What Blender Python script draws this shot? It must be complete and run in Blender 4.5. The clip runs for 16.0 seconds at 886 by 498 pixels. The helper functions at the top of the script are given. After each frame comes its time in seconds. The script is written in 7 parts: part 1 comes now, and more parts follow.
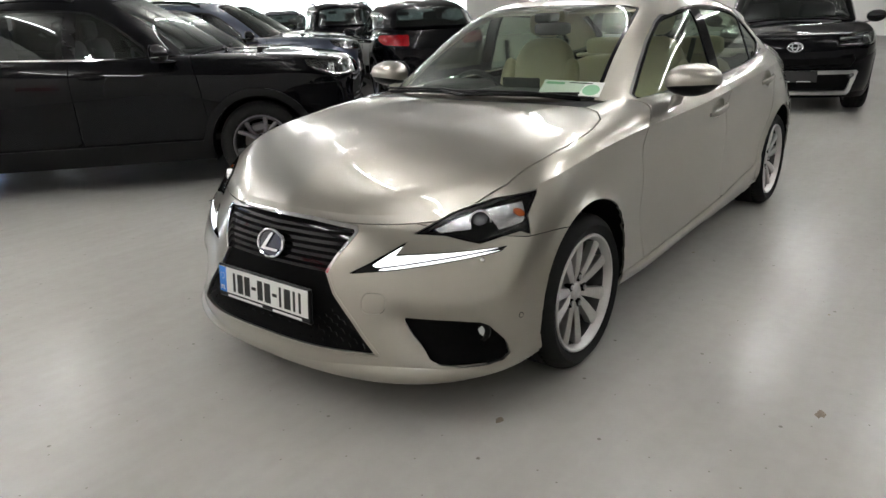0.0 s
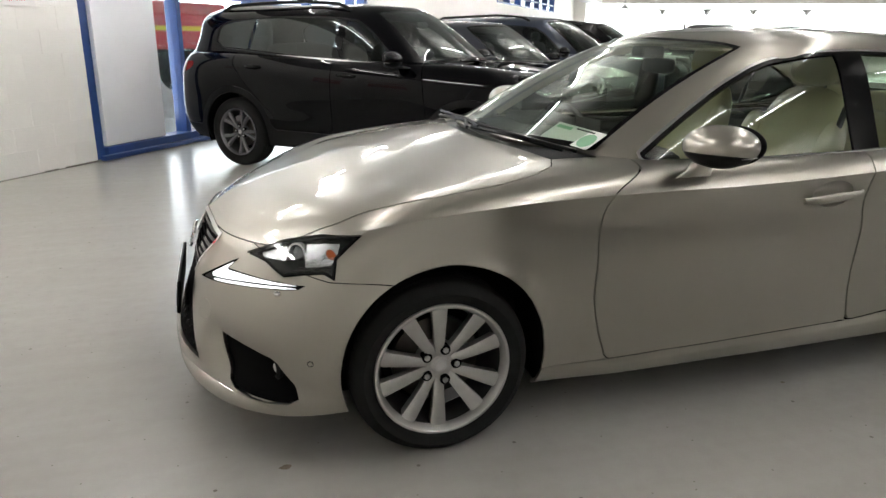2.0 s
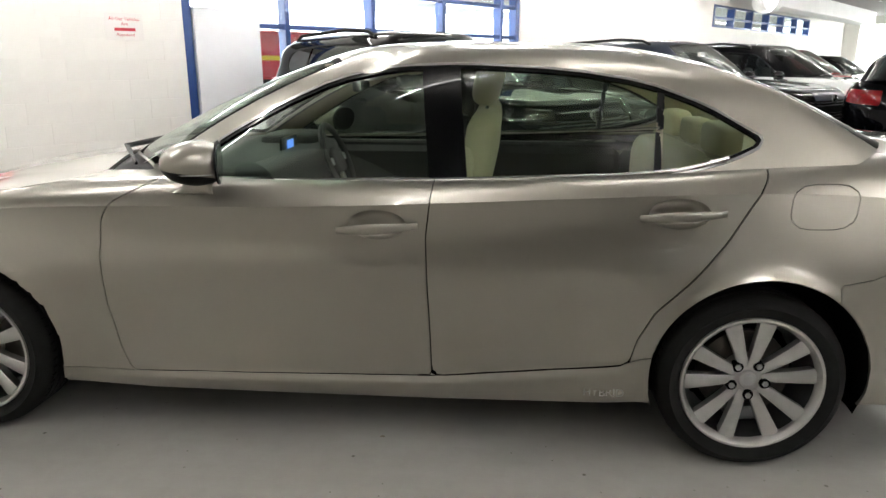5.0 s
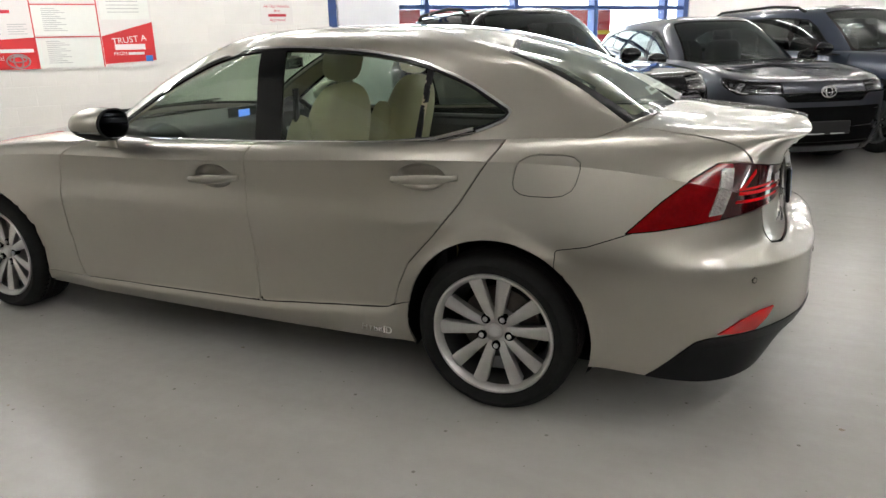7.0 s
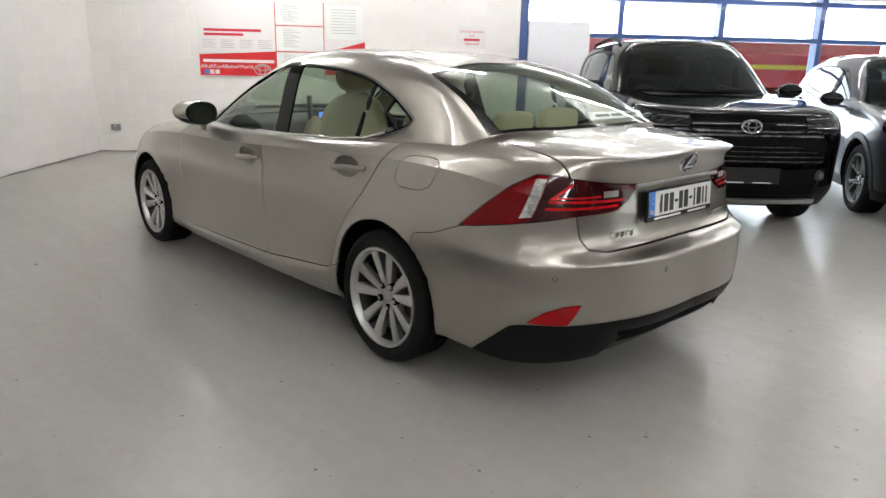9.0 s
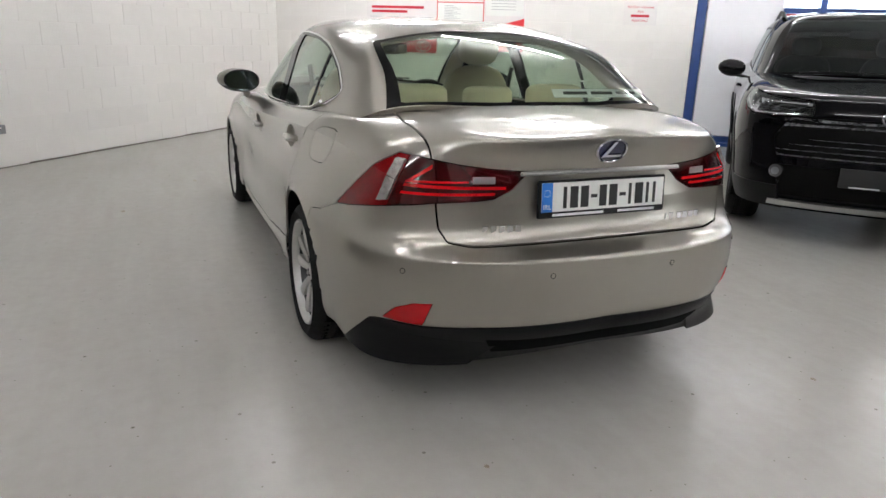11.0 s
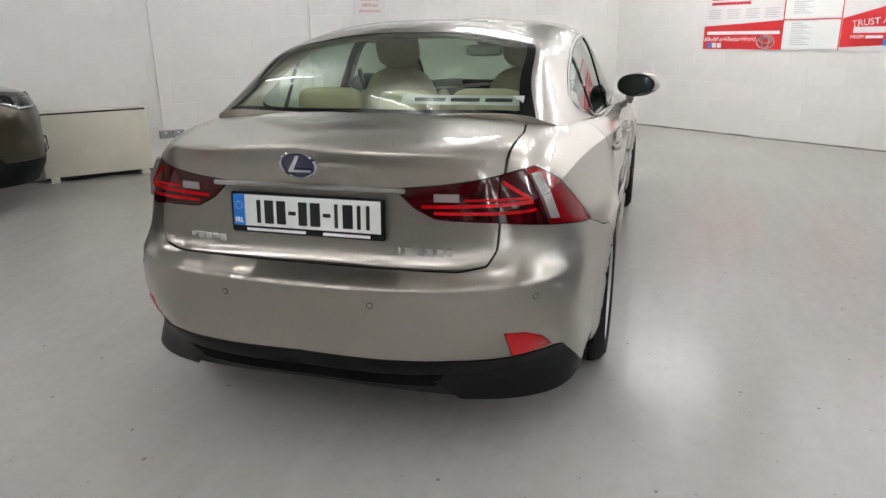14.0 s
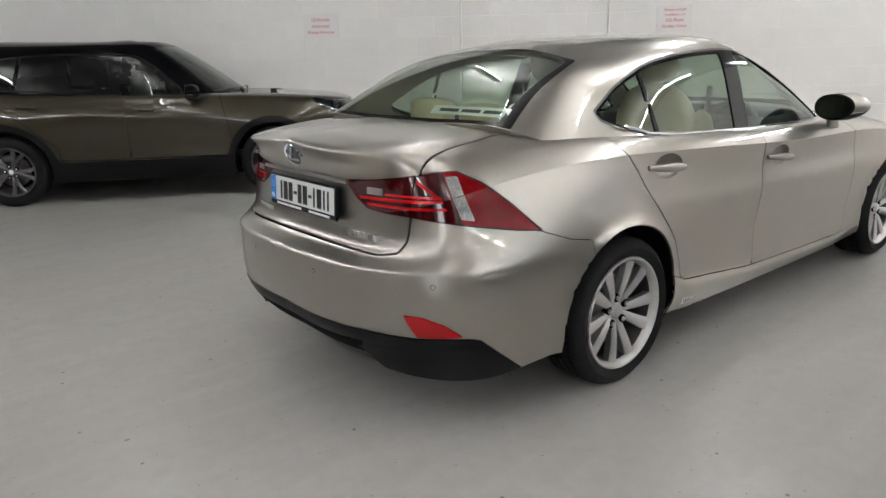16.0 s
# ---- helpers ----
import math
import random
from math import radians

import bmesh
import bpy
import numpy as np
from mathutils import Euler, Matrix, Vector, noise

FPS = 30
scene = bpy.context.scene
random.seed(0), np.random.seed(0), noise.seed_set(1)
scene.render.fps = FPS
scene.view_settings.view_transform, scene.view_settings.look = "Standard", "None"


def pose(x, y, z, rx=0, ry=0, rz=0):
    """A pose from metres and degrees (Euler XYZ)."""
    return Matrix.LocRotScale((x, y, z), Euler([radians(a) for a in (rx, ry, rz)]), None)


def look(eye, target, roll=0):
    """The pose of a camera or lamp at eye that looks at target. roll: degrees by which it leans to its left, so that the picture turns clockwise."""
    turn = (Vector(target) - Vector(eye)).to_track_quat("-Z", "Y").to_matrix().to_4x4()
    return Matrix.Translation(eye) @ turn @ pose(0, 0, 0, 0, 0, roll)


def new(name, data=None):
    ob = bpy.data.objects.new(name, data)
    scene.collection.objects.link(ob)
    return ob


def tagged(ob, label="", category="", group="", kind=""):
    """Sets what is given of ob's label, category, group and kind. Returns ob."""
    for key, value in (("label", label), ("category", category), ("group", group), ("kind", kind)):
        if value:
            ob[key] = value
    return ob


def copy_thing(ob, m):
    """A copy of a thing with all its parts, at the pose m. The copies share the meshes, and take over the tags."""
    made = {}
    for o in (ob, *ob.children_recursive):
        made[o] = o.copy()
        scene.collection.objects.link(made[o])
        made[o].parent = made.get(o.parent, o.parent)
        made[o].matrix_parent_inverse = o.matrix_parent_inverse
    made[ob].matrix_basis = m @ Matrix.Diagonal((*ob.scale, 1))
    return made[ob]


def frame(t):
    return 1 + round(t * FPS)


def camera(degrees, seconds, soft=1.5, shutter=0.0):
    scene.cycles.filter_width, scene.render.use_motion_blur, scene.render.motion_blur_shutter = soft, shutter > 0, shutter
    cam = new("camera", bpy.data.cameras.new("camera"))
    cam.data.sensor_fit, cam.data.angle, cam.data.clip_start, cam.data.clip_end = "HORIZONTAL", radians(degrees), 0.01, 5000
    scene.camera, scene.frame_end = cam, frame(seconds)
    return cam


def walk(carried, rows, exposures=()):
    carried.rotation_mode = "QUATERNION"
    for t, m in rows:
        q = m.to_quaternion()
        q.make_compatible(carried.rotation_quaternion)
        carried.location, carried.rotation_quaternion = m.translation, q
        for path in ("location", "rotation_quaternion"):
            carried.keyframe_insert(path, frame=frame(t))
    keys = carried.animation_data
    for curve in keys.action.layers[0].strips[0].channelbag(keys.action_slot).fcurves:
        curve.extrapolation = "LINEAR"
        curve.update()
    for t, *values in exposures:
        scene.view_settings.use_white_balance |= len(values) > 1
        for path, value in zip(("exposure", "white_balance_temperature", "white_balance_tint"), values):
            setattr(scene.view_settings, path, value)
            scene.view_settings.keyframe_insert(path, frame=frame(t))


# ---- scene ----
cam = camera(65.6, 16.0)
PATH = [
    (0, (3.687, 2.01, 1.367), (2.212, 0.828, 0.713), -2.7),
    (0.5, (3.324, 2.328, 1.334), (2.056, 0.903, 0.729), -2.4),
    (1, (2.929, 2.547, 1.332), (1.906, 0.931, 0.748), -1.2),
    (1.5, (2.492, 2.708, 1.364), (1.652, 0.996, 0.761), 0.5),
    (2, (2.052, 2.852, 1.367), (1.468, 1.034, 0.771), 0.9),
    (2.5, (1.596, 2.936, 1.363), (1.189, 1.07, 0.772), 0.1),
    (3, (1.166, 3.007, 1.347), (0.864, 1.115, 0.772), -0.7),
    (3.5, (0.716, 3.046, 1.353), (0.593, 1.132, 0.786), 0.2),
    (4, (0.291, 3.01, 1.374), (0.268, 1.098, 0.789), 0.6),
    (4.5, (-0.134, 3.058, 1.365), (-0.066, 1.136, 0.818), 0.1),
    (5, (-0.541, 3.075, 1.338), (-0.371, 1.153, 0.813), 0.2),
    (7.5, (-2.627, 3.086, 1.358), (-1.716, 1.413, 0.752), -0.9),
    (8, (-3.029, 3.004, 1.354), (-2.027, 1.384, 0.745), -0.1),
    (8.5, (-3.43, 2.881, 1.365), (-2.222, 1.39, 0.8), 0.4),
    (9, (-3.779, 2.716, 1.352), (-2.362, 1.406, 0.828), 1.3),
    (11.5, (-4.323, 1.047, 1.325), (-2.507, 0.459, 0.728), 2.8),
    (12, (-4.287, 0.646, 1.337), (-2.419, 0.234, 0.75), 3.6),
    (12.5, (-4.307, 0.246, 1.318), (-2.409, 0.0, 0.74), 0.3),
    (13, (-4.321, -0.181, 1.333), (-2.421, -0.108, 0.713), -1.3),
    (13.5, (-4.255, -0.594, 1.361), (-2.391, -0.222, 0.738), 0.3),
    (14, (-4.216, -1.025, 1.343), (-2.39, -0.468, 0.747), -0.9),
    (14.5, (-4.117, -1.428, 1.337), (-2.38, -0.637, 0.739), -1.2),
    (15, (-3.96, -1.806, 1.343), (-2.308, -0.857, 0.737), -0.5),
    (15.5, (-3.826, -2.183, 1.343), (-2.373, -0.928, 0.783), -1.0),
    (16, (-3.626, -2.456, 1.32), (-2.402, -0.967, 0.786), -1.4),
]
walk(cam, [(t, look(eye, target, roll)) for t, eye, target, roll in PATH],
     [(0, 0.42, 6400, 10), (2, 0.20, 6550, 10), (5, 0.46, 6600, 10), (8.5, 0.21, 6450, 11), (12.5, 0.34, 6250, 13), (16, 0.24, 6250, 12)])

# ---- world and light ----
world = bpy.data.worlds.new("sky")
scene.world = world
world.use_nodes = True
wn = world.node_tree
sky = wn.nodes.new("ShaderNodeTexSky")
sky.sky_type = 'NISHITA'
sky.sun_disc = False
sky.sun_elevation, sky.sun_rotation = radians(35), radians(200)
wn.links.new(sky.outputs[0], wn.nodes["Background"].inputs[0])
wn.nodes["Background"].inputs[1].default_value = 0.15
sun_data = bpy.data.lights.new("sun", 'SUN')
sun_data.energy, sun_data.angle, sun_data.color = 1.0, radians(12), (1, 0.96, 0.9)
sun = new("sun", sun_data)
sun.matrix_world = look((8, -30, 22), (0, -8, 0))

# ---- materials ----


def material(name, color, rough=0.5, metal=0.0, coat=0.0, coat_rough=0.03, spec=0.5, var=0.0, scale=8.0, bump=0.0, bump_scale=60.0,
             rough_var=0.0, trans=0.0, ior=1.45, emit=0.0, alpha=1.0, obj=True):
    m = bpy.data.materials.new(name)
    m.use_nodes = True
    nt = m.node_tree
    b = nt.nodes["Principled BSDF"]
    b.inputs["Base Color"].default_value = (*color, 1)
    b.inputs["Roughness"].default_value = rough
    b.inputs["Metallic"].default_value = metal
    b.inputs["Coat Weight"].default_value = coat
    b.inputs["Coat Roughness"].default_value = coat_rough
    b.inputs["Specular IOR Level"].default_value = spec
    b.inputs["Transmission Weight"].default_value = trans
    b.inputs["IOR"].default_value = ior
    if emit:
        b.inputs["Emission Color"].default_value = (*color, 1)
        b.inputs["Emission Strength"].default_value = emit
    tc = nt.nodes.new("ShaderNodeTexCoord")
    if var or rough_var:
        n1 = nt.nodes.new("ShaderNodeTexNoise")
        n1.inputs["Scale"].default_value = scale
        n1.inputs["Detail"].default_value = 8
        n1.inputs["Roughness"].default_value = 0.65
        nt.links.new(tc.outputs["Object"], n1.inputs["Vector"])
        n2 = nt.nodes.new("ShaderNodeTexNoise")
        n2.inputs["Scale"].default_value = scale * 0.13
        n2.inputs["Detail"].default_value = 4
        nt.links.new(tc.outputs["Object"], n2.inputs["Vector"])
        add = nt.nodes.new("ShaderNodeMath")
        nt.links.new(n1.outputs[0], add.inputs[0])
        nt.links.new(n2.outputs[0], add.inputs[1])
        if var:
            r = nt.nodes.new("ShaderNodeMapRange")
            r.inputs[1].default_value, r.inputs[2].default_value = 0.7, 1.3
            r.inputs[3].default_value, r.inputs[4].default_value = 1 - var, 1 + var
            nt.links.new(add.outputs[0], r.inputs[0])
            mix = nt.nodes.new("ShaderNodeVectorMath")
            mix.operation = 'SCALE'
            mix.inputs[0].default_value = color
            nt.links.new(r.outputs[0], mix.inputs["Scale"])
            nt.links.new(mix.outputs[0], b.inputs["Base Color"])
        if rough_var:
            r = nt.nodes.new("ShaderNodeMapRange")
            r.inputs[1].default_value, r.inputs[2].default_value = 0.7, 1.3
            r.inputs[3].default_value, r.inputs[4].default_value = rough - rough_var, rough + rough_var
            nt.links.new(add.outputs[0], r.inputs[0])
            nt.links.new(r.outputs[0], b.inputs["Roughness"])
    if bump:
        n3 = nt.nodes.new("ShaderNodeTexNoise")
        n3.inputs["Scale"].default_value = bump_scale
        n3.inputs["Detail"].default_value = 5
        nt.links.new(tc.outputs["Object"], n3.inputs["Vector"])
        bp = nt.nodes.new("ShaderNodeBump")
        bp.inputs["Strength"].default_value = bump
        bp.inputs["Distance"].default_value = 0.01
        nt.links.new(n3.outputs[0], bp.inputs["Height"])
        nt.links.new(bp.outputs[0], b.inputs["Normal"])
    return m


def paint(name, color, metal=0.0, rough=0.3, flake=0.0, coat_ior=1.5):
    """Car paint under a clear coat, with fine flakes."""
    m = material(name, color, rough=rough, metal=metal, coat=1.0, coat_rough=0.008, var=0.03, scale=3.0, spec=0.5 if metal else 0.0)
    m.node_tree.nodes["Principled BSDF"].inputs["Coat IOR"].default_value = coat_ior
    if flake:
        nt = m.node_tree
        v = nt.nodes.new("ShaderNodeTexVoronoi")
        v.inputs["Scale"].default_value = 900
        tc = nt.nodes.new("ShaderNodeTexCoord")
        nt.links.new(tc.outputs["Object"], v.inputs["Vector"])
        r = nt.nodes.new("ShaderNodeMapRange")
        r.inputs[3].default_value, r.inputs[4].default_value = rough - flake, rough + flake
        nt.links.new(v.outputs["Color"], r.inputs[0])
        nt.links.new(r.outputs[0], nt.nodes["Principled BSDF"].inputs["Roughness"])
    return m


def glass_mat(name, tint, rough=0.0, gloss=0.07):
    """Thin tinted pane: see-through with a mirror-like surface."""
    m = bpy.data.materials.new(name)
    m.use_nodes = True
    nt = m.node_tree
    nt.nodes.remove(nt.nodes["Principled BSDF"])
    t = nt.nodes.new("ShaderNodeBsdfTransparent")
    t.inputs[0].default_value = (*tint, 1)
    g = nt.nodes.new("ShaderNodeBsdfGlossy")
    g.inputs["Roughness"].default_value = rough
    g.inputs["Color"].default_value = (0.95, 1.0, 0.97, 1)
    lw = nt.nodes.new("ShaderNodeLayerWeight")
    lw.inputs[0].default_value = 0.5
    pw = nt.nodes.new("ShaderNodeMath")
    pw.operation = 'POWER'
    pw.inputs[1].default_value = 4.0
    nt.links.new(lw.outputs["Facing"], pw.inputs[0])
    f = nt.nodes.new("ShaderNodeMapRange")
    f.inputs[3].default_value, f.inputs[4].default_value = gloss, 0.9
    nt.links.new(pw.outputs[0], f.inputs[0])
    mx = nt.nodes.new("ShaderNodeMixShader")
    nt.links.new(f.outputs[0], mx.inputs[0])
    nt.links.new(t.outputs[0], mx.inputs[1])
    nt.links.new(g.outputs[0], mx.inputs[2])
    nt.links.new(mx.outputs[0], nt.nodes["Material Output"].inputs[0])
    return m


M_TITAN = paint("titanium_paint", (0.37, 0.347, 0.305), metal=0.93, rough=0.325, flake=0.05, coat_ior=1.6)
M_BLACKP = paint("black_paint", (0.0022, 0.0022, 0.003), rough=0.25, coat_ior=1.27)
M_GREYP = paint("dark_grey_paint", (0.035, 0.038, 0.048), metal=0.6, rough=0.35, flake=0.05, coat_ior=1.42)
M_OLIVE = paint("bronze_olive_paint", (0.046, 0.039, 0.022), metal=0.75, rough=0.36, flake=0.05)
M_REDP = paint("red_paint", (0.35, 0.012, 0.015), metal=0.2, rough=0.3)
M_WHITEP = paint("white_paint_car", (0.75, 0.75, 0.74), rough=0.3)
M_NAVYP = paint("slate_blue_paint", (0.035, 0.045, 0.07), metal=0.5, rough=0.33)
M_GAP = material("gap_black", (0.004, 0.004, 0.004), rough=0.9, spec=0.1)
M_TRIM = material("black_plastic", (0.006, 0.006, 0.0065), rough=0.42, spec=0.2, var=0.15, scale=30, bump=0.08, bump_scale=400)
M_GLOSSBLACK = material("gloss_black", (0.003, 0.003, 0.0035), rough=0.08, spec=0.28)
M_CHROME = material("chrome", (0.75, 0.75, 0.76), rough=0.07, metal=1.0)
M_SATIN = material("satin_metal", (0.55, 0.55, 0.55), rough=0.28, metal=1.0)
M_ALLOY = material("silver_alloy", (0.55, 0.54, 0.53), rough=0.30, metal=0.85, coat=0.4, var=0.07, scale=20)
M_ALLOYDARK = material("dark_alloy", (0.16, 0.16, 0.17), rough=0.3, metal=0.85, coat=0.5)
M_SLAT = material("grey_grille_slat", (0.42, 0.43, 0.44), rough=0.35, metal=0.6, var=0.15, scale=30)
# barrel grey is darkened: the shade behind the spokes is in its colour
M_BARREL_SHADE = material("wheel_barrel", (0.07, 0.07, 0.072), rough=0.45, metal=0.7, var=0.2, scale=15)
M_TYRE = material("tyre_rubber", (0.010, 0.010, 0.010), rough=0.8, spec=0.25, var=0.25, scale=25, bump=0.15, bump_scale=200)
M_DISC = material("brake_disc", (0.12, 0.11, 0.10), rough=0.4, metal=0.9, var=0.3, scale=20)
M_GLASS = glass_mat("window_glass", (0.58, 0.67, 0.58), gloss=0.05)
M_PRIV = glass_mat("privacy_glass", (0.05, 0.056, 0.056), gloss=0.05)
M_DARKGLASS = glass_mat("car_glass", (0.22, 0.25, 0.24), gloss=0.05)
M_LENS = glass_mat("lamp_lens", (0.96, 0.97, 0.98), gloss=0.05)
M_REDLENS = material("red_lens", (0.17, 0.002, 0.004), rough=0.10, spec=0.3, coat=0.15, var=0.3, scale=30)
M_REDBRIGHT = material("red_light_bar", (0.48, 0.005, 0.008), rough=0.2, spec=0.3, coat=0.2)
M_DARKRED = material("dark_red_lens", (0.045, 0.001, 0.002), rough=0.08, coat=0.6)
M_AMBER = material("amber", (0.42, 0.085, 0.015), rough=0.2, coat=1.0)
M_REFLECT = material("lamp_reflector", (0.62, 0.62, 0.63), rough=0.16, metal=0.95, coat=0.5, var=0.2, scale=60, bump=0.35, bump_scale=70)
M_PROJECTOR = material("projector_glass", (0.10, 0.105, 0.11), rough=0.05, coat=1.0)
M_BOWL = material("lamp_bowl_grey", (0.10, 0.10, 0.104), rough=0.2, metal=0.6, coat=0.5, bump=0.3, bump_scale=50)
# mirror colour is darkened to stand in for dark cars reflected in it
M_MIRROR = material("tinted_mirror", (0.09, 0.10, 0.115), rough=0.02, metal=1.0)
M_CLEAR = material("clear_ribbed_lens", (0.40, 0.37, 0.36), rough=0.12, metal=0.6, coat=1.0, var=0.35, scale=60, bump=0.9, bump_scale=90)
M_DRL = material("lit_daytime_light", (0.95, 0.97, 1.0), rough=0.2, coat=1.0, emit=1.6)
M_CLEARWHITE = material("clear_white_lens", (0.62, 0.62, 0.62), rough=0.2, coat=0.7)
M_LEATHER = material("cream_leather", (0.62, 0.55, 0.38), rough=0.5, var=0.06, scale=14, bump=0.12, bump_scale=220)
M_HEADLINE = material("beige_lining", (0.50, 0.45, 0.34), rough=0.9, var=0.05, scale=30)
M_DASH = material("dash_plastic", (0.02, 0.02, 0.022), rough=0.6, bump=0.1, bump_scale=300)
M_CARPET = material("dark_carpet", (0.02, 0.02, 0.02), rough=0.95)
M_WHITEPL = material("white_plate", (0.78, 0.78, 0.76), rough=0.35, var=0.02, scale=40)
M_BLUEPL = material("plate_blue", (0.03, 0.19, 0.62), rough=0.35)
M_INK = material("black_ink", (0.01, 0.01, 0.01), rough=0.4)
M_WHITEINK = material("white_ink", (0.8, 0.8, 0.8), rough=0.4)
M_BADGEBLUE = material("badge_blue", (0.008, 0.012, 0.06), rough=0.1, coat=1.0)
M_SCREEN = material("lit_screen", (0.12, 0.28, 0.9), rough=0.3, emit=1.2)
M_PAPER = material("paper", (0.78, 0.80, 0.76), rough=0.7, var=0.02, scale=20)
M_GREENINK = material("green_ink", (0.25, 0.48, 0.30), rough=0.7)
M_REDINK = material("red_ink", (0.55, 0.03, 0.05), rough=0.5)
M_REDVINYL = material("red_vinyl", (0.62, 0.03, 0.035), rough=0.35, var=0.03, scale=6)
M_GREYINK = material("grey_ink", (0.45, 0.45, 0.46), rough=0.6)
M_SIGN = material("sign_board", (0.74, 0.72, 0.70), rough=0.35, var=0.02, scale=10)
M_BLUESTEEL = material("blue_steel_frame", (0.018, 0.055, 0.20), rough=0.4, coat=0.3, var=0.12, scale=12)
M_CREAM = material("cream_enamel", (0.66, 0.63, 0.52), rough=0.45, var=0.04, scale=6)
M_GREYPLASTIC = material("grey_metal_box", (0.30, 0.30, 0.31), rough=0.4, metal=0.4, var=0.08, scale=30)
M_PANEL = material("white_panel", (0.74, 0.75, 0.78), rough=0.5, var=0.03, scale=3)
M_PIPE = material("white_conduit", (0.74, 0.73, 0.70), rough=0.5)
M_DUCT = material("duct_sheet", (0.70, 0.70, 0.70), rough=0.4, var=0.06, scale=4)
M_TUBE = material("lit_tube", (1.0, 0.985, 0.965), rough=0.4, emit=52.0)
M_LAMPBODY = material("lamp_body", (0.7, 0.7, 0.7), rough=0.4)
M_CEIL = material("ceiling_grey", (0.27, 0.265, 0.255), rough=0.9, var=0.04, scale=2)
M_PANE = glass_mat("pane_glass", (0.93, 0.96, 0.97))


def wall_material():
    """White paint over blockwork: slightly yellowed, scuffed, with brush relief."""
    m = material("painted_block", (0.78, 0.765, 0.73), rough=0.55, var=0.035, scale=2.2, bump=0.25, bump_scale=45)
    nt = m.node_tree
    b = nt.nodes["Principled BSDF"]
    info = nt.nodes.new("ShaderNodeObjectInfo")
    src = b.inputs["Base Color"].links[0].from_socket
    r = nt.nodes.new("ShaderNodeMapRange")
    r.inputs[3].default_value, r.inputs[4].default_value = 0.975, 1.015
    nt.links.new(info.outputs["Random"], r.inputs[0])
    sc = nt.nodes.new("ShaderNodeVectorMath")
    sc.operation = 'SCALE'
    nt.links.new(src, sc.inputs[0])
    nt.links.new(r.outputs[0], sc.inputs["Scale"])
    nt.links.new(sc.outputs[0], b.inputs["Base Color"])
    return m


def floor_material():
    """Grey floor paint: semi-gloss, cloudy wear, scratches, strewn specks and an uneven rolled surface."""
    m = material("floor_paint", (0.44, 0.43, 0.405), rough=0.22, spec=0.33)
    nt = m.node_tree
    b = nt.nodes["Principled BSDF"]
    tc = nt.nodes.new("ShaderNodeTexCoord")
    rgb = nt.nodes.new("ShaderNodeRGB")
    rgb.outputs[0].default_value = (0.44, 0.43, 0.405, 1)
    src = rgb.outputs[0]

    def blend(src, fac, col):
        mx = nt.nodes.new("ShaderNodeMix")
        mx.data_type = 'RGBA'
        nt.links.new(fac, mx.inputs[0])
        nt.links.new(src, mx.inputs[6])
        mx.inputs[7].default_value = (*col, 1)
        return mx.outputs[2]

    def ramp(sock, lo, hi, top):
        r = nt.nodes.new("ShaderNodeMapRange")
        r.inputs[1].default_value, r.inputs[2].default_value = lo, hi
        r.inputs[3].default_value, r.inputs[4].default_value = 0, top
        nt.links.new(sock, r.inputs[0])
        return r.outputs[0]

    def times(p, q):
        mul = nt.nodes.new("ShaderNodeMath")
        mul.operation = 'MULTIPLY'
        nt.links.new(p, mul.inputs[0])
        nt.links.new(q, mul.inputs[1])
        return mul.outputs[0]

    def noise(scale, detail=6, stretch=None, turn=0.0):
        n = nt.nodes.new("ShaderNodeTexNoise")
        n.inputs["Scale"].default_value = scale
        n.inputs["Detail"].default_value = detail
        if stretch:
            mp = nt.nodes.new("ShaderNodeMapping")
            mp.inputs["Scale"].default_value = stretch
            mp.inputs["Rotation"].default_value = (0, 0, turn)
            nt.links.new(tc.outputs["Object"], mp.inputs[0])
            nt.links.new(mp.outputs[0], n.inputs["Vector"])
        else:
            nt.links.new(tc.outputs["Object"], n.inputs["Vector"])
        return n.outputs[0]
    # specks of two sizes, each cell with its own chance
    for scale, size, chance, top in ((2.6, 0.022, 0.55, 0.80), (7.0, 0.030, 0.62, 0.70)):
        v = nt.nodes.new("ShaderNodeTexVoronoi")
        v.voronoi_dimensions = '2D'
        v.inputs["Scale"].default_value = scale
        nt.links.new(tc.outputs["Object"], v.inputs["Vector"])
        sep = nt.nodes.new("ShaderNodeSeparateColor")
        nt.links.new(v.outputs["Color"], sep.inputs[0])
        src = blend(src, times(ramp(v.outputs["Distance"], size, size * 0.5, top), ramp(sep.outputs[0], chance, chance + 0.02, 1.0)), (0.10, 0.085, 0.065))
    # pale scratches and faint brownish scuffs
    src = blend(src, ramp(noise(1.5, 2, (1.2, 14.0, 1.0), 0.6), 0.45, 0.85, 0.20), (0.52, 0.51, 0.48))
    src = blend(src, ramp(noise(1.1, 2, (1.0, 6.0, 1.0), -0.9), 0.40, 0.85, 0.28), (0.33, 0.31, 0.27))
    src = blend(src, ramp(noise(0.7, 2), 0.30, 0.80, 0.40), (0.36, 0.345, 0.31))
    src = blend(src, ramp(noise(14, 3), 0.40, 0.80, 0.28), (0.34, 0.33, 0.30))
    r = nt.nodes.new("ShaderNodeMapRange")
    r.inputs[1].default_value, r.inputs[2].default_value = 0.25, 0.75
    r.inputs[3].default_value, r.inputs[4].default_value = 0.205, 0.262
    nt.links.new(noise(0.9, 2), r.inputs[0])
    nt.links.new(r.outputs[0], b.inputs["Roughness"])
    nt.links.new(src, b.inputs["Base Color"])
    bp = nt.nodes.new("ShaderNodeBump")
    bp.inputs["Strength"].default_value = 0.07
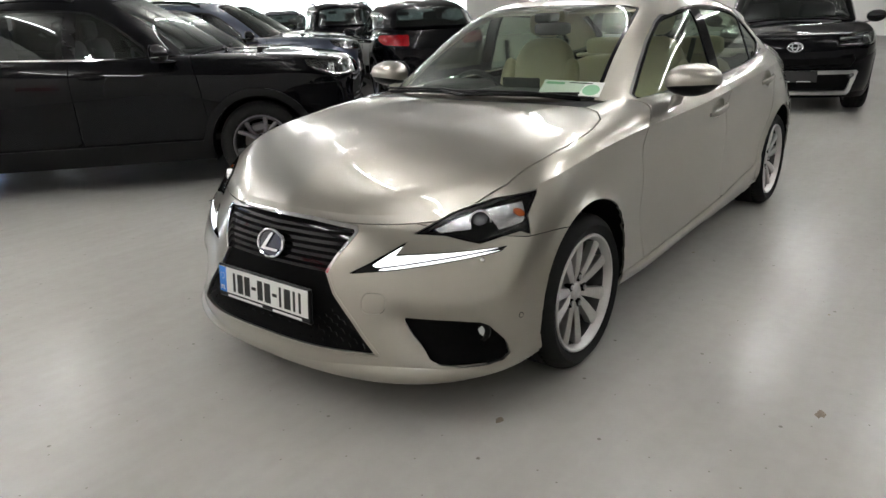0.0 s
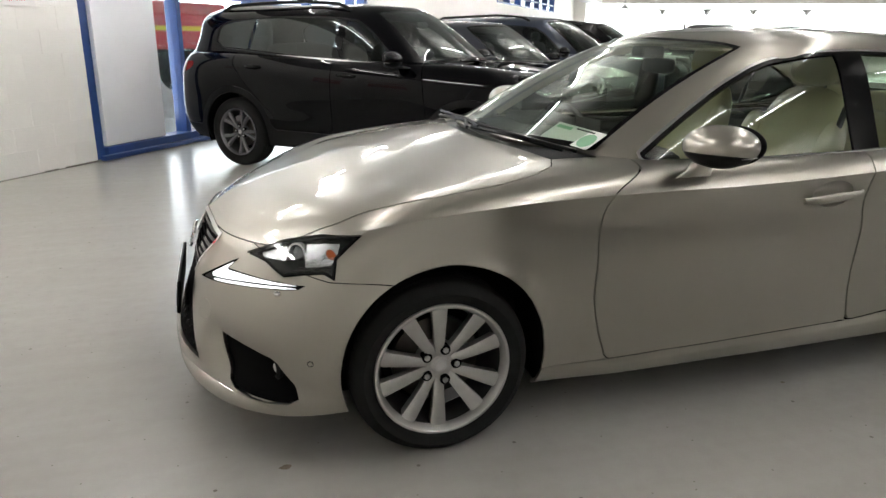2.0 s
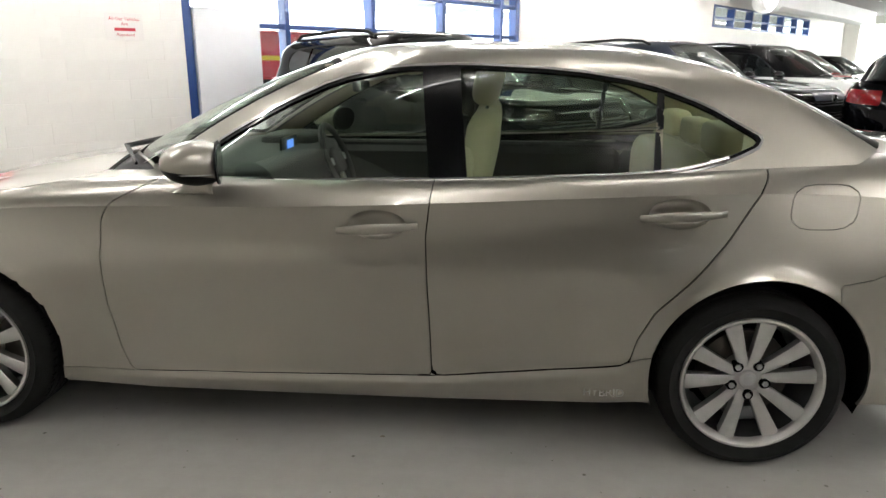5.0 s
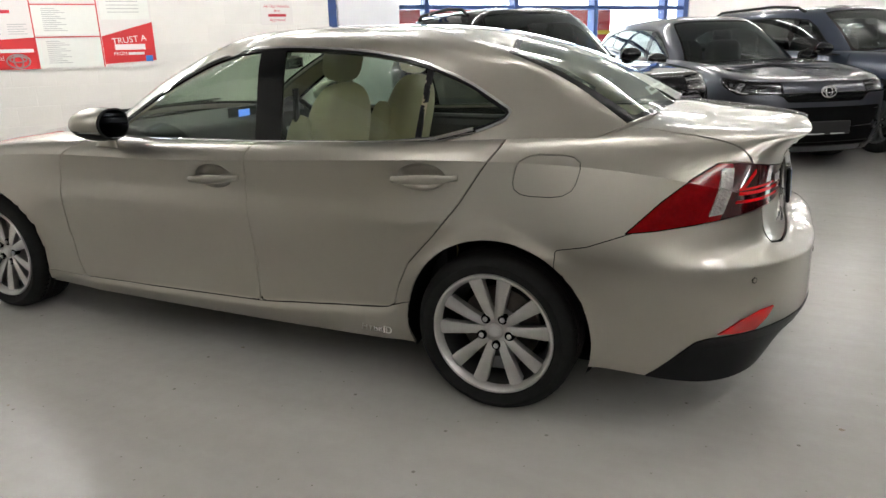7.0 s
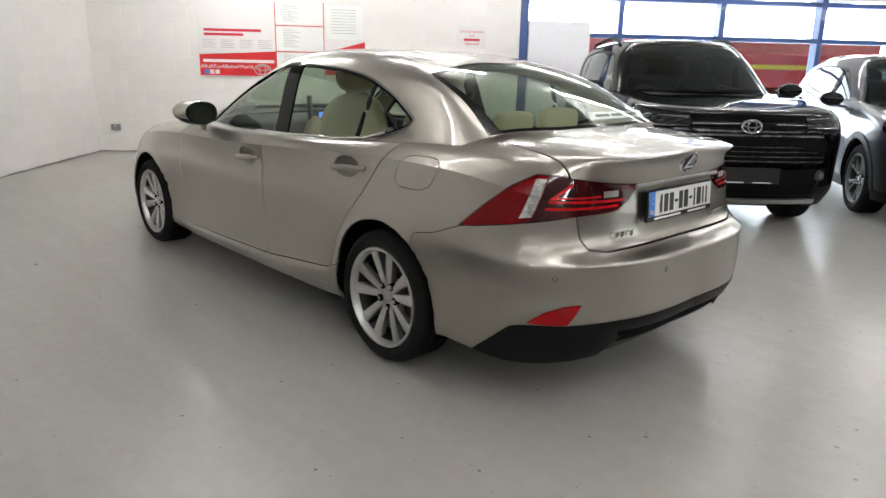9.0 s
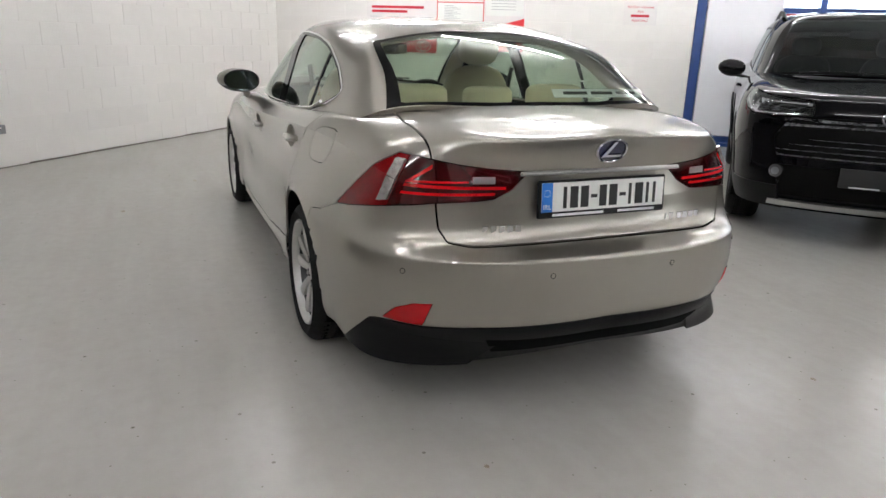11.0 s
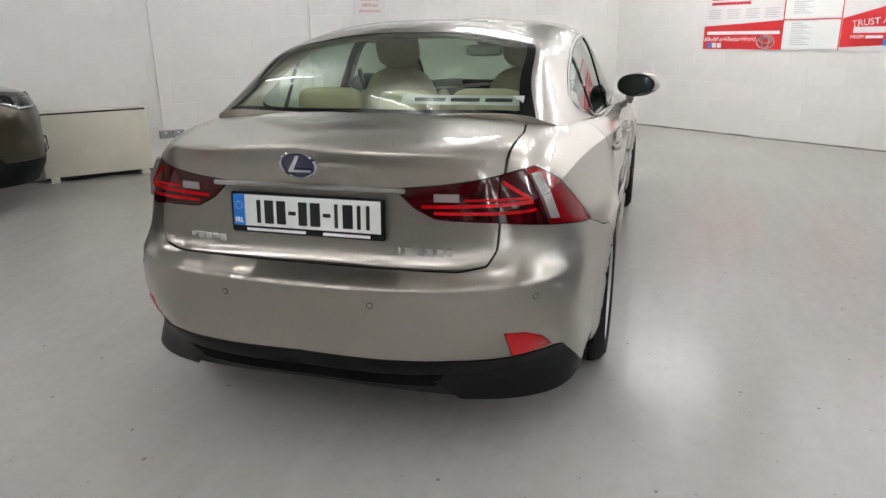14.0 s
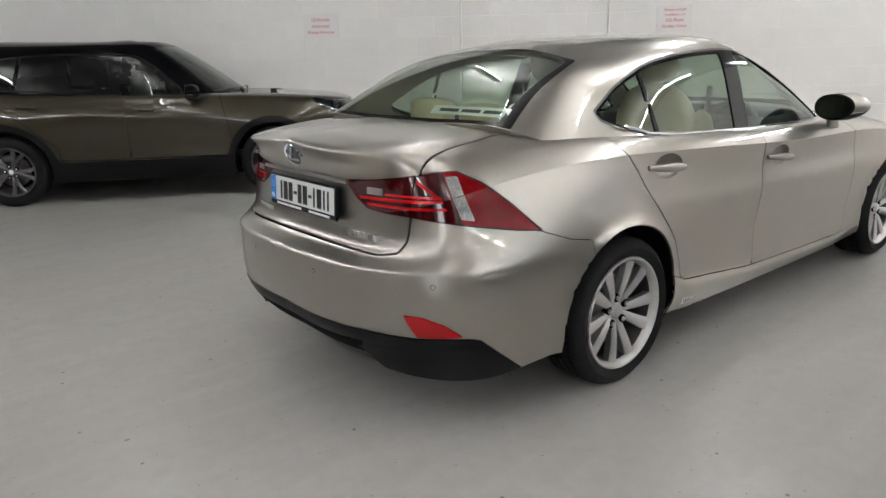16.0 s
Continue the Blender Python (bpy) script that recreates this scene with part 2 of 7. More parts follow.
    bp.inputs["Distance"].default_value = 0.01
    nt.links.new(noise(55, 5), bp.inputs["Height"])
    nt.links.new(bp.outputs[0], b.inputs["Normal"])
    return m


M_WALL = wall_material()
M_FLOOR = floor_material()

# ---- mesh helpers ----


def mesh_ob(name, bm, mat, parent=None, label="", smooth=None):
    me = bpy.data.meshes.new(name)
    bm.to_mesh(me)
    bm.free()
    me.materials.append(mat)
    if smooth is not None:
        for p in me.polygons:
            p.use_smooth = True
        me.set_sharp_from_angle(angle=radians(smooth))
    ob = new(name, me)
    if parent is not None:
        ob.parent = parent
    if label:
        ob["label"] = label
    return ob


def part(name, bm, mat, parent, label="", smooth=35):
    return mesh_ob(name, bm, mat, parent, label, smooth)


def empty(name, m=None):
    e = new(name)
    e.empty_display_size = 0.2
    if m is not None:
        e.matrix_world = m
    return e


def add_box(bm, lo, hi, bevel=0.0, m=None, seg=1):
    c = [(a + b) / 2 for a, b in zip(lo, hi)]
    s = [max(abs(b - a), 1e-4) for a, b in zip(lo, hi)]
    mat = Matrix.Translation(c) @ Matrix.Diagonal((*s, 1))
    if m is not None:
        mat = m @ mat
    r = bmesh.ops.create_cube(bm, size=1, matrix=mat)
    if bevel:
        es = list({e for v in r["verts"] for e in v.link_edges})
        bmesh.ops.bevel(bm, geom=es, offset=bevel, segments=seg, affect='EDGES', profile=0.6)
    return bm


def box(lo, hi, bevel=0.0, m=None, seg=1):
    return add_box(bmesh.new(), lo, hi, bevel, m, seg)


def add_lathe(bm, profile, n=48, m=None, closed=False):
    """Turns a profile of (radius, height) round the local z axis."""
    rings = []
    for r, h in profile:
        ring = []
        for i in range(n):
            a = 2 * math.pi * i / n
            p = Vector((r * math.cos(a), r * math.sin(a), h))
            ring.append(bm.verts.new(m @ p if m is not None else p))
        rings.append(ring)
    pairs = list(zip(rings, rings[1:])) + ([(rings[-1], rings[0])] if closed else [])
    for a, b in pairs:
        for i in range(n):
            j = (i + 1) % n
            bm.faces.new((a[i], a[j], b[j], b[i]))
    return bm


def add_tube(bm, pts, r, n=8, m=None):
    """A round bar along points."""
    pts = [Vector(p) for p in pts]
    rings = []
    for i, p in enumerate(pts):
        d = (pts[min(i + 1, len(pts) - 1)] - pts[max(i - 1, 0)]).normalized()
        q = d.to_track_quat('Z', 'Y')
        ring = []
        for k in range(n):
            a = 2 * math.pi * k / n
            v = p + q @ Vector((r * math.cos(a), r * math.sin(a), 0))
            ring.append(bm.verts.new(m @ v if m is not None else v))
        rings.append(ring)
    for a, b in zip(rings, rings[1:]):
        for i in range(n):
            j = (i + 1) % n
            bm.faces.new((a[i], a[j], b[j], b[i]))
    bm.faces.new(rings[0][::-1])
    bm.faces.new(rings[-1])
    return bm


def add_prism(bm, poly, h0, h1, m=None):
    """A flat outline raised from h0 to h1."""
    lo = [bm.verts.new(m @ Vector((x, y, h0)) if m is not None else (x, y, h0)) for x, y in poly]
    hi = [bm.verts.new(m @ Vector((x, y, h1)) if m is not None else (x, y, h1)) for x, y in poly]
    bm.faces.new(lo[::-1])
    bm.faces.new(hi)
    for i in range(len(poly)):
        j = (i + 1) % len(poly)
        bm.faces.new((lo[i], lo[j], hi[j], hi[i]))
    return bm


def blob(center, size, seg=16, ring=10, power=0.6, m=None, bm=None):
    """A cushion-like rounded box (superellipsoid)."""
    bm = bm or bmesh.new()
    s = lambda v: math.copysign(abs(v) ** power, v)
    rows = []
    for i in range(ring + 1):
        a = -math.pi / 2 + math.pi * i / ring
        row = []
        for j in range(seg):
            b = 2 * math.pi * j / seg
            p = Vector((center[0] + size[0] * s(math.cos(a)) * s(math.cos(b)), center[1] + size[1] * s(math.cos(a)) * s(math.sin(b)),
                        center[2] + size[2] * s(math.sin(a))))
            row.append(bm.verts.new(m @ p if m is not None else p))
        rows.append(row)
    for a, b in zip(rows, rows[1:]):
        for j in range(seg):
            k = (j + 1) % seg
            bm.faces.new((a[j], a[k], b[k], b[j]))
    bmesh.ops.remove_doubles(bm, verts=rows[0] + rows[-1], dist=1e-5)
    return bm


def text_part(name, body, size, mat, parent, m, label="", extrude=0.0008, align='CENTER', squeeze=1.0):
    """Lettering as a mesh of its own, in the local xy plane of m."""
    cu = bpy.data.curves.new(name, 'FONT')
    cu.body, cu.size, cu.extrude, cu.align_x, cu.align_y = body, size, extrude, align, 'CENTER'
    cu.resolution_u = 3
    ob = new(name, cu)
    bpy.context.view_layer.update()
    me = bpy.data.meshes.new_from_object(ob.evaluated_get(bpy.context.evaluated_depsgraph_get()))
    bpy.data.objects.remove(ob)
    me.transform(m @ Matrix.Diagonal((squeeze, 1, 1, 1)))
    me.materials.clear()
    me.materials.append(mat)
    o = new(name, me)
    o.parent = parent
    if label:
        o["label"] = label
    return o


# ---- car surfaces: character lines, lofted smoothly, then cut into panels ----


class Skin:
    def __init__(self, V, N, P, F):
        self.V, self.N, self.P, self.F = V, N, P, F

    x = property(lambda s: s.V[:, 0])
    y = property(lambda s: np.abs(s.V[:, 1]))
    side = property(lambda s: s.V[:, 1])
    z = property(lambda s: s.V[:, 2])
    u = property(lambda s: s.P[:, 0])
    v = property(lambda s: s.P[:, 1])


def spline(t, pts, q):
    """Natural cubic spline through pts at knots t, at q."""
    n = len(t)
    h = np.diff(t)
    A = np.zeros((n, n))
    B = np.zeros((n, pts.shape[1]))
    A[0, 0] = A[-1, -1] = 1
    for i in range(1, n - 1):
        A[i, i - 1], A[i, i], A[i, i + 1] = h[i - 1], 2 * (h[i - 1] + h[i]), h[i]
        B[i] = 6 * ((pts[i + 1] - pts[i]) / h[i] - (pts[i] - pts[i - 1]) / h[i - 1])
    m = np.linalg.solve(A, B)
    k = np.clip(np.searchsorted(t, q, side='right') - 1, 0, n - 2)
    hk = h[k][:, None]
    a, b = (t[k + 1] - q)[:, None], (q - t[k])[:, None]
    return (m[k] * a ** 3 + m[k + 1] * b ** 3) / (6 * hk) + (pts[k] / hk - m[k] * hk / 6) * a + (pts[k + 1] / hk - m[k + 1] * hk / 6) * b


def knots(grid, axis):
    d = np.linalg.norm(np.diff(grid, axis=axis), axis=2).mean(axis=1 - axis)
    return np.concatenate([[0], np.cumsum(np.maximum(d, 1e-3) ** 0.75)])


def loft(rows, ku=12, kv=10, creases=()):
    """A skin through character lines given for the left half (stations along each line); mirrored. creases: rows with an edge."""
    g = np.array(rows, float)
    m, n = g.shape[:2]
    tu = knots(g, 1)
    qu = np.concatenate([np.linspace(tu[i], tu[i + 1], ku, endpoint=False) for i in range(n - 1)] + [[tu[-1]]])
    pu = np.linspace(0, n - 1, len(qu))
    g2 = np.stack([spline(tu, r, qu) for r in g])
    tv = knots(g2, 0)
    cuts = [0, *sorted(creases), m - 1]
    out, pv = [], []
    for a, b in zip(cuts, cuts[1:]):
        q = np.concatenate([np.linspace(tv[i], tv[i + 1], kv, endpoint=False) for i in range(a, b)] + [[tv[b]]])
        seg = np.stack([spline(tv[a:b + 1], g2[a:b + 1, j], q) if b > a + 1 else
                        g2[a, j] + (g2[b, j] - g2[a, j]) * ((q - tv[a]) / (tv[b] - tv[a]))[:, None] for j in range(g2.shape[1])], axis=1)
        p = np.linspace(a, b, len(q))
        out.append(seg if not out else seg[1:])
        pv.append(p if not pv else p[1:])
    S = np.concatenate(out)
    pv = np.concatenate(pv)
    r, c = S.shape[:2]
    V = S.reshape(-1, 3)
    P = np.stack(np.meshgrid(pu, pv), axis=2).reshape(-1, 2)
    i = np.arange(r * c).reshape(r, c)
    a, b, d, e = i[:-1, :-1].ravel(), i[:-1, 1:].ravel(), i[1:, 1:].ravel(), i[1:, :-1].ravel()
    F = np.concatenate([np.stack([a, b, d], 1), np.stack([a, d, e], 1)])
    V2 = V * (1, -1, 1)
    V = np.concatenate([V, V2])
    F = np.concatenate([F, F[:, ::-1] + r * c])
    P = np.concatenate([P, P])
    V[np.abs(V[:, 1]) < 1e-4, 1] = 0
    strip = np.zeros(len(F), int)      # the stretch between creases to which a face belongs
    for e in creases:
        strip += P[F, 1].mean(1) > e
    corner = np.unique(np.stack([F.ravel(), np.repeat(strip, 3)], 1), axis=0)
    find = {(i, k): n for n, (i, k) in enumerate(corner.tolist())}
    F = np.array([find[i, k] for i, k in zip(F.ravel().tolist(), np.repeat(strip, 3).tolist())]).reshape(-1, 3)
    V, P = V[corner[:, 0]], P[corner[:, 0]]
    key, inv = np.unique(np.concatenate([np.round(V, 5), corner[:, 1:]], 1), axis=0, return_inverse=True)
    inv = inv.ravel()
    first = np.zeros(len(key), int)
    first[inv] = np.arange(len(V))
    V, P, F = V[first], P[first], inv[F]
    F = F[(F[:, 0] != F[:, 1]) & (F[:, 1] != F[:, 2]) & (F[:, 0] != F[:, 2])]
    fn = np.cross(V[F[:, 1]] - V[F[:, 0]], V[F[:, 2]] - V[F[:, 0]])
    if (fn * (V[F].mean(1) - (V.min(0) + V.max(0)) / 2)).sum() < 0:
        F, fn = F[:, ::-1], -fn
    N = np.zeros_like(V)
    for k in range(3):
        np.add.at(N, F[:, k], fn)
    N /= np.maximum(np.linalg.norm(N, axis=1), 1e-9)[:, None]
    return Skin(V, N, P, F)


def cut(S, f):
    """Keeps the part of a skin where f < 0, with a clean edge."""
    if not len(S.F):
        return S
    f = np.where(np.abs(f) < 1e-6, -1e-6, f)
    inside = f < 0
    c = inside[S.F].sum(1)
    keep = S.F[c == 3]
    A = np.concatenate([S.V, S.N, S.P], axis=1)
    extra, made, tris = [], {}, []

    def mid(i, j):
        k = (i, j) if i < j else (j, i)
        if k not in made:
            t = f[k[0]] / (f[k[0]] - f[k[1]])
            made[k] = len(A) + len(extra)
            extra.append(A[k[0]] + (A[k[1]] - A[k[0]]) * t)
        return made[k]
    for tri in S.F[(c == 1) | (c == 2)].tolist():
        loop = []
        for k in range(3):
            i, j = tri[k], tri[(k + 1) % 3]
            if inside[i]:
                loop.append(i)
            if inside[i] != inside[j]:
                loop.append(mid(i, j))
        for k in range(1, len(loop) - 1):
            tris.append((loop[0], loop[k], loop[k + 1]))
    A = np.concatenate([A, np.array(extra)]) if extra else A
    F = np.concatenate([keep, np.array(tris, int).reshape(-1, 3)])
    used = np.unique(F)
    ren = np.zeros(len(A), int)
    ren[used] = np.arange(len(used))
    A = A[used]
    return Skin(A[:, :3], A[:, 3:6], A[:, 6:8], ren[F])


def renormal(S):
    """Recomputes a skin's normals after its points were moved."""
    fn = np.cross(S.V[S.F[:, 1]] - S.V[S.F[:, 0]], S.V[S.F[:, 2]] - S.V[S.F[:, 0]])
    N = np.zeros_like(S.V)
    for k in range(3):
        np.add.at(N, S.F[:, k], fn)
    S.N = N / np.maximum(np.linalg.norm(N, axis=1), 1e-9)[:, None]
    return S


def refine(S, levels=1):
    """Splits every triangle of a skin into four."""
    for _ in range(levels):
        if not len(S.F):
            return S
        A = np.concatenate([S.V, S.N, S.P], axis=1)
        e = np.sort(np.concatenate([S.F[:, [0, 1]], S.F[:, [1, 2]], S.F[:, [2, 0]]]), axis=1)
        key, inv = np.unique(e[:, 0] * len(A) + e[:, 1], return_inverse=True)
        u = np.stack([key // len(A), key % len(A)], 1)
        inv = inv.ravel() + len(A)
        n = len(S.F)
        a, b, c = inv[:n], inv[n:2 * n], inv[2 * n:]
        A = np.concatenate([A, (A[u[:, 0]] + A[u[:, 1]]) / 2])
        A[:, 3:6] /= np.maximum(np.linalg.norm(A[:, 3:6], axis=1), 1e-9)[:, None]
        i, j, k = S.F.T
        F = np.concatenate([np.stack(t, 1) for t in ((i, a, c), (a, j, b), (c, b, k), (a, b, c))])
        S = Skin(A[:, :3], A[:, 3:6], A[:, 6:8], F)
    return S


def joined(a, b):
    return Skin(np.concatenate([a.V, b.V]), np.concatenate([a.N, b.N]), np.concatenate([a.P, b.P]), np.concatenate([a.F, b.F + len(a.V)]))


def poly_d(a, b, poly, r=0.0):
    """Signed distance (negative inside) of points (a, b) to a polygon, grown by r."""
    p = np.stack([a, b], 1)
    d = np.full(len(p), 1e9)
    ins = np.zeros(len(p), bool)
    for (x0, y0), (x1, y1) in zip(poly, list(poly[1:]) + [poly[0]]):
        e = np.array([x1 - x0, y1 - y0])
        w = p - (x0, y0)
        t = np.clip((w @ e) / max(e @ e, 1e-12), 0, 1)
        d = np.minimum(d, np.linalg.norm(w - t[:, None] * e, axis=1))
        if y1 != y0:
            cr = ((y0 <= p[:, 1]) != (y1 <= p[:, 1])) & (p[:, 0] < x0 + (p[:, 1] - y0) * (x1 - x0) / (y1 - y0))
            ins ^= cr
    return np.where(ins, -d, d) - r


def smooth_poly(poly, times=2):
    """Rounds an outline's corners."""
    for _ in range(times):
        q = []
        for (x0, y0), (x1, y1) in zip(poly, poly[1:] + poly[:1]):
            q += [(0.8 * x0 + 0.2 * x1, 0.8 * y0 + 0.2 * y1), (0.2 * x0 + 0.8 * x1, 0.2 * y0 + 0.8 * y1)]
        poly = q
    return poly


def offset(S, d):
    return Skin(S.V + S.N * d, S.N, S.P, S.F)


def skin_part(name, S, mat, parent, label="", flange=0.010, smooth=True):
    """A panel from a piece of skin, with its edge folded inwards."""
    V, N, F = S.V, S.N, S.F
    e = np.concatenate([F[:, [0, 1]], F[:, [1, 2]], F[:, [2, 0]]])
    key = np.sort(e, axis=1)
    _, idx, cnt = np.unique(key[:, 0] * len(V) + key[:, 1], return_index=True, return_counts=True)
    b = e[idx[cnt == 1]]
    if flange and len(b):
        n0 = len(V)
        k = len(b)
        p0, p1 = V[b[:, 0]], V[b[:, 1]]
        i0, i1 = p0 - N[b[:, 0]] * flange, p1 - N[b[:, 1]] * flange
        out = np.cross(p1 - p0, N[b[:, 0]])
        out /= np.maximum(np.linalg.norm(out, axis=1), 1e-9)[:, None]
        V = np.concatenate([V, p0, p1, i0, i1])
        N = np.concatenate([N, out, out, out, out])
        q = n0 + np.arange(k)
        F = np.concatenate([F, np.stack([q + k, q, q + 2 * k], 1), np.stack([q + k, q + 2 * k, q + 3 * k], 1)])
    me = bpy.data.meshes.new(name)
    if len(F):
        me.vertices.add(len(V))
        me.vertices.foreach_set("co", np.ascontiguousarray(V, np.float32).ravel())
        me.loops.add(3 * len(F))
        me.loops.foreach_set("vertex_index", np.ascontiguousarray(F, np.int32).ravel())
        me.polygons.add(len(F))
        me.polygons.foreach_set("loop_start", np.arange(len(F), dtype=np.int32) * 3)
        me.polygons.foreach_set("use_smooth", np.ones(len(F), bool))
        me.update(calc_edges=True)
        me.normals_split_custom_set_from_vertices(N.tolist())
    me.materials.append(mat)
    ob = new(name, me)
    ob.parent = parent
    if label:
        ob["label"] = label
    return ob


def only(S, *fields):
    for f in fields:
        S = cut(S, f(S))
    return S

# ---- the hall ----
CORNER = Vector((7.05, -0.42, 0))
ALONG = Vector((-0.598, -0.802, 0))          # along the window wall, away from the corner
INTO = Vector((-0.802, 0.598, 0))            # from the window wall into the hall
SIDE = Vector((math.cos(radians(138.5)), math.sin(radians(138.5)), 0))   # along the poster-free side wall
HALL_H = 3.35
FLOOR = -0.012               # the floor under the tyres


def wall_pose(origin, along, s=0.0, z=0.0, off=0.0):
    """Pose on a wall: local x along it, y out of it (into the hall), z up."""
    inward = Vector((-along.y, along.x, 0))
    if inward.dot(Vector((0, 2, 0)) - origin) < 0:
        inward = -inward
    p = origin + along * s + inward * off + Vector((0, 0, z))
    m = Matrix((along, inward, Vector((0, 0, 1)))).transposed().to_4x4()
    return Matrix.Translation(p) @ m


def wall_facing(origin, along, s, z, off):
    """Pose for a flat thing on a wall, as one reads it: local x to the reader's right, y up, z towards the reader."""
    m = wall_pose(origin, along, s, z, off).to_3x3()
    out, up = m.col[1], Vector((0, 0, 1))
    right = up.cross(out)
    r = Matrix((right, up, out)).transposed().to_4x4()
    return Matrix.Translation(wall_pose(origin, along, s, z, off).translation) @ r


def setting(ob, label, category):
    return tagged(ob, label, category, kind="structure")


# floor: one painted slab
bm = bmesh.new()
add_box(bm, (-60, -60, -0.3), (40, 40, FLOOR))
floor = setting(mesh_ob("floor", bm, M_FLOOR), "grey painted concrete floor with scuffs and specks", "floor")



def floor_chip(x, y, r, seed):
    """A worn patch where the paint has lifted: thin, ragged."""
    rng = random.Random(seed)
    bm = bmesh.new()
    add_prism(bm, [(x + r * rng.uniform(0.55, 1.1) * math.cos(a), y + 0.7 * r * rng.uniform(0.55, 1.1) * math.sin(a)) for a in np.linspace(0, 2 * math.pi, 14, endpoint=False)], FLOOR - 0.002, FLOOR + 0.0006)
    return part("paint_chip", bm, M_CHIP, floor, smooth=None)


M_CHIP = material("bare_concrete", (0.24, 0.20, 0.15), rough=0.8, var=0.3, scale=60)
for k, (x, y, r) in enumerate(((1.94, 0.83, 0.022), (-0.116, 0.81, 0.012), (1.29, 1.73, 0.030), (-2.5, -1.04, 0.016), (-2.59, 0.54, 0.014), (2.35, 1.15, 0.028), (-3.1, 0.05, 0.012), (0.4, 1.6, 0.010))):
    floor_chip(x, y, r, k)

WIN_A, WIN_B = 6.15, 13.1        # glazed stretch of the window wall
W1 = wall_pose(CORNER, ALONG)
W2 = wall_pose(CORNER, SIDE)
wall_1 = setting(mesh_ob("wall_window_side", box((-0.3, -0.25, FLOOR), (WIN_A, 0, HALL_H), m=W1), M_WALL), "white painted blockwork wall", "wall")
for lo, hi in (((WIN_A, -0.25, 2.55), (WIN_B, 0, HALL_H)), ((WIN_B, -0.25, FLOOR), (22.6, 0, HALL_H)), ((22.6, -0.25, FLOOR), (32.4, 0, 2.35)),
               ((22.6, -0.25, 2.98), (32.4, 0, HALL_H)), ((32.4, -0.25, FLOOR), (44, 0, HALL_H))):
    setting(mesh_ob("wall_window_side", box(lo, hi, m=W1), M_WALL), "white painted blockwork wall", "wall")
wall_2 = setting(mesh_ob("wall_side", box((0, -0.25, FLOOR), (24.3, 0, HALL_H), m=W2), M_WALL), "white painted blockwork wall with conduits", "wall")
# the remaining walls close the hall
P_BACK = CORNER + SIDE * 24
W3 = wall_pose(P_BACK, ALONG)
setting(mesh_ob("wall_back", box((-0.3, -0.25, FLOOR), (46, 0, HALL_H), m=W3), M_WALL), "plain white wall closing the hall", "wall")
P_FAR = CORNER + ALONG * 38
W4 = wall_pose(P_FAR, INTO)
for lo, hi in (((-1, -0.25, FLOOR), (25, 0, 0.9)), ((-1, -0.25, 3.0), (25, 0, HALL_H)), ((-1, -0.25, 0.9), (0.6, 0, 3.0)), ((16, -0.25, 0.9), (25, 0, 3.0))):
    setting(mesh_ob("wall_far", box(lo, hi, m=W4), M_WALL), "white wall with a long bright window", "wall")
bm = bmesh.new()
add_box(bm, (-60, -60, HALL_H), (40, 40, HALL_H + 0.2))
ceiling = setting(mesh_ob("ceiling", bm, M_CEIL), "off-white hall ceiling", "ceiling")

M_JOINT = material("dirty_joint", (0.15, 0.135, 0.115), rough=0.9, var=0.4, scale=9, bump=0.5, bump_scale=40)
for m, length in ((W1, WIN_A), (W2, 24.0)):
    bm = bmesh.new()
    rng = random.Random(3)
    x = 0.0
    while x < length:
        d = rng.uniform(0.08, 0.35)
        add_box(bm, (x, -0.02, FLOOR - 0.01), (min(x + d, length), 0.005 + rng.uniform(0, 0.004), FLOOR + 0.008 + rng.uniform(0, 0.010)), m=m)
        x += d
    setting(mesh_ob("trim", bm, M_JOINT), "dark uneven joint between wall and floor", "trim")

# daylight outside: overcast white sky beyond the glass
M_DAY = material("overcast_daylight", (0.93, 0.97, 1.0), emit=9.0)
M_DAYFAR = material("overcast_daylight_far", (0.90, 0.98, 0.97), emit=3.0)
setting(mesh_ob("backdrop", box((2, -14.2, -1), (44, -14, 12), m=W1), M_DAY), "overcast white sky outside the windows", "sky")
setting(mesh_ob("backdrop", box((-3, -1.6, 0.3), (19, -1.5, 3.3), m=W4), M_DAYFAR), "bright daylight beyond the far windows", "sky")
M_YARD = material("yard_concrete", (0.55, 0.55, 0.54), rough=0.9, var=0.1, scale=1.0)
setting(mesh_ob("ground", box((0, -14, -0.06), (44, -0.26, 0.004), m=W1), M_YARD), "pale concrete yard outside", "ground")


def window_lamp(name, m, w, h, power, color):
    d = bpy.data.lights.new(name, 'AREA')
    d.shape, d.size, d.size_y, d.energy, d.color = 'RECTANGLE', w, h, power, color
    o = new(name, d)
    o.matrix_world = m @ pose(0, 0, 0, 0, 180, 0)
    return o


window_lamp("window_daylight", wall_facing(CORNER, ALONG, (7.3 + WIN_B) / 2, 1.35, -0.35), 5.6, 2.2, 240, (0.92, 0.97, 1.0))
window_lamp("window_daylight_far", wall_facing(P_FAR, INTO, 8.3, 1.95, -0.2), 15, 2.0, 220, (0.95, 1.0, 1.0))


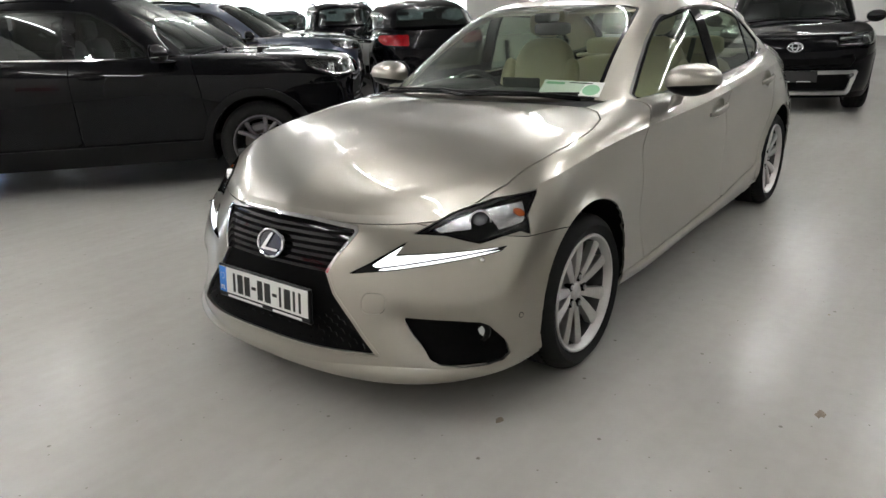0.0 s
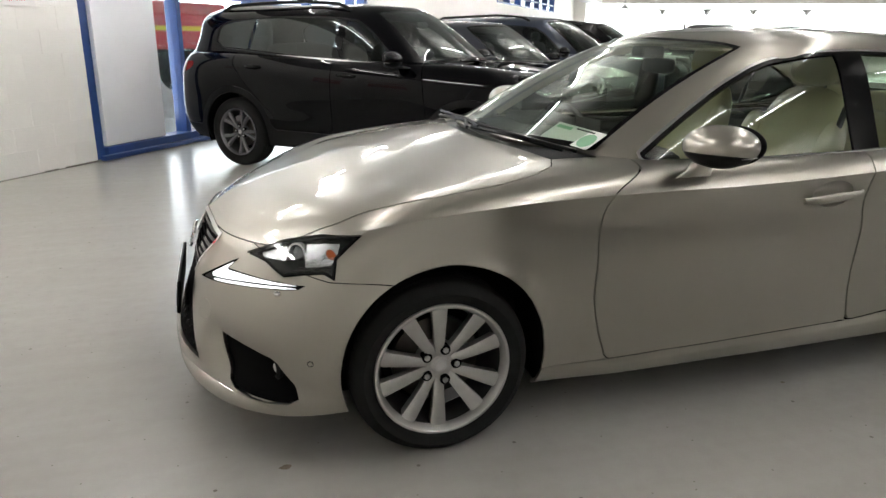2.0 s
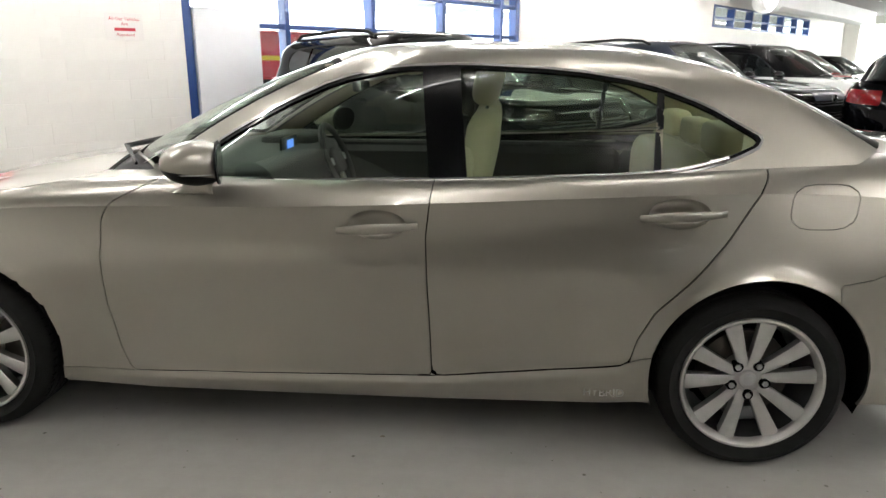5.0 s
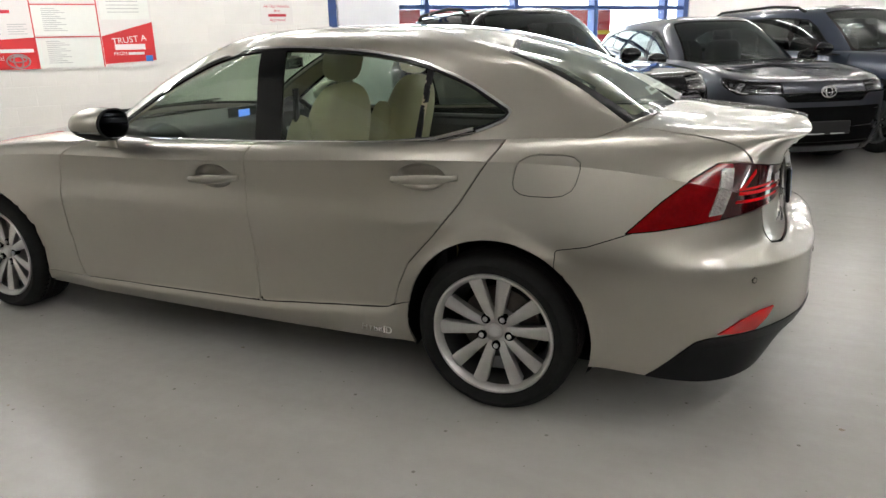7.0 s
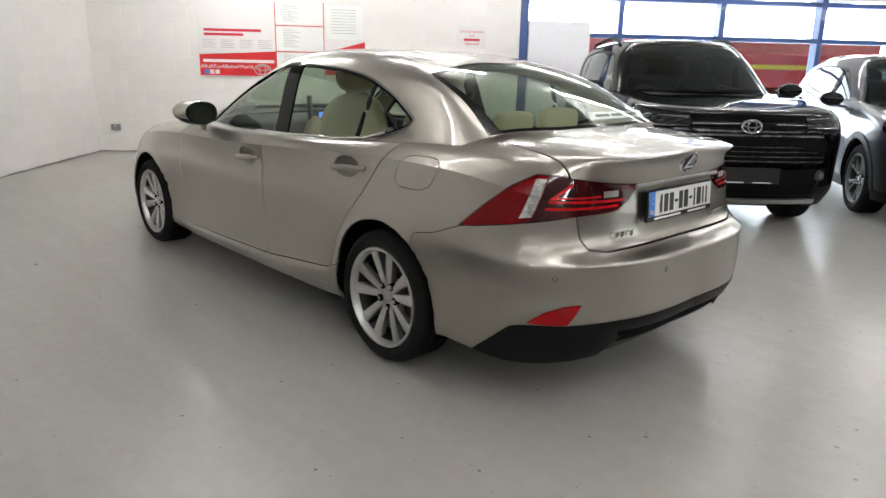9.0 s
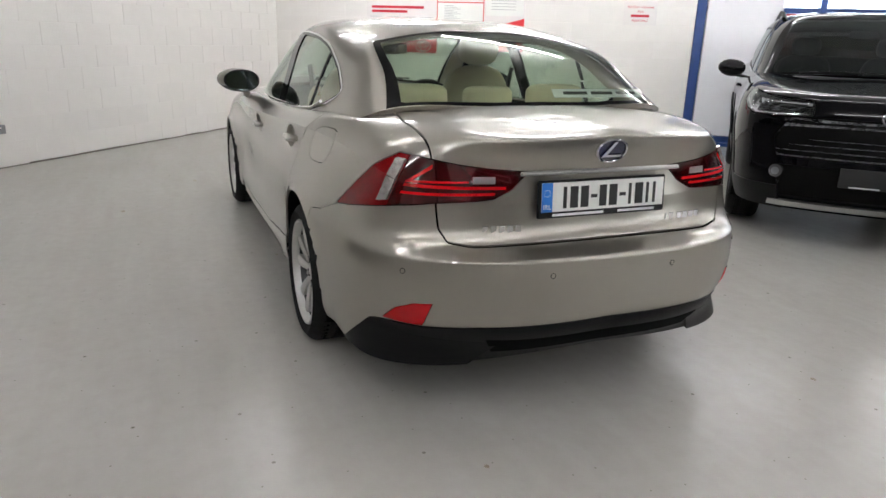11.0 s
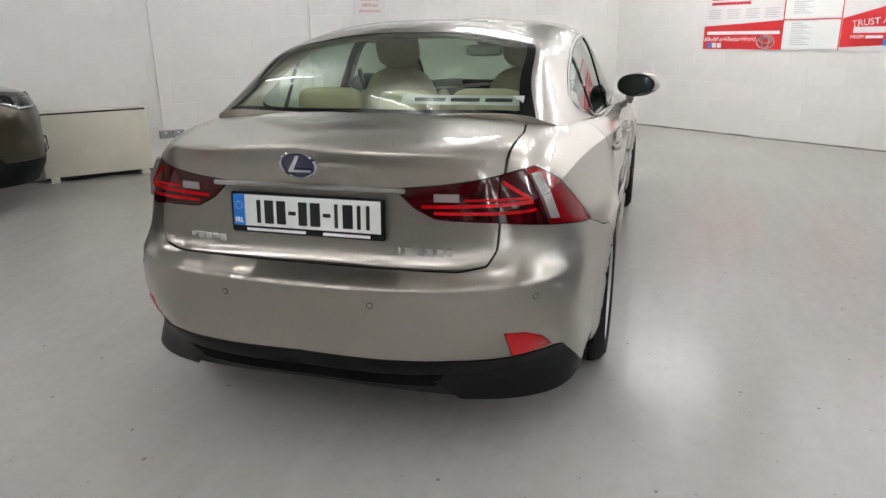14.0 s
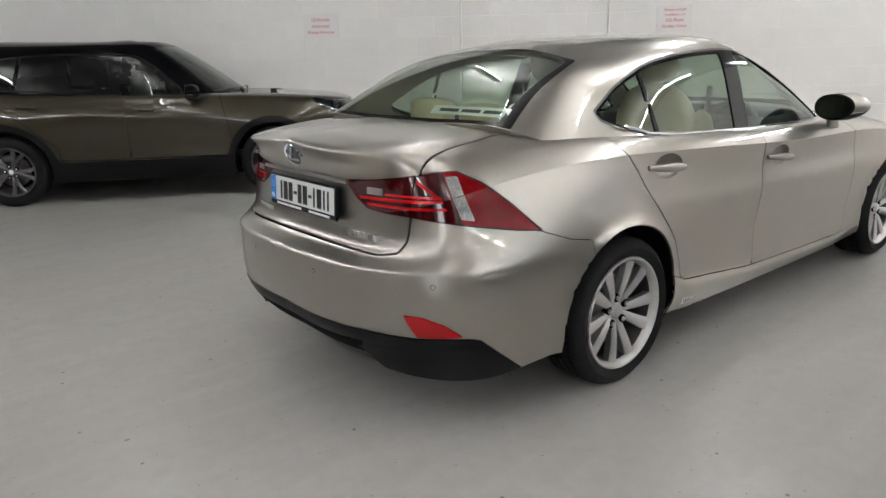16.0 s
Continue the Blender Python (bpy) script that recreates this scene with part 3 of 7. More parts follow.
def window_wall():
    """Blue steel glazing: posts, rails, panes and one white blanked bay."""
    w = empty("window_1", W1)
    setting(w, "blue steel framed glazing with one white blanked bay", "window")

    def bar(name, lo, hi):
        part(name, box(lo, hi, 0.006), M_BLUESTEEL, w)
    for s, t in ((6.16, 0.12), (7.66, 0.08), (9.25, 0.09), (10.88, 0.09), (12.5, 0.09), (12.98, 0.12)):
        bar("post", (s, -0.20, 0.0), (s + t, -0.02, 2.55))
    for z0, z1, y1 in ((0.0, 0.13, 0.03), (1.76, 1.83, -0.04), (2.30, 2.37, -0.04), (2.49, 2.55, -0.04)):
        bar("rail", (6.28, -0.18, z0), (12.98, y1, z1))
    bar("sill_step", (6.16, 0.03, 0.0), (13.0, 0.10, 0.05))
    part("infill_panel", box((6.29, -0.14, 0.14), (7.22, 0.02, 1.98), 0.004), M_PANEL, w, "white blanking board")
    for a, b in ((7.22, 7.66), (7.74, 9.25), (9.34, 10.88), (10.97, 12.5), (12.59, 12.98)):
        for z0, z1 in ((0.13, 1.76), (1.83, 2.30), (2.37, 2.49)):
            p = part("pane", box((a, -0.115, z0), (b, -0.109, z1)), M_PANE, w, smooth=None)
            p.visible_shadow = False
    v = empty("window_2", W1)
    setting(v, "high blue framed strip window far along the wall", "window")
    for s in np.linspace(22.6, 32.3, 7):
        part("post", box((s, -0.2, 2.36), (s + 0.1, 0.02, 2.97), 0.006), M_BLUESTEEL, v)
    for z in (2.35, 2.60, 2.92):
        part("rail", box((22.6, -0.18, z), (32.4, 0.0, z + 0.06), 0.006), M_BLUESTEEL, v)
    for s in np.linspace(22.6, 32.3, 7)[:-1]:
        p = part("pane", box((s + 0.1, -0.1, 2.41), (s + 1.6, -0.094, 2.92)), M_PANE, v, smooth=None)
        p.visible_shadow = False


window_wall()


def lorry_outside():
    """Red trailer with a yellow stripe, parked in the yard."""
    t = empty("trailer", W1 @ pose(10.5, -6.5, 0))
    part("body", box((-5, -1.2, 0.95), (5.5, 1.2, 2.0), 0.05), M_REDVINYL, t)
    M_YEL = material("yellow_stripe", (0.85, 0.55, 0.03), rough=0.4)
    part("stripe", box((-5.01, 1.205, 1.36), (5.51, 1.22, 1.46)), M_YEL, t, "yellow stripe")
    part("underframe", box((-4.8, -1.0, 0.5), (5.2, 1.0, 0.95), 0.03), M_TRIM, t)
    for x in (-3.6, -2.4, 3.6):
        for y in (-1.05, 1.05):
            bm = bmesh.new()
            add_lathe(bm, [(0.25, -0.12), (0.47, -0.12), (0.5, -0.08), (0.5, 0.08), (0.47, 0.12), (0.25, 0.12), (0.05, 0.08)], 24, pose(x, y, 0.5, 90))
            part("wheel", bm, M_TYRE, t)
    tagged(t, "red trailer with a yellow stripe parked outside", "trailer")


lorry_outside()


def batten(m):
    """Fluorescent batten: body, lit tube, end caps."""
    b = empty("ceiling_light")
    b.matrix_world = m
    part("housing", box((-0.78, -0.045, 0.02), (0.78, 0.045, 0.075), 0.006), M_LAMPBODY, b)
    part("diffuser", box((-0.74, -0.05, -0.03), (0.74, 0.05, 0.02), 0.012, seg=2), M_TUBE, b, "lit white diffuser")
    for x in (-0.5, 0.5):
        bm = bmesh.new()
        add_tube(bm, [(x, 0, 0.07), (x, 0, 0.256)], 0.006, 6)
        part("rod", bm, M_LAMPBODY, b)
        part("ceiling_plate", box((x - 0.05, -0.03, 0.252), (x + 0.05, 0.03, 0.261), 0.002), M_LAMPBODY, b)
    for x in (-0.76, 0.76):
        part("end_cap", box((x - 0.02, -0.03, -0.025), (x + 0.02, 0.03, 0.03), 0.004), M_LAMPBODY, b)
    return tagged(b, "white fluorescent batten with a lit diffuser", "ceiling light", "ceiling battens")


HALL = Matrix.Translation(CORNER) @ Matrix((ALONG, INTO, Vector((0, 0, 1)))).transposed().to_4x4()
first = None
for b in (1.2, 4.2, 7.2, 10.2, 13.2):
    for a in (2.2, 4.6, 7.0, 9.4, 12.0, 14.6, 17.2, 20.0, 23.0, 26.0, 29.0, 32.0, 35.0):
        m = HALL @ pose(a, b, HALL_H - 0.26)
        if first is None:
            first = batten(m)
        else:
            copy_thing(first, m)


def sign(name, s, z, w, h, origin, along, lines, label, bars=()):
    """A laminated notice on the wall: board, red lettering and plain bars."""
    m = wall_facing(origin, along, s, z, 0.012)
    e = empty(name, m)
    part("board", box((-w / 2, -h / 2, 0), (w / 2, h / 2, 0.006), 0.002), M_SIGN, e)
    for body, y, size in lines:
        text_part("lettering", body, size, M_REDINK, e, pose(0, y, 0.0066))
    for y, bw, bh in bars:
        part("lettering_bar", box((-bw / 2, y - bh / 2, 0.0062), (bw / 2, y + bh / 2, 0.0074)), M_REDINK, e, smooth=None)
    return tagged(e, label, "sign", "wall notices")


sign("wall_sign", 5.43, 1.71, 0.43, 0.295, CORNER, ALONG, (("All Our Vehicles", 0.085, 0.052), ("Are", 0.03, 0.052), ("Approved", -0.085, 0.052)),
     "white notice with red lettering on the wall", ((-0.028, 0.24, 0.034),))
sign("wall_sign", 4.17, 1.715, 0.42, 0.295, CORNER, SIDE, (("Every vehicle", 0.095, 0.048), ("is subject to a", 0.04, 0.042), ("100 Point", -0.025, 0.056), ("Quality Check", -0.09, 0.05)),
     "white notice about a quality check, red lettering")
sign("wall_sign", 8.355, 1.725, 0.42, 0.27, CORNER, SIDE, (("12 Month", 0.07, 0.058), ("Unlimited", 0.0, 0.052), ("Mileage Warranty", -0.07, 0.044)),
     "white notice about a warranty, red lettering")


def poster():
    """Long red and white dealer banner with text blocks and two inserts."""
    m = wall_facing(CORNER, ALONG, 2.68, 1.09, 0.014)
    e = empty("wall_poster", m)
    w, h = 2.36, 1.05
    part("board", box((-w / 2, 0, 0), (w / 2, h, 0.008), 0.002), M_SIGN, e)
    part("red_field", box((-w / 2, 0.01, 0.0085), (-0.10, 0.26, 0.0105)), M_REDVINYL, e, "red lower field", smooth=None)
    bm = bmesh.new()
    add_prism(bm, [(-w / 2, 0.26), (-0.10, 0.26), (-0.10, 0.36), (-0.6, 0.33), (-w / 2, 0.30)], 0.0085, 0.0105)
    part("red_swoosh", bm, M_REDVINYL, e, smooth=None)
    bm = bmesh.new()
    add_prism(bm, [(0.60, 0.04), (w / 2, 0.07), (w / 2, 0.52), (0.60, 0.36)], 0.0085, 0.0105)
    part("red_field", bm, M_REDVINYL, e, "red corner field", smooth=None)
    for a, b in ((-0.09, 0.58),):
        for z0, z1 in ((0.02, 0.34), (0.38, 0.70), (0.74, 1.03)):
            part("insert", box((a, z0, 0.0085), (b, z1, 0.012), 0.001), M_PAPER, e, "white text sheet")
            for k in range(12):
                y = z1 - 0.03 - k * 0.022
                if y < z0 + 0.02:
                    break
                part("text_line", box((a + 0.10, y, 0.0122), (a + 0.10 + 0.14 + 0.05 * ((k * 7) % 3), y + 0.007, 0.0128)), M_GREYINK, e, smooth=None)
    for x0 in (-0.097, 0.588):
        part("red_line", box((x0 - 0.006, 0.01, 0.0085), (x0 + 0.006, 1.04, 0.0112)), M_REDVINYL, e, smooth=None)
    for z in (0.36, 0.72):
        part("red_line", box((-0.09, z - 0.006, 0.0085), (0.58, z + 0.006, 0.0112)), M_REDVINYL, e, smooth=None)
    part("insert", box((0.62, 0.55, 0.0085), (w / 2 - 0.02, 1.02, 0.012), 0.001), M_PAPER, e, "white text sheet")
    for k in range(9):
        part("text_line", box((0.70, 0.95 - k * 0.04, 0.0122), (1.05, 0.958 - k * 0.04, 0.0128)), M_GREYINK, e, smooth=None)
    # upper left: heading bars and four text columns
    for k, (bw, y) in enumerate(((0.8, 0.64), (0.55, 0.58))):
        part("heading_bar", box((-1.1, y - 0.018, 0.0085), (-1.1 + bw, y + 0.018, 0.0098)), M_REDINK, e, smooth=None)
    for c in range(4):
        for k in range(5):
            part("text_line", box((-1.13 + c * 0.26, 0.50 - k * 0.026, 0.0085), (-0.94 + c * 0.26 - 0.03 * (k % 2), 0.508 - k * 0.026, 0.0098)), M_GREYINK, e, smooth=None)
    part("web_address_bar", box((-1.13, 0.195, 0.0106), (-0.13, 0.235, 0.0116)), M_WHITEINK, e, "white bar of lettering", smooth=None)
    text_part("slogan", "#BuiltForABetterWorld", 0.075, M_WHITEINK, e, pose(-0.80, 0.135, 0.0108))
    bm = bmesh.new()
    for sx, sy in ((0.115, 0.075), (0.045, 0.070), (0.085, 0.032)):
        pts = [(-0.30 + sx * math.cos(a), 0.10 + (0.02 if sy < 0.05 else 0) + sy * math.sin(a), 0.0125) for a in np.linspace(0, 2 * math.pi, 29)]
        add_tube(bm, pts, 0.008, 6)
    part("emblem", bm, M_SATIN, e, "silver oval emblem")
    for k in range(3):
        part("icon", box((-1.12 + k * 0.075, 0.03, 0.0106), (-1.06 + k * 0.075, 0.09, 0.0116), 0.0), M_BLUEPL if k == 0 else M_SIGN, e, smooth=None)
    text_part("slogan", "TRUST A", 0.10, M_WHITEINK, e, pose(0.90, 0.315, 0.0108, 0, 0, 6))
    part("lettering_bar", box((0.73, 0.20, 0.0106), (1.07, 0.265, 0.0116), m=pose(0, 0, 0, 0, 0, 0)), M_WHITEINK, e, smooth=None)
    text_part("slogan", "FROM", 0.055, M_WHITEINK, e, pose(0.78, 0.155, 0.0108))
    part("lettering_bar", box((0.87, 0.14, 0.0106), (1.05, 0.17, 0.0116)), M_WHITEINK, e, smooth=None)
    part("icon", box((1.06, 0.06, 0.0106), (1.14, 0.13, 0.0116)), M_BLUEPL, e, smooth=None)
    tagged(e, "long red and white advertising banner on the wall", "banner")


poster()


def socket(s, z, origin, along, conduit_top=True, tails=False):
    """Metal-clad switch socket with its conduit."""
    e = empty("wall_socket", wall_facing(origin, along, s, z, 0.0))
    part("back_box", box((-0.062, -0.042, 0.0), (0.062, 0.042, 0.045), 0.005), M_GREYPLASTIC, e)
    part("face_plate", box((-0.058, -0.038, 0.045), (0.058, 0.038, 0.050), 0.003), M_GREYPLASTIC, e)
    part("rocker", box((-0.012, 0.008, 0.050), (0.012, 0.026, 0.055), 0.002), M_WHITEPL, e)
    if conduit_top:
        bm = bmesh.new()
        add_tube(bm, [(-0.01, 0.04, 0.018), (-0.01, HALL_H - z - 0.02, 0.018)], 0.011, 8)
        part("conduit", bm, M_PIPE, e, "white painted conduit")
    if tails:
        bm = bmesh.new()
        add_tube(bm, [(0.0, -0.04, 0.015), (0.012, -0.15, 0.02), (0.01, -0.25, 0.012), (-0.015, -0.34, 0.02)], 0.006, 6)
        part("cable", bm, M_PIPE, e)
    return tagged(e, "grey metal-clad wall socket with conduit", "socket", "wall sockets")


socket(0.25, 0.34, CORNER, ALONG, conduit_top=False)
socket(4.93, 0.36, CORNER, SIDE)
socket(6.54, 0.36, CORNER, SIDE, conduit_top=False, tails=True)
socket(6.67, 0.36, CORNER, SIDE, tails=True)


def heater():
    """Cream storage heater on feet, with a slotted top grille."""
    e = empty("storage_heater", wall_facing(CORNER, SIDE, 7.36, FLOOR, 0.02))
    part("casing", box((-0.50, 0.05, 0.0), (0.50, 0.69, 0.15), 0.012, seg=2), M_CREAM, e)
    part("top_grille", box((-0.49, 0.665, 0.151), (0.49, 0.680, 0.154)), M_TRIM, e, "dark outlet slot", smooth=None)
    part("plinth", box((-0.49, 0.035, 0.01), (0.49, 0.05, 0.14)), M_TRIM, e)
    for x in (-0.42, 0.42):
        part("foot", box((x - 0.04, 0.0, 0.0), (x + 0.04, 0.05, 0.17), 0.004), M_CREAM, e)
    tagged(e, "cream metal storage heater standing against the wall", "heater")


heater()


def duct():
    """Sheet duct with an outlet, hung under the ceiling far along the hall."""
    e = empty("ventilation_duct", HALL @ pose(29, 1.4, 2.75))
    part("trunking", box((-6, -0.35, 0.1), (6, 0.35, 0.58), 0.02), M_DUCT, e)
    bm = bmesh.new()
    add_lathe(bm, [(0.0, 0.0), (0.26, 0.0), (0.30, 0.05), (0.30, 0.6), (0.36, 0.7)], 20, pose(-6.0, 0.1, 0.25, 0, -90, 0))
    part("outlet", bm, M_DUCT, e, "round duct outlet")
    for x in (-5, 0, 5):
        part("hanger", box((x - 0.02, -0.02, 0.58), (x + 0.02, 0.02, 0.6)), M_SATIN, e)
    tagged(e, "pale sheet-metal ventilation duct under the ceiling", "duct")


duct()


def pendant(m):
    e = empty("pendant_lamp", m)
    bm = bmesh.new()
    add_lathe(bm, [(0.03, 0.22), (0.08, 0.2), (0.10, 0.1), (0.22, 0.0), (0.215, 0.0), (0.09, 0.09)], 20)
    part("shade", bm, M_LAMPBODY, e, "white bell shade")
    bm = bmesh.new()
    add_tube(bm, [(0, 0, 0.2), (0, 0, 0.75)], 0.012, 6)
    part("cord", bm, M_TRIM, e)
    return tagged(e, "white bell-shaped pendant lamp", "lamp", "pendant lamps")


pen = pendant(HALL @ pose(33, 3.0, 2.55))
for b in (4.6, 6.4, 8.2, 10.2):
    copy_thing(pen, HALL @ pose(33, b, 2.55))

# ---- wheels ----


WHEELS = {}


def repeat_part(src, parent, m):
    """A part again, with its own parts, on the same meshes."""
    o = new(src.name.split(".")[0], src.data)
    o.parent = parent
    o.matrix_local = m
    for key in ("label", "kind"):
        if key in src.keys():
            o[key] = src[key]
    for c in list(src.children):
        repeat_part(c, o, c.matrix_local.copy())
    return o


def wheel_parts(parent, m, radius=0.312, rim=0.232, width=0.225, spokes=10, rim_mat=None, face=0.0, twin=False):
    """Tyre, rim with spokes, hub cap, bolts and brake disc; local z points out of the car."""
    rim_mat = rim_mat or M_ALLOY
    key = (radius, rim, rim_mat.name, twin)
    if key in WHEELS:
        return repeat_part(WHEELS[key], parent, m)
    w = WHEELS[key] = empty("wheel")
    w.parent = parent
    w.matrix_local = m
    h = width / 2
    side = [(rim - 0.004, h - 0.012), (rim + 0.012, h - 0.002), (rim + 0.03, h + 0.006), ((rim + radius) / 2, h + 0.010), (radius - 0.03, h + 0.002),
            (radius - 0.012, h - 0.012), (radius - 0.003, h - 0.03)]
    tread = []
    for g in (0.058, 0.02, -0.02, -0.058):
        tread += [(radius, g + 0.007), (radius - 0.007, g + 0.004), (radius - 0.007, g - 0.004), (radius, g - 0.007)]
    prof = side + tread + [(r, -z) for r, z in reversed(side)]
    bm = bmesh.new()
    add_lathe(bm, prof, 96)
    part("tyre", bm, M_TYRE, w, smooth=40)
    # sipes across the shoulders
    bm = bmesh.new()
    for k in range(60):
        a = 2 * math.pi * k / 60
        for s in (-1, 1):
            add_box(bm, (radius - 0.022, -0.0016, s * (h - 0.048) - 0.012), (radius - 0.0002, 0.0016, s * (h - 0.048) + 0.012), m=pose(0, 0, 0, 0, 0, math.degrees(a)))
    tagged(part("tread_relief", bm, M_GAP, w, smooth=None), kind="stuff")
    bm = bmesh.new()
    f = h - 0.012 + face
    add_lathe(bm, [(rim + 0.006, f + 0.004), (rim + 0.002, f + 0.012), (rim - 0.006, f + 0.012), (rim - 0.014, f + 0.002), (rim - 0.020, f - 0.020)], 64)
    ring = part("rim", bm, rim_mat, w, smooth=40)
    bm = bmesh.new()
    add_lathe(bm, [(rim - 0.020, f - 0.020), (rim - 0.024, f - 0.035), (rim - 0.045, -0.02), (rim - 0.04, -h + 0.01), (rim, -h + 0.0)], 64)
    part("barrel", bm, M_BARREL_SHADE, ring, "grey wheel barrel with shade in its colour", smooth=40)
    r0, r1 = 0.045, rim - 0.012
    for k in range(spokes):
        a = 2 * math.pi * k / spokes
        bm = bmesh.new()
        rows = []
        for i in range(7):
            t = i / 6
            r = r0 + (r1 - r0) * t
            half = 0.0155 + 0.0125 * t ** 1.2
            if twin:
                half = 0.010 + 0.010 * t
            top = f - 0.034 + 0.036 * t ** 0.8 - 0.012 * t * t
            sk = 0.012 * math.sin(math.pi * t) * (1 if twin and k % 2 else -1 if twin else 0)
            rows.append([bm.verts.new((r, sk + y, z)) for y, z in ((-half, top - 0.035), (-half, top - 0.006), (-half * 0.55, top), (half * 0.55, top), (half, top - 0.006), (half, top - 0.035))])
        for p, q in zip(rows, rows[1:]):
            for j in range(5):
                bm.faces.new((p[j], p[j + 1], q[j + 1], q[j]))
        bmesh.ops.recalc_face_normals(bm, faces=bm.faces)
        bm.transform(pose(0, 0, 0, 0, 0, math.degrees(a) + ((4 if k % 2 else -4) if twin else (2.5 if k % 2 else -2.5))))
        part("spoke", bm, rim_mat, w, smooth=50)
    bm = bmesh.new()
    add_lathe(bm, [(0.0, f - 0.026), (0.026, f - 0.027), (0.030, f - 0.030), (0.033, f - 0.037), (0.066, f - 0.041), (0.076, f - 0.05), (0.076, f - 0.09)], 32)
    part("hub", bm, rim_mat, w, smooth=40)
    bm = bmesh.new()
    add_lathe(bm, [(0.0, f - 0.0235), (0.018, f - 0.0235), (0.021, f - 0.025), (0.023, f - 0.028)], 24)
    part("centre_cap", bm, M_SATIN, w)
    for k in range(5):
        a = 2 * math.pi * (k + 0.25) / 5
        at = pose(0.058 * math.cos(a), 0.058 * math.sin(a), 0)
        bm = bmesh.new()
        add_lathe(bm, [(0.0, f - 0.0275), (0.0160, f - 0.0275), (0.0185, f - 0.030), (0.0185, f - 0.055)], 18, at)
        pk = part("nut_pocket", bm, M_GAP, w)
        bm = bmesh.new()
        add_lathe(bm, [(0.0, f - 0.021), (0.007, f - 0.021), (0.0108, f - 0.024), (0.0108, f - 0.045)], 6, at)
        part("wheel_nut", bm, M_SATIN, pk)
    bm = bmesh.new()
    add_lathe(bm, [(0.05, 0.012), (0.155, 0.012), (0.155, -0.012), (0.05, -0.012)], 48)
    part("brake_disc", bm, M_DISC, w)
    part("brake_caliper", box((-0.06, 0.10, -0.04), (0.06, 0.17, 0.045), 0.012), M_ALLOYDARK, w)
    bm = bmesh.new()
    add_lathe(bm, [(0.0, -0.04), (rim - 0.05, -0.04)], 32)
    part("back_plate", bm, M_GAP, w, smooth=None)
    return w


def number_plate(parent, m, bars=True, name="number_plate"):
    """White plate in a black holder, blue band, plain bars for the characters."""
    p = empty(name)
    p.parent = parent
    p.matrix_local = m
    part("holder", box((-0.268, -0.068, 0.0), (0.268, 0.064, 0.014), 0.006), M_TRIM, p)
    part("plate", box((-0.255, -0.045, 0.0145), (0.255, 0.056, 0.0165), 0.0), M_WHITEPL, p, "white reflective plate", smooth=None)
    part("country_band", box((-0.255, -0.045, 0.0167), (-0.213, 0.056, 0.0175)), M_BLUEPL, p, "blue band", smooth=None)
    text_part("country_code", "IRL", 0.024, M_WHITEINK, p, pose(-0.234, -0.028, 0.0178))
    bm = bmesh.new()
    for k in range(12):
        a = 2 * math.pi * k / 12
        add_box(bm, (-0.234 + 0.012 * math.cos(a) - 0.0012, 0.020 + 0.012 * math.sin(a) - 0.0012, 0.0176), (-0.234 + 0.012 * math.cos(a) + 0.0012, 0.020 + 0.012 * math.sin(a) + 0.0012, 0.0180))
    part("stars", bm, M_WHITEINK, p, smooth=None)
    # characters as plain bars of their size
    x = -0.170
    for w, gap in ((0.014, 0.014), (0.032, 0.011), (0.032, 0.010), (0.026, 0.009), (0.030, 0.011), (0.034, 0.010), (0.026, 0.013), (0.012, 0.016), (0.034, 0.014), (0.012, 0.018), (0.012, 0.0)):
        h = 0.006 if w == 0.026 else 0.0375
        part("character_bar", box((x, 0.003 - h, 0.0167), (x + w, 0.003 + h, 0.0176)), M_INK, p, smooth=None)
        x += w + gap
    part("lettering_bar", box((-0.21, -0.0615, 0.0142), (0.0, -0.0525, 0.0148)), M_WHITEINK, p, smooth=None)
    part("lettering_bar", box((0.06, -0.0615, 0.0142), (0.22, -0.0525, 0.0148)), M_WHITEINK, p, smooth=None)
    return p


def oval_badge(parent, m, w=0.06, h=0.045, blue=True, name="emblem"):
    e = empty(name)
    e.parent = parent
    e.matrix_local = m
    bm = bmesh.new()
    add_lathe(bm, [(0.0, 0.004), (0.86, 0.004), (0.9, 0.0)], 40, Matrix.Diagonal((w, h, 1, 1)))
    part("badge_disc", bm, M_BADGEBLUE if blue else M_GLOSSBLACK, e)
    bm = bmesh.new()
    add_lathe(bm, [(0.84, 0.002), (0.86, 0.009), (0.93, 0.011), (1.0, 0.008), (1.02, 0.0)], 40, Matrix.Diagonal((w, h, 1, 1)))
    part("badge_ring", bm, M_CHROME, e)
    if blue:
        bm = bmesh.new()
        add_prism(bm, [(0.0, 0.7 * h), (0.2 * w, 0.7 * h), (-0.28 * w, -0.32 * h), (0.66 * w, -0.32 * h), (0.60 * w, -0.50 * h), (-0.62 * w, -0.50 * h)], 0.003, 0.010)
    else:
        bm = bmesh.new()
        for sx, sy, cy in ((0.40, 0.80, 0.0), (0.80, 0.42, 0.25)):
            add_tube(bm, [(w * sx * math.cos(a), h * (cy + sy * math.sin(a)), 0.007) for a in np.linspace(0, 2 * math.pi, 25)], 0.006, 6)
    part("badge_stroke", bm, M_CHROME, e)
    return e


# ---- the saloon car ----
def lines(x, y, z):
    return list(zip(x, y, z))


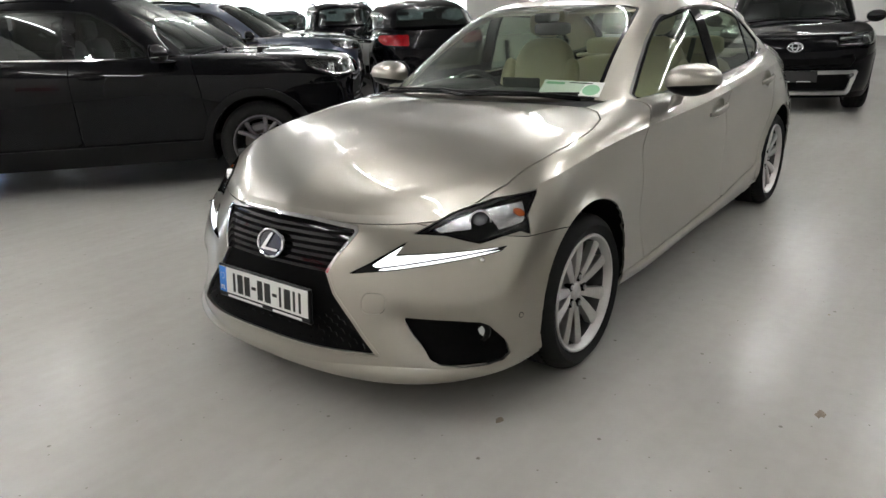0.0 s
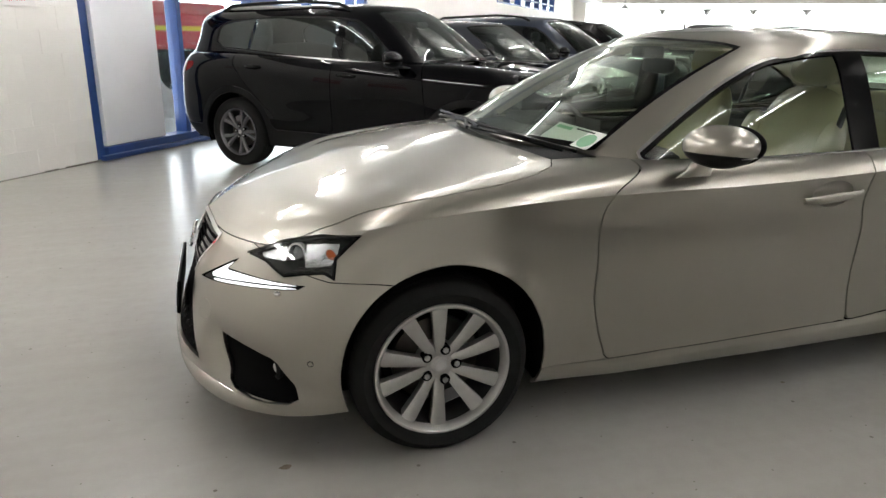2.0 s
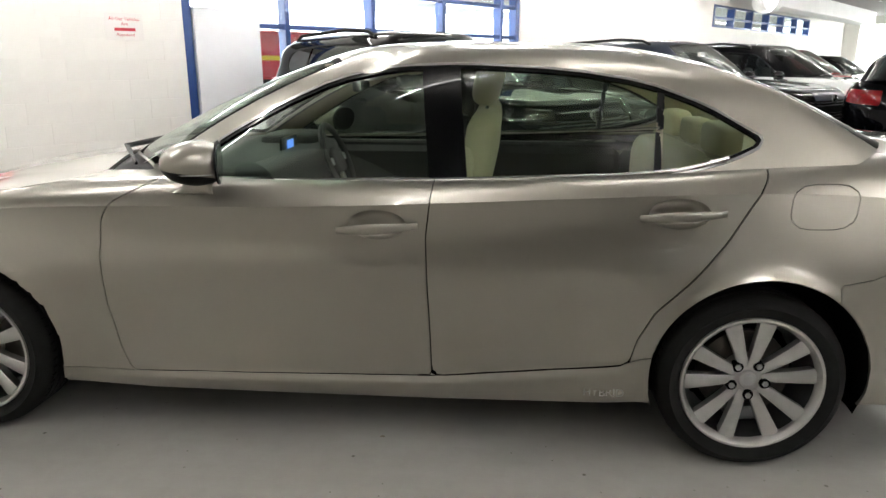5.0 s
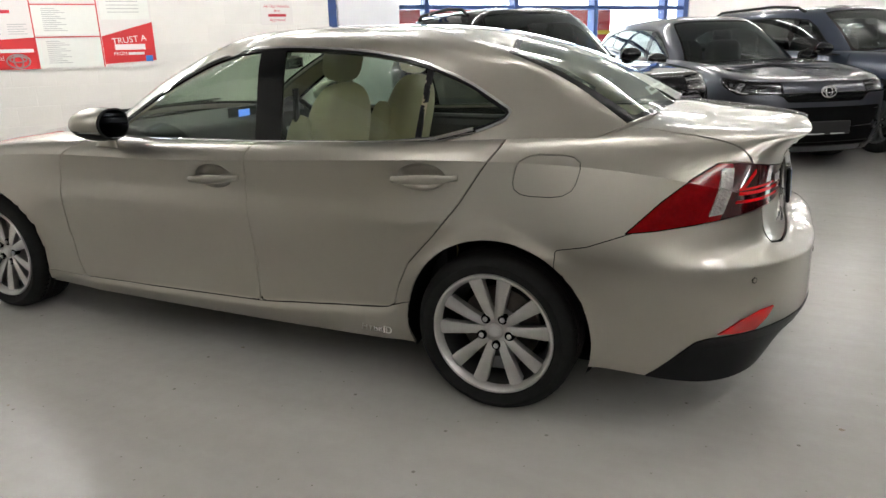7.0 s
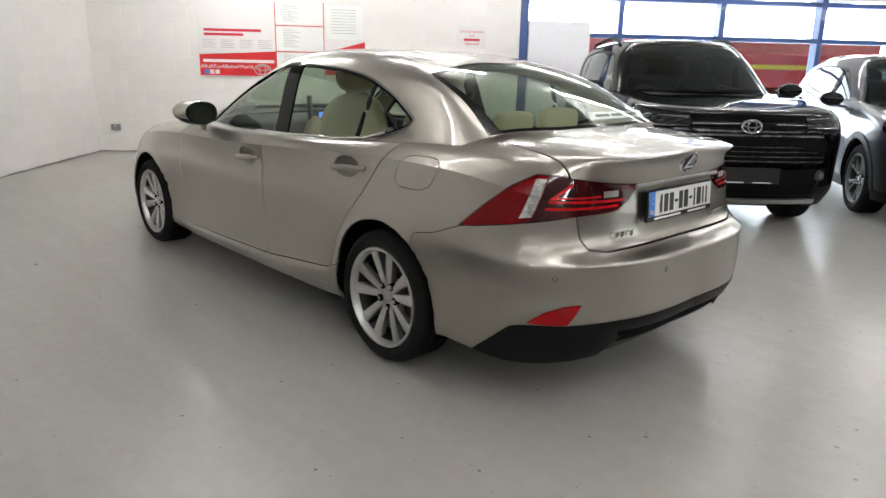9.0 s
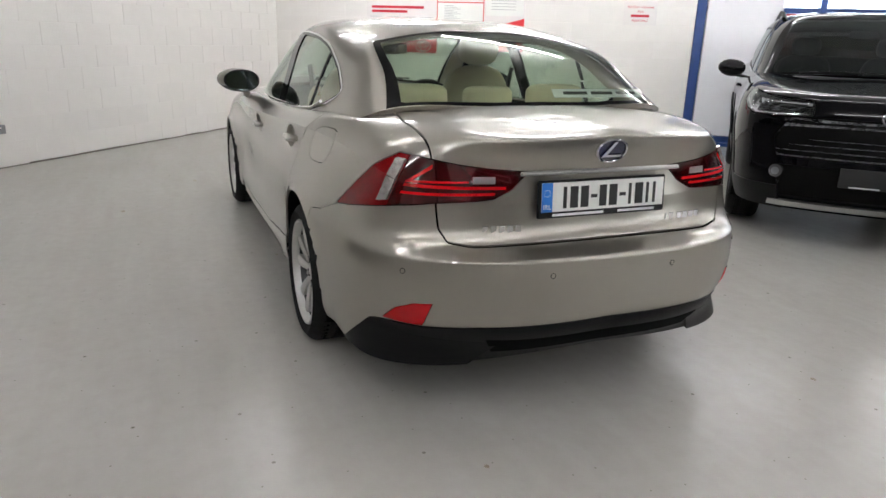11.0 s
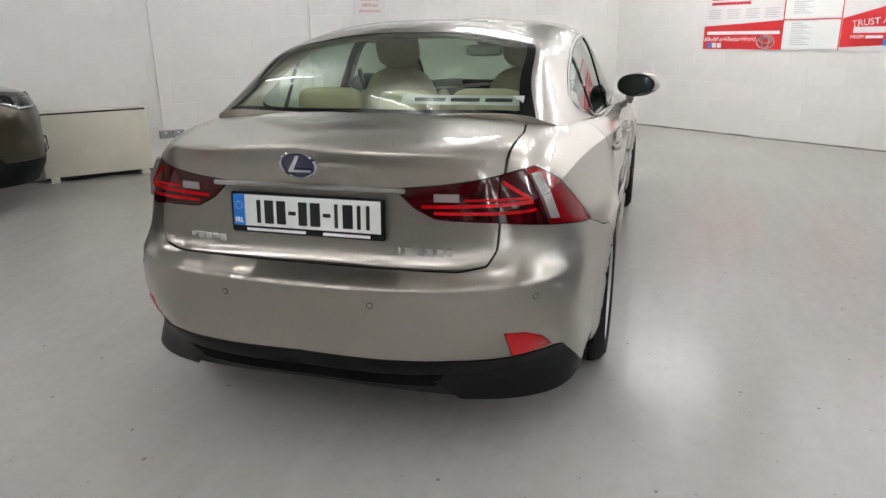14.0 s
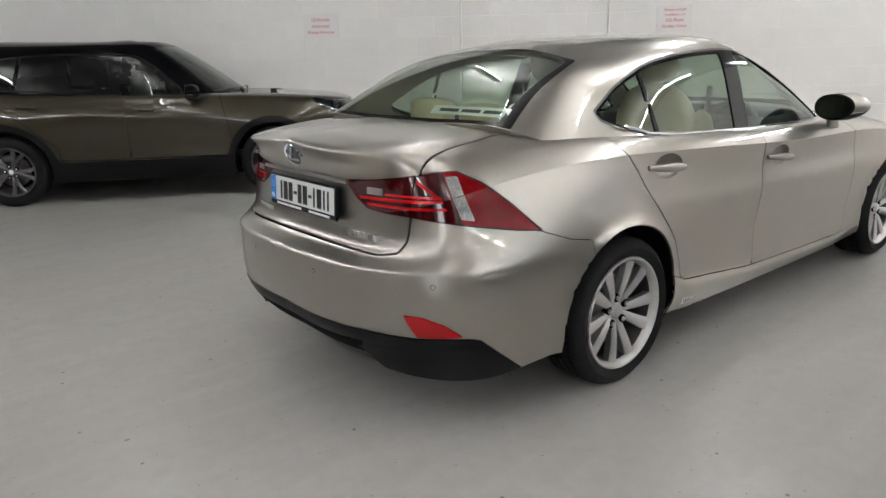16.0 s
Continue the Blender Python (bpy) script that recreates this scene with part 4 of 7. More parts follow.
YS = 15   # stations: nose centre, round the corner, along the side, tail centre
SAL = [
    lines((2.265, 2.235, 2.125, 1.955, 1.80, 1.40, 0.85, 0.30, -0.30, -0.95, -1.40, -1.83, -2.15, -2.30, -2.34),
          (0, 0.36, 0.625, 0.805, 0.862, 0.858, 0.842, 0.838, 0.842, 0.864, 0.872, 0.848, 0.768, 0.46, 0),
          (0.165, 0.163, 0.160, 0.172, 0.182, 0.185, 0.178, 0.176, 0.182, 0.205, 0.220, 0.225, 0.210, 0.226, 0.248)),
    lines((2.292, 2.25, 2.12, 1.967, 1.81, 1.40, 0.85, 0.30, -0.30, -0.95, -1.40, -1.85, -2.125, -2.36, -2.415),
          (0, 0.36, 0.63, 0.812, 0.873, 0.888, 0.872, 0.872, 0.874, 0.884, 0.895, 0.866, 0.760, 0.48, 0),
          (0.235, 0.235, 0.24, 0.25, 0.27, 0.27, 0.26, 0.25, 0.26, 0.28, 0.30, 0.31, 0.32, 0.33, 0.33)),
    lines((2.245, 2.21, 2.10, 1.955, 1.805, 1.40, 0.85, 0.30, -0.30, -0.95, -1.40, -1.86, -2.175, -2.395, -2.445),
          (0, 0.36, 0.62, 0.805, 0.875, 0.898, 0.868, 0.864, 0.868, 0.884, 0.904, 0.874, 0.775, 0.49, 0),
          (0.40, 0.40, 0.40, 0.40, 0.41, 0.43, 0.42, 0.41, 0.41, 0.42, 0.44, 0.44, 0.44, 0.44, 0.44)),
    lines((2.195, 2.155, 2.05, 1.905, 1.775, 1.40, 0.85, 0.30, -0.30, -0.95, -1.40, -1.86, -2.19, -2.395, -2.445),
          (0, 0.35, 0.585, 0.785, 0.862, 0.905, 0.878, 0.876, 0.880, 0.892, 0.912, 0.870, 0.762, 0.49, 0),
          (0.575, 0.57, 0.57, 0.575, 0.58, 0.61, 0.60, 0.60, 0.605, 0.61, 0.62, 0.615, 0.602, 0.600, 0.598)),
    lines((2.175, 2.13, 2.022, 1.88, 1.755, 1.40, 0.85, 0.30, -0.30, -0.95, -1.40, -1.855, -2.182, -2.385, -2.428),
          (0, 0.348, 0.573, 0.768, 0.852, 0.897, 0.878, 0.879, 0.884, 0.893, 0.904, 0.858, 0.755, 0.50, 0),
          (0.622, 0.612, 0.614, 0.628, 0.64, 0.67, 0.668, 0.672, 0.68, 0.688, 0.692, 0.672, 0.630, 0.626, 0.624)),
    lines((2.15, 2.10, 1.99, 1.85, 1.73, 1.40, 0.85, 0.30, -0.30, -0.95, -1.40, -1.85, -2.165, -2.320, -2.340),
          (0, 0.345, 0.56, 0.75, 0.840, 0.883, 0.868, 0.870, 0.875, 0.882, 0.886, 0.840, 0.735, 0.49, 0),
          (0.672, 0.658, 0.66, 0.68, 0.70, 0.73, 0.735, 0.745, 0.755, 0.765, 0.765, 0.735, 0.69, 0.655, 0.650)),
    lines((2.105, 2.045, 1.935, 1.80, 1.685, 1.40, 0.85, 0.30, -0.30, -0.95, -1.40, -1.84, -2.15, -2.285, -2.31),
          (0, 0.335, 0.54, 0.70, 0.802, 0.856, 0.875, 0.887, 0.889, 0.875, 0.846, 0.784, 0.708, 0.48, 0),
          (0.712, 0.702, 0.715, 0.745, 0.775, 0.82, 0.858, 0.868, 0.892, 0.925, 0.938, 0.915, 0.86, 0.80, 0.79)),
    lines((2.02, 1.955, 1.85, 1.735, 1.63, 1.40, 0.85, 0.30, -0.30, -0.95, -1.40, -1.83, -2.13, -2.282, -2.314),
          (0, 0.315, 0.50, 0.635, 0.715, 0.776, 0.812, 0.834, 0.838, 0.822, 0.778, 0.712, 0.655, 0.46, 0),
          (0.765, 0.762, 0.782, 0.812, 0.838, 0.875, 0.920, 0.934, 0.948, 0.976, 1.000, 1.000, 0.965, 0.940, 0.945)),
    lines((1.85, 1.80, 1.72, 1.62, 1.53, 1.35, 0.85, 0.30, -0.30, -0.95, -1.40, -1.80, -2.10, -2.335, -2.378),
          (0, 0.24, 0.38, 0.48, 0.53, 0.57, 0.62, 0.70, 0.72, 0.70, 0.66, 0.60, 0.56, 0.42, 0),
          (0.825, 0.828, 0.843, 0.863, 0.878, 0.905, 0.950, 0.945, 0.955, 0.975, 1.005, 1.045, 1.03, 1.012, 1.025)),
    lines((1.80, 1.75, 1.68, 1.59, 1.51, 1.34, 0.85, 0.30, -0.30, -0.95, -1.40, -1.795, -2.08, -2.300, -2.342),
          (0, 0.21, 0.33, 0.42, 0.46, 0.50, 0.55, 0.62, 0.64, 0.62, 0.58, 0.53, 0.50, 0.38, 0),
          (0.842, 0.846, 0.859, 0.876, 0.889, 0.912, 0.957, 0.95, 0.96, 0.98, 1.01, 1.053, 1.041, 1.026, 1.038)),
    lines((1.60, 1.57, 1.53, 1.48, 1.42, 1.28, 0.85, 0.30, -0.30, -0.95, -1.40, -1.78, -1.96, -2.08, -2.11),
          (0, 0.09, 0.14, 0.17, 0.19, 0.20, 0.22, 0.24, 0.25, 0.25, 0.24, 0.22, 0.2, 0.14, 0),
          (0.893, 0.898, 0.904, 0.912, 0.920, 0.938, 0.982, 0.985, 0.99, 1.0, 1.03, 1.072, 1.066, 1.058, 1.058)),
    lines((1.50, 1.49, 1.47, 1.43, 1.38, 1.25, 0.85, 0.30, -0.30, -0.95, -1.40, -1.78, -1.92, -2.02, -2.05),
          (0,) * 15,
          (0.915, 0.916, 0.919, 0.925, 0.930, 0.945, 0.987, 0.99, 1.0, 1.01, 1.035, 1.075, 1.07, 1.064, 1.062)),
]
GRE = [   # cabin: windscreen base, A-post foot, side glass, C-post, rear window base
    lines((1.02, 0.95, 0.76, 0.66, 0.20, -0.30, -0.95, -1.38, -1.64, -1.79, -1.86, -1.88),
          (0, 0.38, 0.625, 0.740, 0.785, 0.793, 0.786, 0.778, 0.734, 0.640, 0.30, 0),
          (0.985, 0.975, 0.950, 0.915, 0.930, 0.940, 0.962, 0.970, 0.998, 1.055, 1.07, 1.072)),
    lines((0.61, 0.555, 0.42, 0.34, 0.10, -0.30, -0.95, -1.29, -1.48, -1.575, -1.60, -1.61),
          (0, 0.36, 0.565, 0.668, 0.716, 0.724, 0.713, 0.676, 0.630, 0.582, 0.29, 0),
          (1.195, 1.188, 1.165, 1.118, 1.130, 1.140, 1.160, 1.165, 1.185, 1.19, 1.225, 1.232)),
    lines((0.15, 0.115, 0.05, -0.01, -0.16, -0.40, -0.85, -1.11, -1.25, -1.31, -1.26, -1.25),
          (0, 0.33, 0.50, 0.582, 0.622, 0.634, 0.622, 0.598, 0.572, 0.545, 0.28, 0),
          (1.372, 1.362, 1.335, 1.295, 1.318, 1.330, 1.328, 1.310, 1.302, 1.302, 1.345, 1.356)),
    lines((-0.04, -0.055, -0.10, -0.14, -0.23, -0.42, -0.75, -0.92, -1.0, -1.05, -1.05, -1.05),
          (0, 0.27, 0.40, 0.462, 0.490, 0.498, 0.488, 0.462, 0.44, 0.415, 0.23, 0),
          (1.405, 1.400, 1.386, 1.375, 1.388, 1.395, 1.390, 1.383, 1.378, 1.373, 1.388, 1.394)),
    lines((-0.22, -0.23, -0.25, -0.27, -0.31, -0.42, -0.62, -0.70, -0.75, -0.79, -0.81, -0.82),
          (0,) * 12,
          (1.420, 1.420, 1.421, 1.422, 1.423, 1.424, 1.421, 1.418, 1.416, 1.414, 1.413, 1.412)),
]


def angle_rear(s):
    return np.degrees(np.arctan2(s.y - 0.2, -(s.x + 1.6)))


def carve(S, f, gap=0.002):
    """The piece of a skin inside a field, and what remains, with a gap between."""
    return cut(S, f(S) + gap), cut(S, -f(S) + gap)


def fine_carve(S, f, gap=0.0, near=0.03, levels=2):
    """Like carve, on a skin that is first refined round the outline."""
    a = refine(cut(S, f(S) - near), levels)
    b = cut(S, near - f(S))
    piece, rest = carve(a, f, gap)
    return piece, joined(rest, b)


def side_of(S, sg):
    return cut(S, -sg * S.side)


def seat(parent, m, name="seat", wide=0.27):
    """A leather bucket seat: cushion, back, bolsters and headrest."""
    s = empty(name)
    s.parent = parent
    s.matrix_local = m
    part("cushion", blob((0.05, 0, 0.10), (0.27, wide, 0.09), 20, 12, 0.55), M_LEATHER, s, smooth=60)
    back = pose(-0.20, 0, 0.10, 0, -14)
    part("backrest", blob((0, 0, 0.33), (0.08, wide * 0.84, 0.34), 20, 14, 0.68, back), M_LEATHER, s, smooth=60)
    for y in (-1, 1):
        part("bolster", blob((0.05, y * wide * 0.86, 0.28), (0.06, 0.05, 0.25), 12, 10, 0.7, back), M_LEATHER, s, smooth=60)
        part("cushion_bolster", blob((0.05, y * wide * 0.9, 0.13), (0.25, 0.05, 0.08), 14, 10, 0.7), M_LEATHER, s, smooth=60)
    part("headrest", blob((0.03, 0, 0.765), (0.055, 0.122, 0.095), 18, 12, 0.65, back), M_LEATHER, s, "cream leather headrest", smooth=60)
    for y in (-0.06, 0.06):
        bm = bmesh.new()
        add_tube(bm, [(0.01, y, 0.62), (0.01, y, 0.74)], 0.007, 8, back)
        part("headrest_rod", bm, M_CHROME, s)
    return s


def door_mirror(parent, sg, base, body, size, mat, cap_mat=None, tilt=0.0):
    """Folding door mirror: foot, painted shell tapering outwards, black lower shell, mirror glass and repeater."""
    e = empty("door_mirror")
    e.parent = parent
    m = pose(body[0], sg * body[1], body[2], 0, 0, sg * tilt)

    def egg(bm):
        """Narrower towards the tip and the front, flat behind."""
        inv = m.inverted()
        for v in bm.verts:
            p = inv @ v.co
            out = sg * p.y / size[1]
            p.z *= 1.0 - 0.16 * max(out, 0) ** 2
            p.z += 0.10 * size[2] * max(out, 0)
            p.z *= 1.0 - 0.12 * max(p.x / size[0], 0)
            v.co = m @ p
        return bm

    def slice_off(bm, co, no):
        bmesh.ops.bisect_plane(bm, geom=bm.verts[:] + bm.edges[:] + bm.faces[:], plane_co=m @ Vector(co), plane_no=m.to_3x3() @ Vector(no), clear_outer=True)
        return bm
    cut_x = -size[0] * 0.66
    shell = lambda k=1.0: blob((0, 0, 0), [d * k for d in size], 32, 20, 0.90, m)
    low = Vector((0.0, 0.0, -size[2] * 0.46))
    bm = slice_off(slice_off(shell(), (cut_x, 0, 0), (-1, 0, 0)), low, (0.18, 0, -1))
    part("shell", egg(bm), mat, e, smooth=50)
    bm = slice_off(slice_off(shell(0.985), (cut_x, 0, 0), (-1, 0, 0)), low, (-0.18, 0, 1))
    part("lower_shell", egg(bm), M_TRIM, e, "black lower shell", smooth=50)
    ring = [(size[1] * 0.955 * math.copysign(abs(math.cos(a)) ** 0.9, math.cos(a)), size[2] * 0.945 * math.copysign(abs(math.sin(a)) ** 0.9, math.sin(a))) for a in np.linspace(0, 2 * math.pi, 36, endpoint=False)]
    face = Matrix(((0, 0, 1, 0), (1, 0, 0, 0), (0, 1, 0, 0), (0, 0, 0, 1)))
    bm = bmesh.new()
    add_prism(bm, ring, 0, 0.006, m @ pose(cut_x - 0.004, 0, 0) @ face)
    part("bezel", egg(bm), M_TRIM, e)
    bm = bmesh.new()
    add_prism(bm, [(0.9 * a, 0.88 * b) for a, b in ring], 0, 0.003, m @ pose(cut_x - 0.0065, 0, 0) @ face)
    part("mirror_glass", egg(bm), M_MIRROR, e, "mirror glass")
    bm = blob((-size[0] * 0.08, sg * size[1] * 0.60, -size[2] * 0.47), (size[0] * 0.56, size[1] * 0.34, size[2] * 0.055), 18, 8, 0.8, m)
    part("indicator", egg(bm), M_CLEARWHITE, e, "clear indicator strip")
    a = Vector((base[0], sg * base[1], base[2]))
    b = Vector((body[0] + 0.01, sg * (body[1] - size[1] * 0.45), body[2] - size[2] * 0.80))
    bm = bmesh.new()
    rows = []
    for t, w, h in ((0, 0.072, 0.020), (0.2, 0.064, 0.022), (0.55, 0.050, 0.026), (1, 0.056, 0.030)):
        c = a.lerp(b, t)
        rows.append([bm.verts.new(c + Vector((w * math.cos(k), h * math.sin(k), 0.35 * h * math.sin(k)))) for k in np.linspace(0, 2 * math.pi, 16, endpoint=False)])
    for p, q in zip(rows, rows[1:]):
        for i in range(16):
            bm.faces.new((p[i], p[(i + 1) % 16], q[(i + 1) % 16], q[i]))
    bm.faces.new(rows[0]), bm.faces.new(rows[-1])
    bmesh.ops.recalc_face_normals(bm, faces=bm.faces)
    part("foot", bm, cap_mat or mat, e, smooth=60)
    return e


def pull_handle(parent, sg, x0, x1, y, z, mat, drop=0.012):
    """Bar-type door handle: curved grip and its end block."""
    bm = bmesh.new()
    rows = []
    for t in np.linspace(0, 1, 12):
        x = x0 + (x1 - x0) * t
        out = 0.012 + 0.022 * math.sin(math.pi * t) ** 0.5
        hh = 0.011 + 0.007 * math.sin(math.pi * min(1, t * 1.1))
        zz = z + drop * (t - 0.5)
        rows.append([bm.verts.new((x, sg * (y + out + 0.007 * math.cos(k)), zz + hh * math.sin(k))) for k in np.linspace(0, 2 * math.pi, 12, endpoint=False)])
    for p, q in zip(rows, rows[1:]):
        for i in range(12):
            bm.faces.new((p[i], p[(i + 1) % 12], q[(i + 1) % 12], q[i]))
    bm.faces.new(rows[0]), bm.faces.new(rows[-1])
    bmesh.ops.recalc_face_normals(bm, faces=bm.faces)
    return part("door_handle", bm, mat, parent, smooth=60)


def ell(cx, cz, rx, rz, n=24):
    return [(cx + rx * math.cos(a), cz + rz * math.sin(a)) for a in np.linspace(0, 2 * math.pi, n, endpoint=False)]


def saloon():
    car = empty("saloon_car")
    S = loft(SAL, ku=14, kv=8, creases=(6,))
    G = loft(GRE, ku=14, kv=14)
    AX, R = 1.40, 0.356
    arch = lambda s: np.minimum(np.hypot(s.x - AX, s.z - 0.318), np.hypot(s.x + AX, s.z - 0.318)) - R
    wheel_zone = lambda s: np.maximum(arch(s), 0.55 - s.y)
    # rolled lips round the wheel arches
    d = np.clip(arch(S) / 0.055, -0.4, 1)
    lift = np.where((S.y > 0.6) & (S.z > 0.2) & (S.z < 0.78), 0.013 * (1 - d) ** 2 * (d > -0.4), 0)
    S = renormal(Skin(S.V + np.stack([0 * lift, np.sign(S.side) * np.minimum(lift, 0.016), 0 * lift], 1), S.N, S.P, S.F))
    fog_poly = smooth_poly([(0.548, 0.388), (0.63, 0.381), (0.72, 0.374), (0.792, 0.362), (0.828, 0.300), (0.850, 0.222), (0.785, 0.212), (0.665, 0.232), (0.605, 0.300)], 1)
    # hollow cheeks over the fog lamp openings
    cheek = np.clip(1 - np.maximum(poly_d(S.y, S.z, fog_poly), 0) / 0.085, 0, 1) ** 2 * np.clip((S.z - 0.225) / 0.06, 0, 1) * (S.x > 1.6)
    S = renormal(Skin(S.V - S.N * (0.030 * cheek)[:, None], S.N, S.P, S.F))
    # sill ledge standing out under the doors
    top = np.interp(-S.x, [-0.95, -0.789, 0.309, 0.94, 1.02], [0.246, 0.246, 0.277, 0.345, 0.375])
    ledge = 0.017 * np.clip((top - S.z) / 0.020, 0, 1) * np.clip((0.98 - S.x) / 0.25, 0, 1) * np.clip((S.x + 1.04) / 0.12, 0, 1) * (S.y > 0.7)
    S = renormal(Skin(S.V + np.stack([0 * ledge, np.sign(S.side) * ledge, 0 * ledge], 1), S.N, S.P, S.F))
    full = S
    cabin = [(1.00, -0.1), (0.93, 0.37), (0.745, 0.615), (0.64, 0.722), (0.20, 0.768), (-0.30, 0.776), (-0.95, 0.766), (-1.36, 0.715), (-1.61, 0.645), (-1.765, 0.585), (-1.845, 0.29), (-1.87, -0.1)]
    in_cabin = lambda s: np.maximum(poly_d(s.x, s.y, cabin), (7.4 - s.v) * 0.05)
    _, S = carve(S, wheel_zone, 0.0)
    _, S = carve(S, in_cabin, 0.0)

    # inner dark shell behind every joint
    sh = offset(only(full, lambda s: -wheel_zone(s), lambda s: -in_cabin(s), lambda s: 0.2 - s.z, lambda s: np.where(s.y > 0.7, 0.055 - np.minimum(np.hypot((s.x + 0.125) * 0.55, s.z - 0.815), np.hypot((s.x + 1.105) * 0.55, s.z - 0.872)), -1)), -0.014)
    half = [(0.495, 0.262), (0.405, 0.37), (0.318, 0.455), (0.278, 0.524), (0.317, 0.597), (0.352, 0.655), (0.345, 0.664), (0.17, 0.678)]
    grille_poly = half + [(0.0, 0.684)] + [(-a, b) for a, b in reversed(half)] + [(-0.40, 0.266), (0.0, 0.272), (0.40, 0.266)]
    grille = lambda s: np.maximum(poly_d(s.side, s.z, grille_poly), 1.5 - s.x)
    hl_poly = [(2.004, 0.655), (1.95, 0.683), (1.89, 0.712), (1.776, 0.750), (1.668, 0.767), (1.715, 0.728), (1.748, 0.698), (1.760, 0.636), (1.79, 0.653), (1.843, 0.644), (1.905, 0.625), (1.927, 0.634), (1.955, 0.650)]
    headlamp = lambda s: np.maximum(poly_d(s.x, s.z, hl_poly), 0.3 - s.y)
    drl_poly = [(0.371, 0.529), (0.437, 0.567), (0.529, 0.631), (0.514, 0.594), (0.674, 0.602), (0.812, 0.612), (0.803, 0.599), (0.765, 0.590), (0.652, 0.569), (0.525, 0.548), (0.469, 0.541)]
    drl = lambda s: np.maximum(poly_d(s.y, s.z, drl_poly), 1.6 - s.x)
    drl_main = [(0.446, 0.560), (0.524, 0.621), (0.509, 0.590), (0.674, 0.5995), (0.796, 0.6095), (0.755, 0.6015), (0.645, 0.5835), (0.525, 0.563), (0.462, 0.554)]
    drl_low = [(0.472, 0.5445), (0.525, 0.5505), (0.652, 0.5715), (0.765, 0.5925), (0.802, 0.6015), (0.765, 0.5985), (0.65, 0.5790), (0.52, 0.5575), (0.476, 0.5505)]
    fog = lambda s: np.maximum(poly_d(s.y, s.z, fog_poly), 1.6 - s.x)
    rl_poly = [(7.0, 0.898), (18, 0.910), (27, 0.924), (38, 0.945), (44, 0.948), (52, 0.90), (60, 0.825), (69.5, 0.722), (62, 0.733), (52, 0.755), (42, 0.778), (32, 0.795), (22, 0.802), (17, 0.808), (12, 0.84)]
    rear_lamp = lambda s: np.maximum(poly_d(angle_rear(s) * 0.011, s.z, [(a * 0.011, b) for a, b in rl_poly]), s.x + 1.7)
    diff_poly = [(-30, -0.2), (-30, 0.392), (10, 0.392), (20, 0.388), (34, 0.366), (47, 0.362), (50, 0.355), (60, 0.245), (64, 0.20), (70, -0.2)]
    diffuser = lambda s: np.maximum(poly_d(angle_rear(s) * 0.011, s.z, [(a * 0.011, b) for a, b in diff_poly]), s.x + 1.7)
    refl_poly = [(31.3, 0.466), (36, 0.459), (41, 0.43), (45.5, 0.374), (40, 0.369), (34.0, 0.371)]
    reflector = lambda s: np.maximum(poly_d(angle_rear(s) * 0.011, s.z, [(a * 0.011, b) for a, b in refl_poly]), s.x + 1.7)

    # lamps, grille and lower openings come out of the skin first
    g_in, S = fine_carve(S, grille, 0.0, levels=1)
    rim = lambda s: grille(s) - 0.011
    g_rim, S = fine_carve(S, rim, 0.0005)
    lamp, S = fine_carve(S, headlamp, 0.002)
    day, S = fine_carve(S, drl, 0.001)
    fg, S = fine_carve(S, fog, 0.0)
    rlamp, S = fine_carve(S, rear_lamp, 0.002)
    refl, S = fine_carve(S, reflector, 0.001)
    dif, S = carve(S, diffuser, 0.0008)

    hood_plan = [(2.6, -0.1), (2.6, 0.47), (1.95, 0.585), (1.86, 0.655), (1.72, 0.735), (1.55, 0.775), (1.40, 0.793), (1.20, 0.792), (1.06, 0.765), (0.97, 0.705), (0.935, 0.63), (1.0, 0.40), (1.055, 0.2), (1.07, -0.1)]
    hood = lambda s: np.maximum(poly_d(s.x, s.y, hood_plan), (5.42 - s.v) * 0.07)
    cowl = lambda s: np.maximum(poly_d(s.x, s.y, [(1.12, -0.1), (1.10, 0.2), (1.02, 0.45), (0.94, 0.632), (0.75, 0.655), (0.5, -0.1)]), (7.2 - s.v) * 0.05)
    lid_plan = [(-1.60, -0.1), (-1.70, 0.57), (-1.80, 0.602), (-1.95, 0.622), (-2.15, 0.612), (-2.6, 0.60), (-2.6, -0.1)]
    lid_rear = [(-0.1, 0.652), (0.50, 0.655), (0.575, 0.668), (0.60, 0.71), (0.64, 1.3), (-0.1, 1.3)]
    lid = lambda s: np.maximum(np.maximum(poly_d(s.x, s.y, lid_plan), poly_d(s.y, s.z, lid_rear)), s.x + 1.6)
    doorf_poly = [(0.845, 0.80), (0.860, 0.685), (0.858, 0.495), (0.825, 0.344), (0.789, 0.246), (-0.309, 0.277), (-0.294, 0.577), (-0.287, 0.775), (-0.312, 0.969), (-0.33, 1.1), (0.60, 1.1), (0.66, 0.94), (0.70, 0.922), (0.797, 0.874), (0.828, 0.835)]
    doorr_poly = [(-0.309, 0.277), (-0.94, 0.345), (-0.979, 0.356), (-1.0, 0.44), (-1.05, 0.543), (-1.163, 0.665), (-1.259, 0.787), (-1.329, 0.899), (-1.387, 0.984), (-1.42, 1.1), (-0.33, 1.1), (-0.312, 0.969), (-0.287, 0.775), (-0.294, 0.577)]
    fuel_poly = smooth_poly([(-1.446, 0.828), (-1.655, 0.828), (-1.685, 0.964), (-1.462, 0.964)], 2)
    fbump = [(2.6, -0.2), (2.6, 0.78), (2.06, 0.72), (1.95, 0.668), (1.775, 0.630), (1.58, 0.622), (1.58, -0.2)]
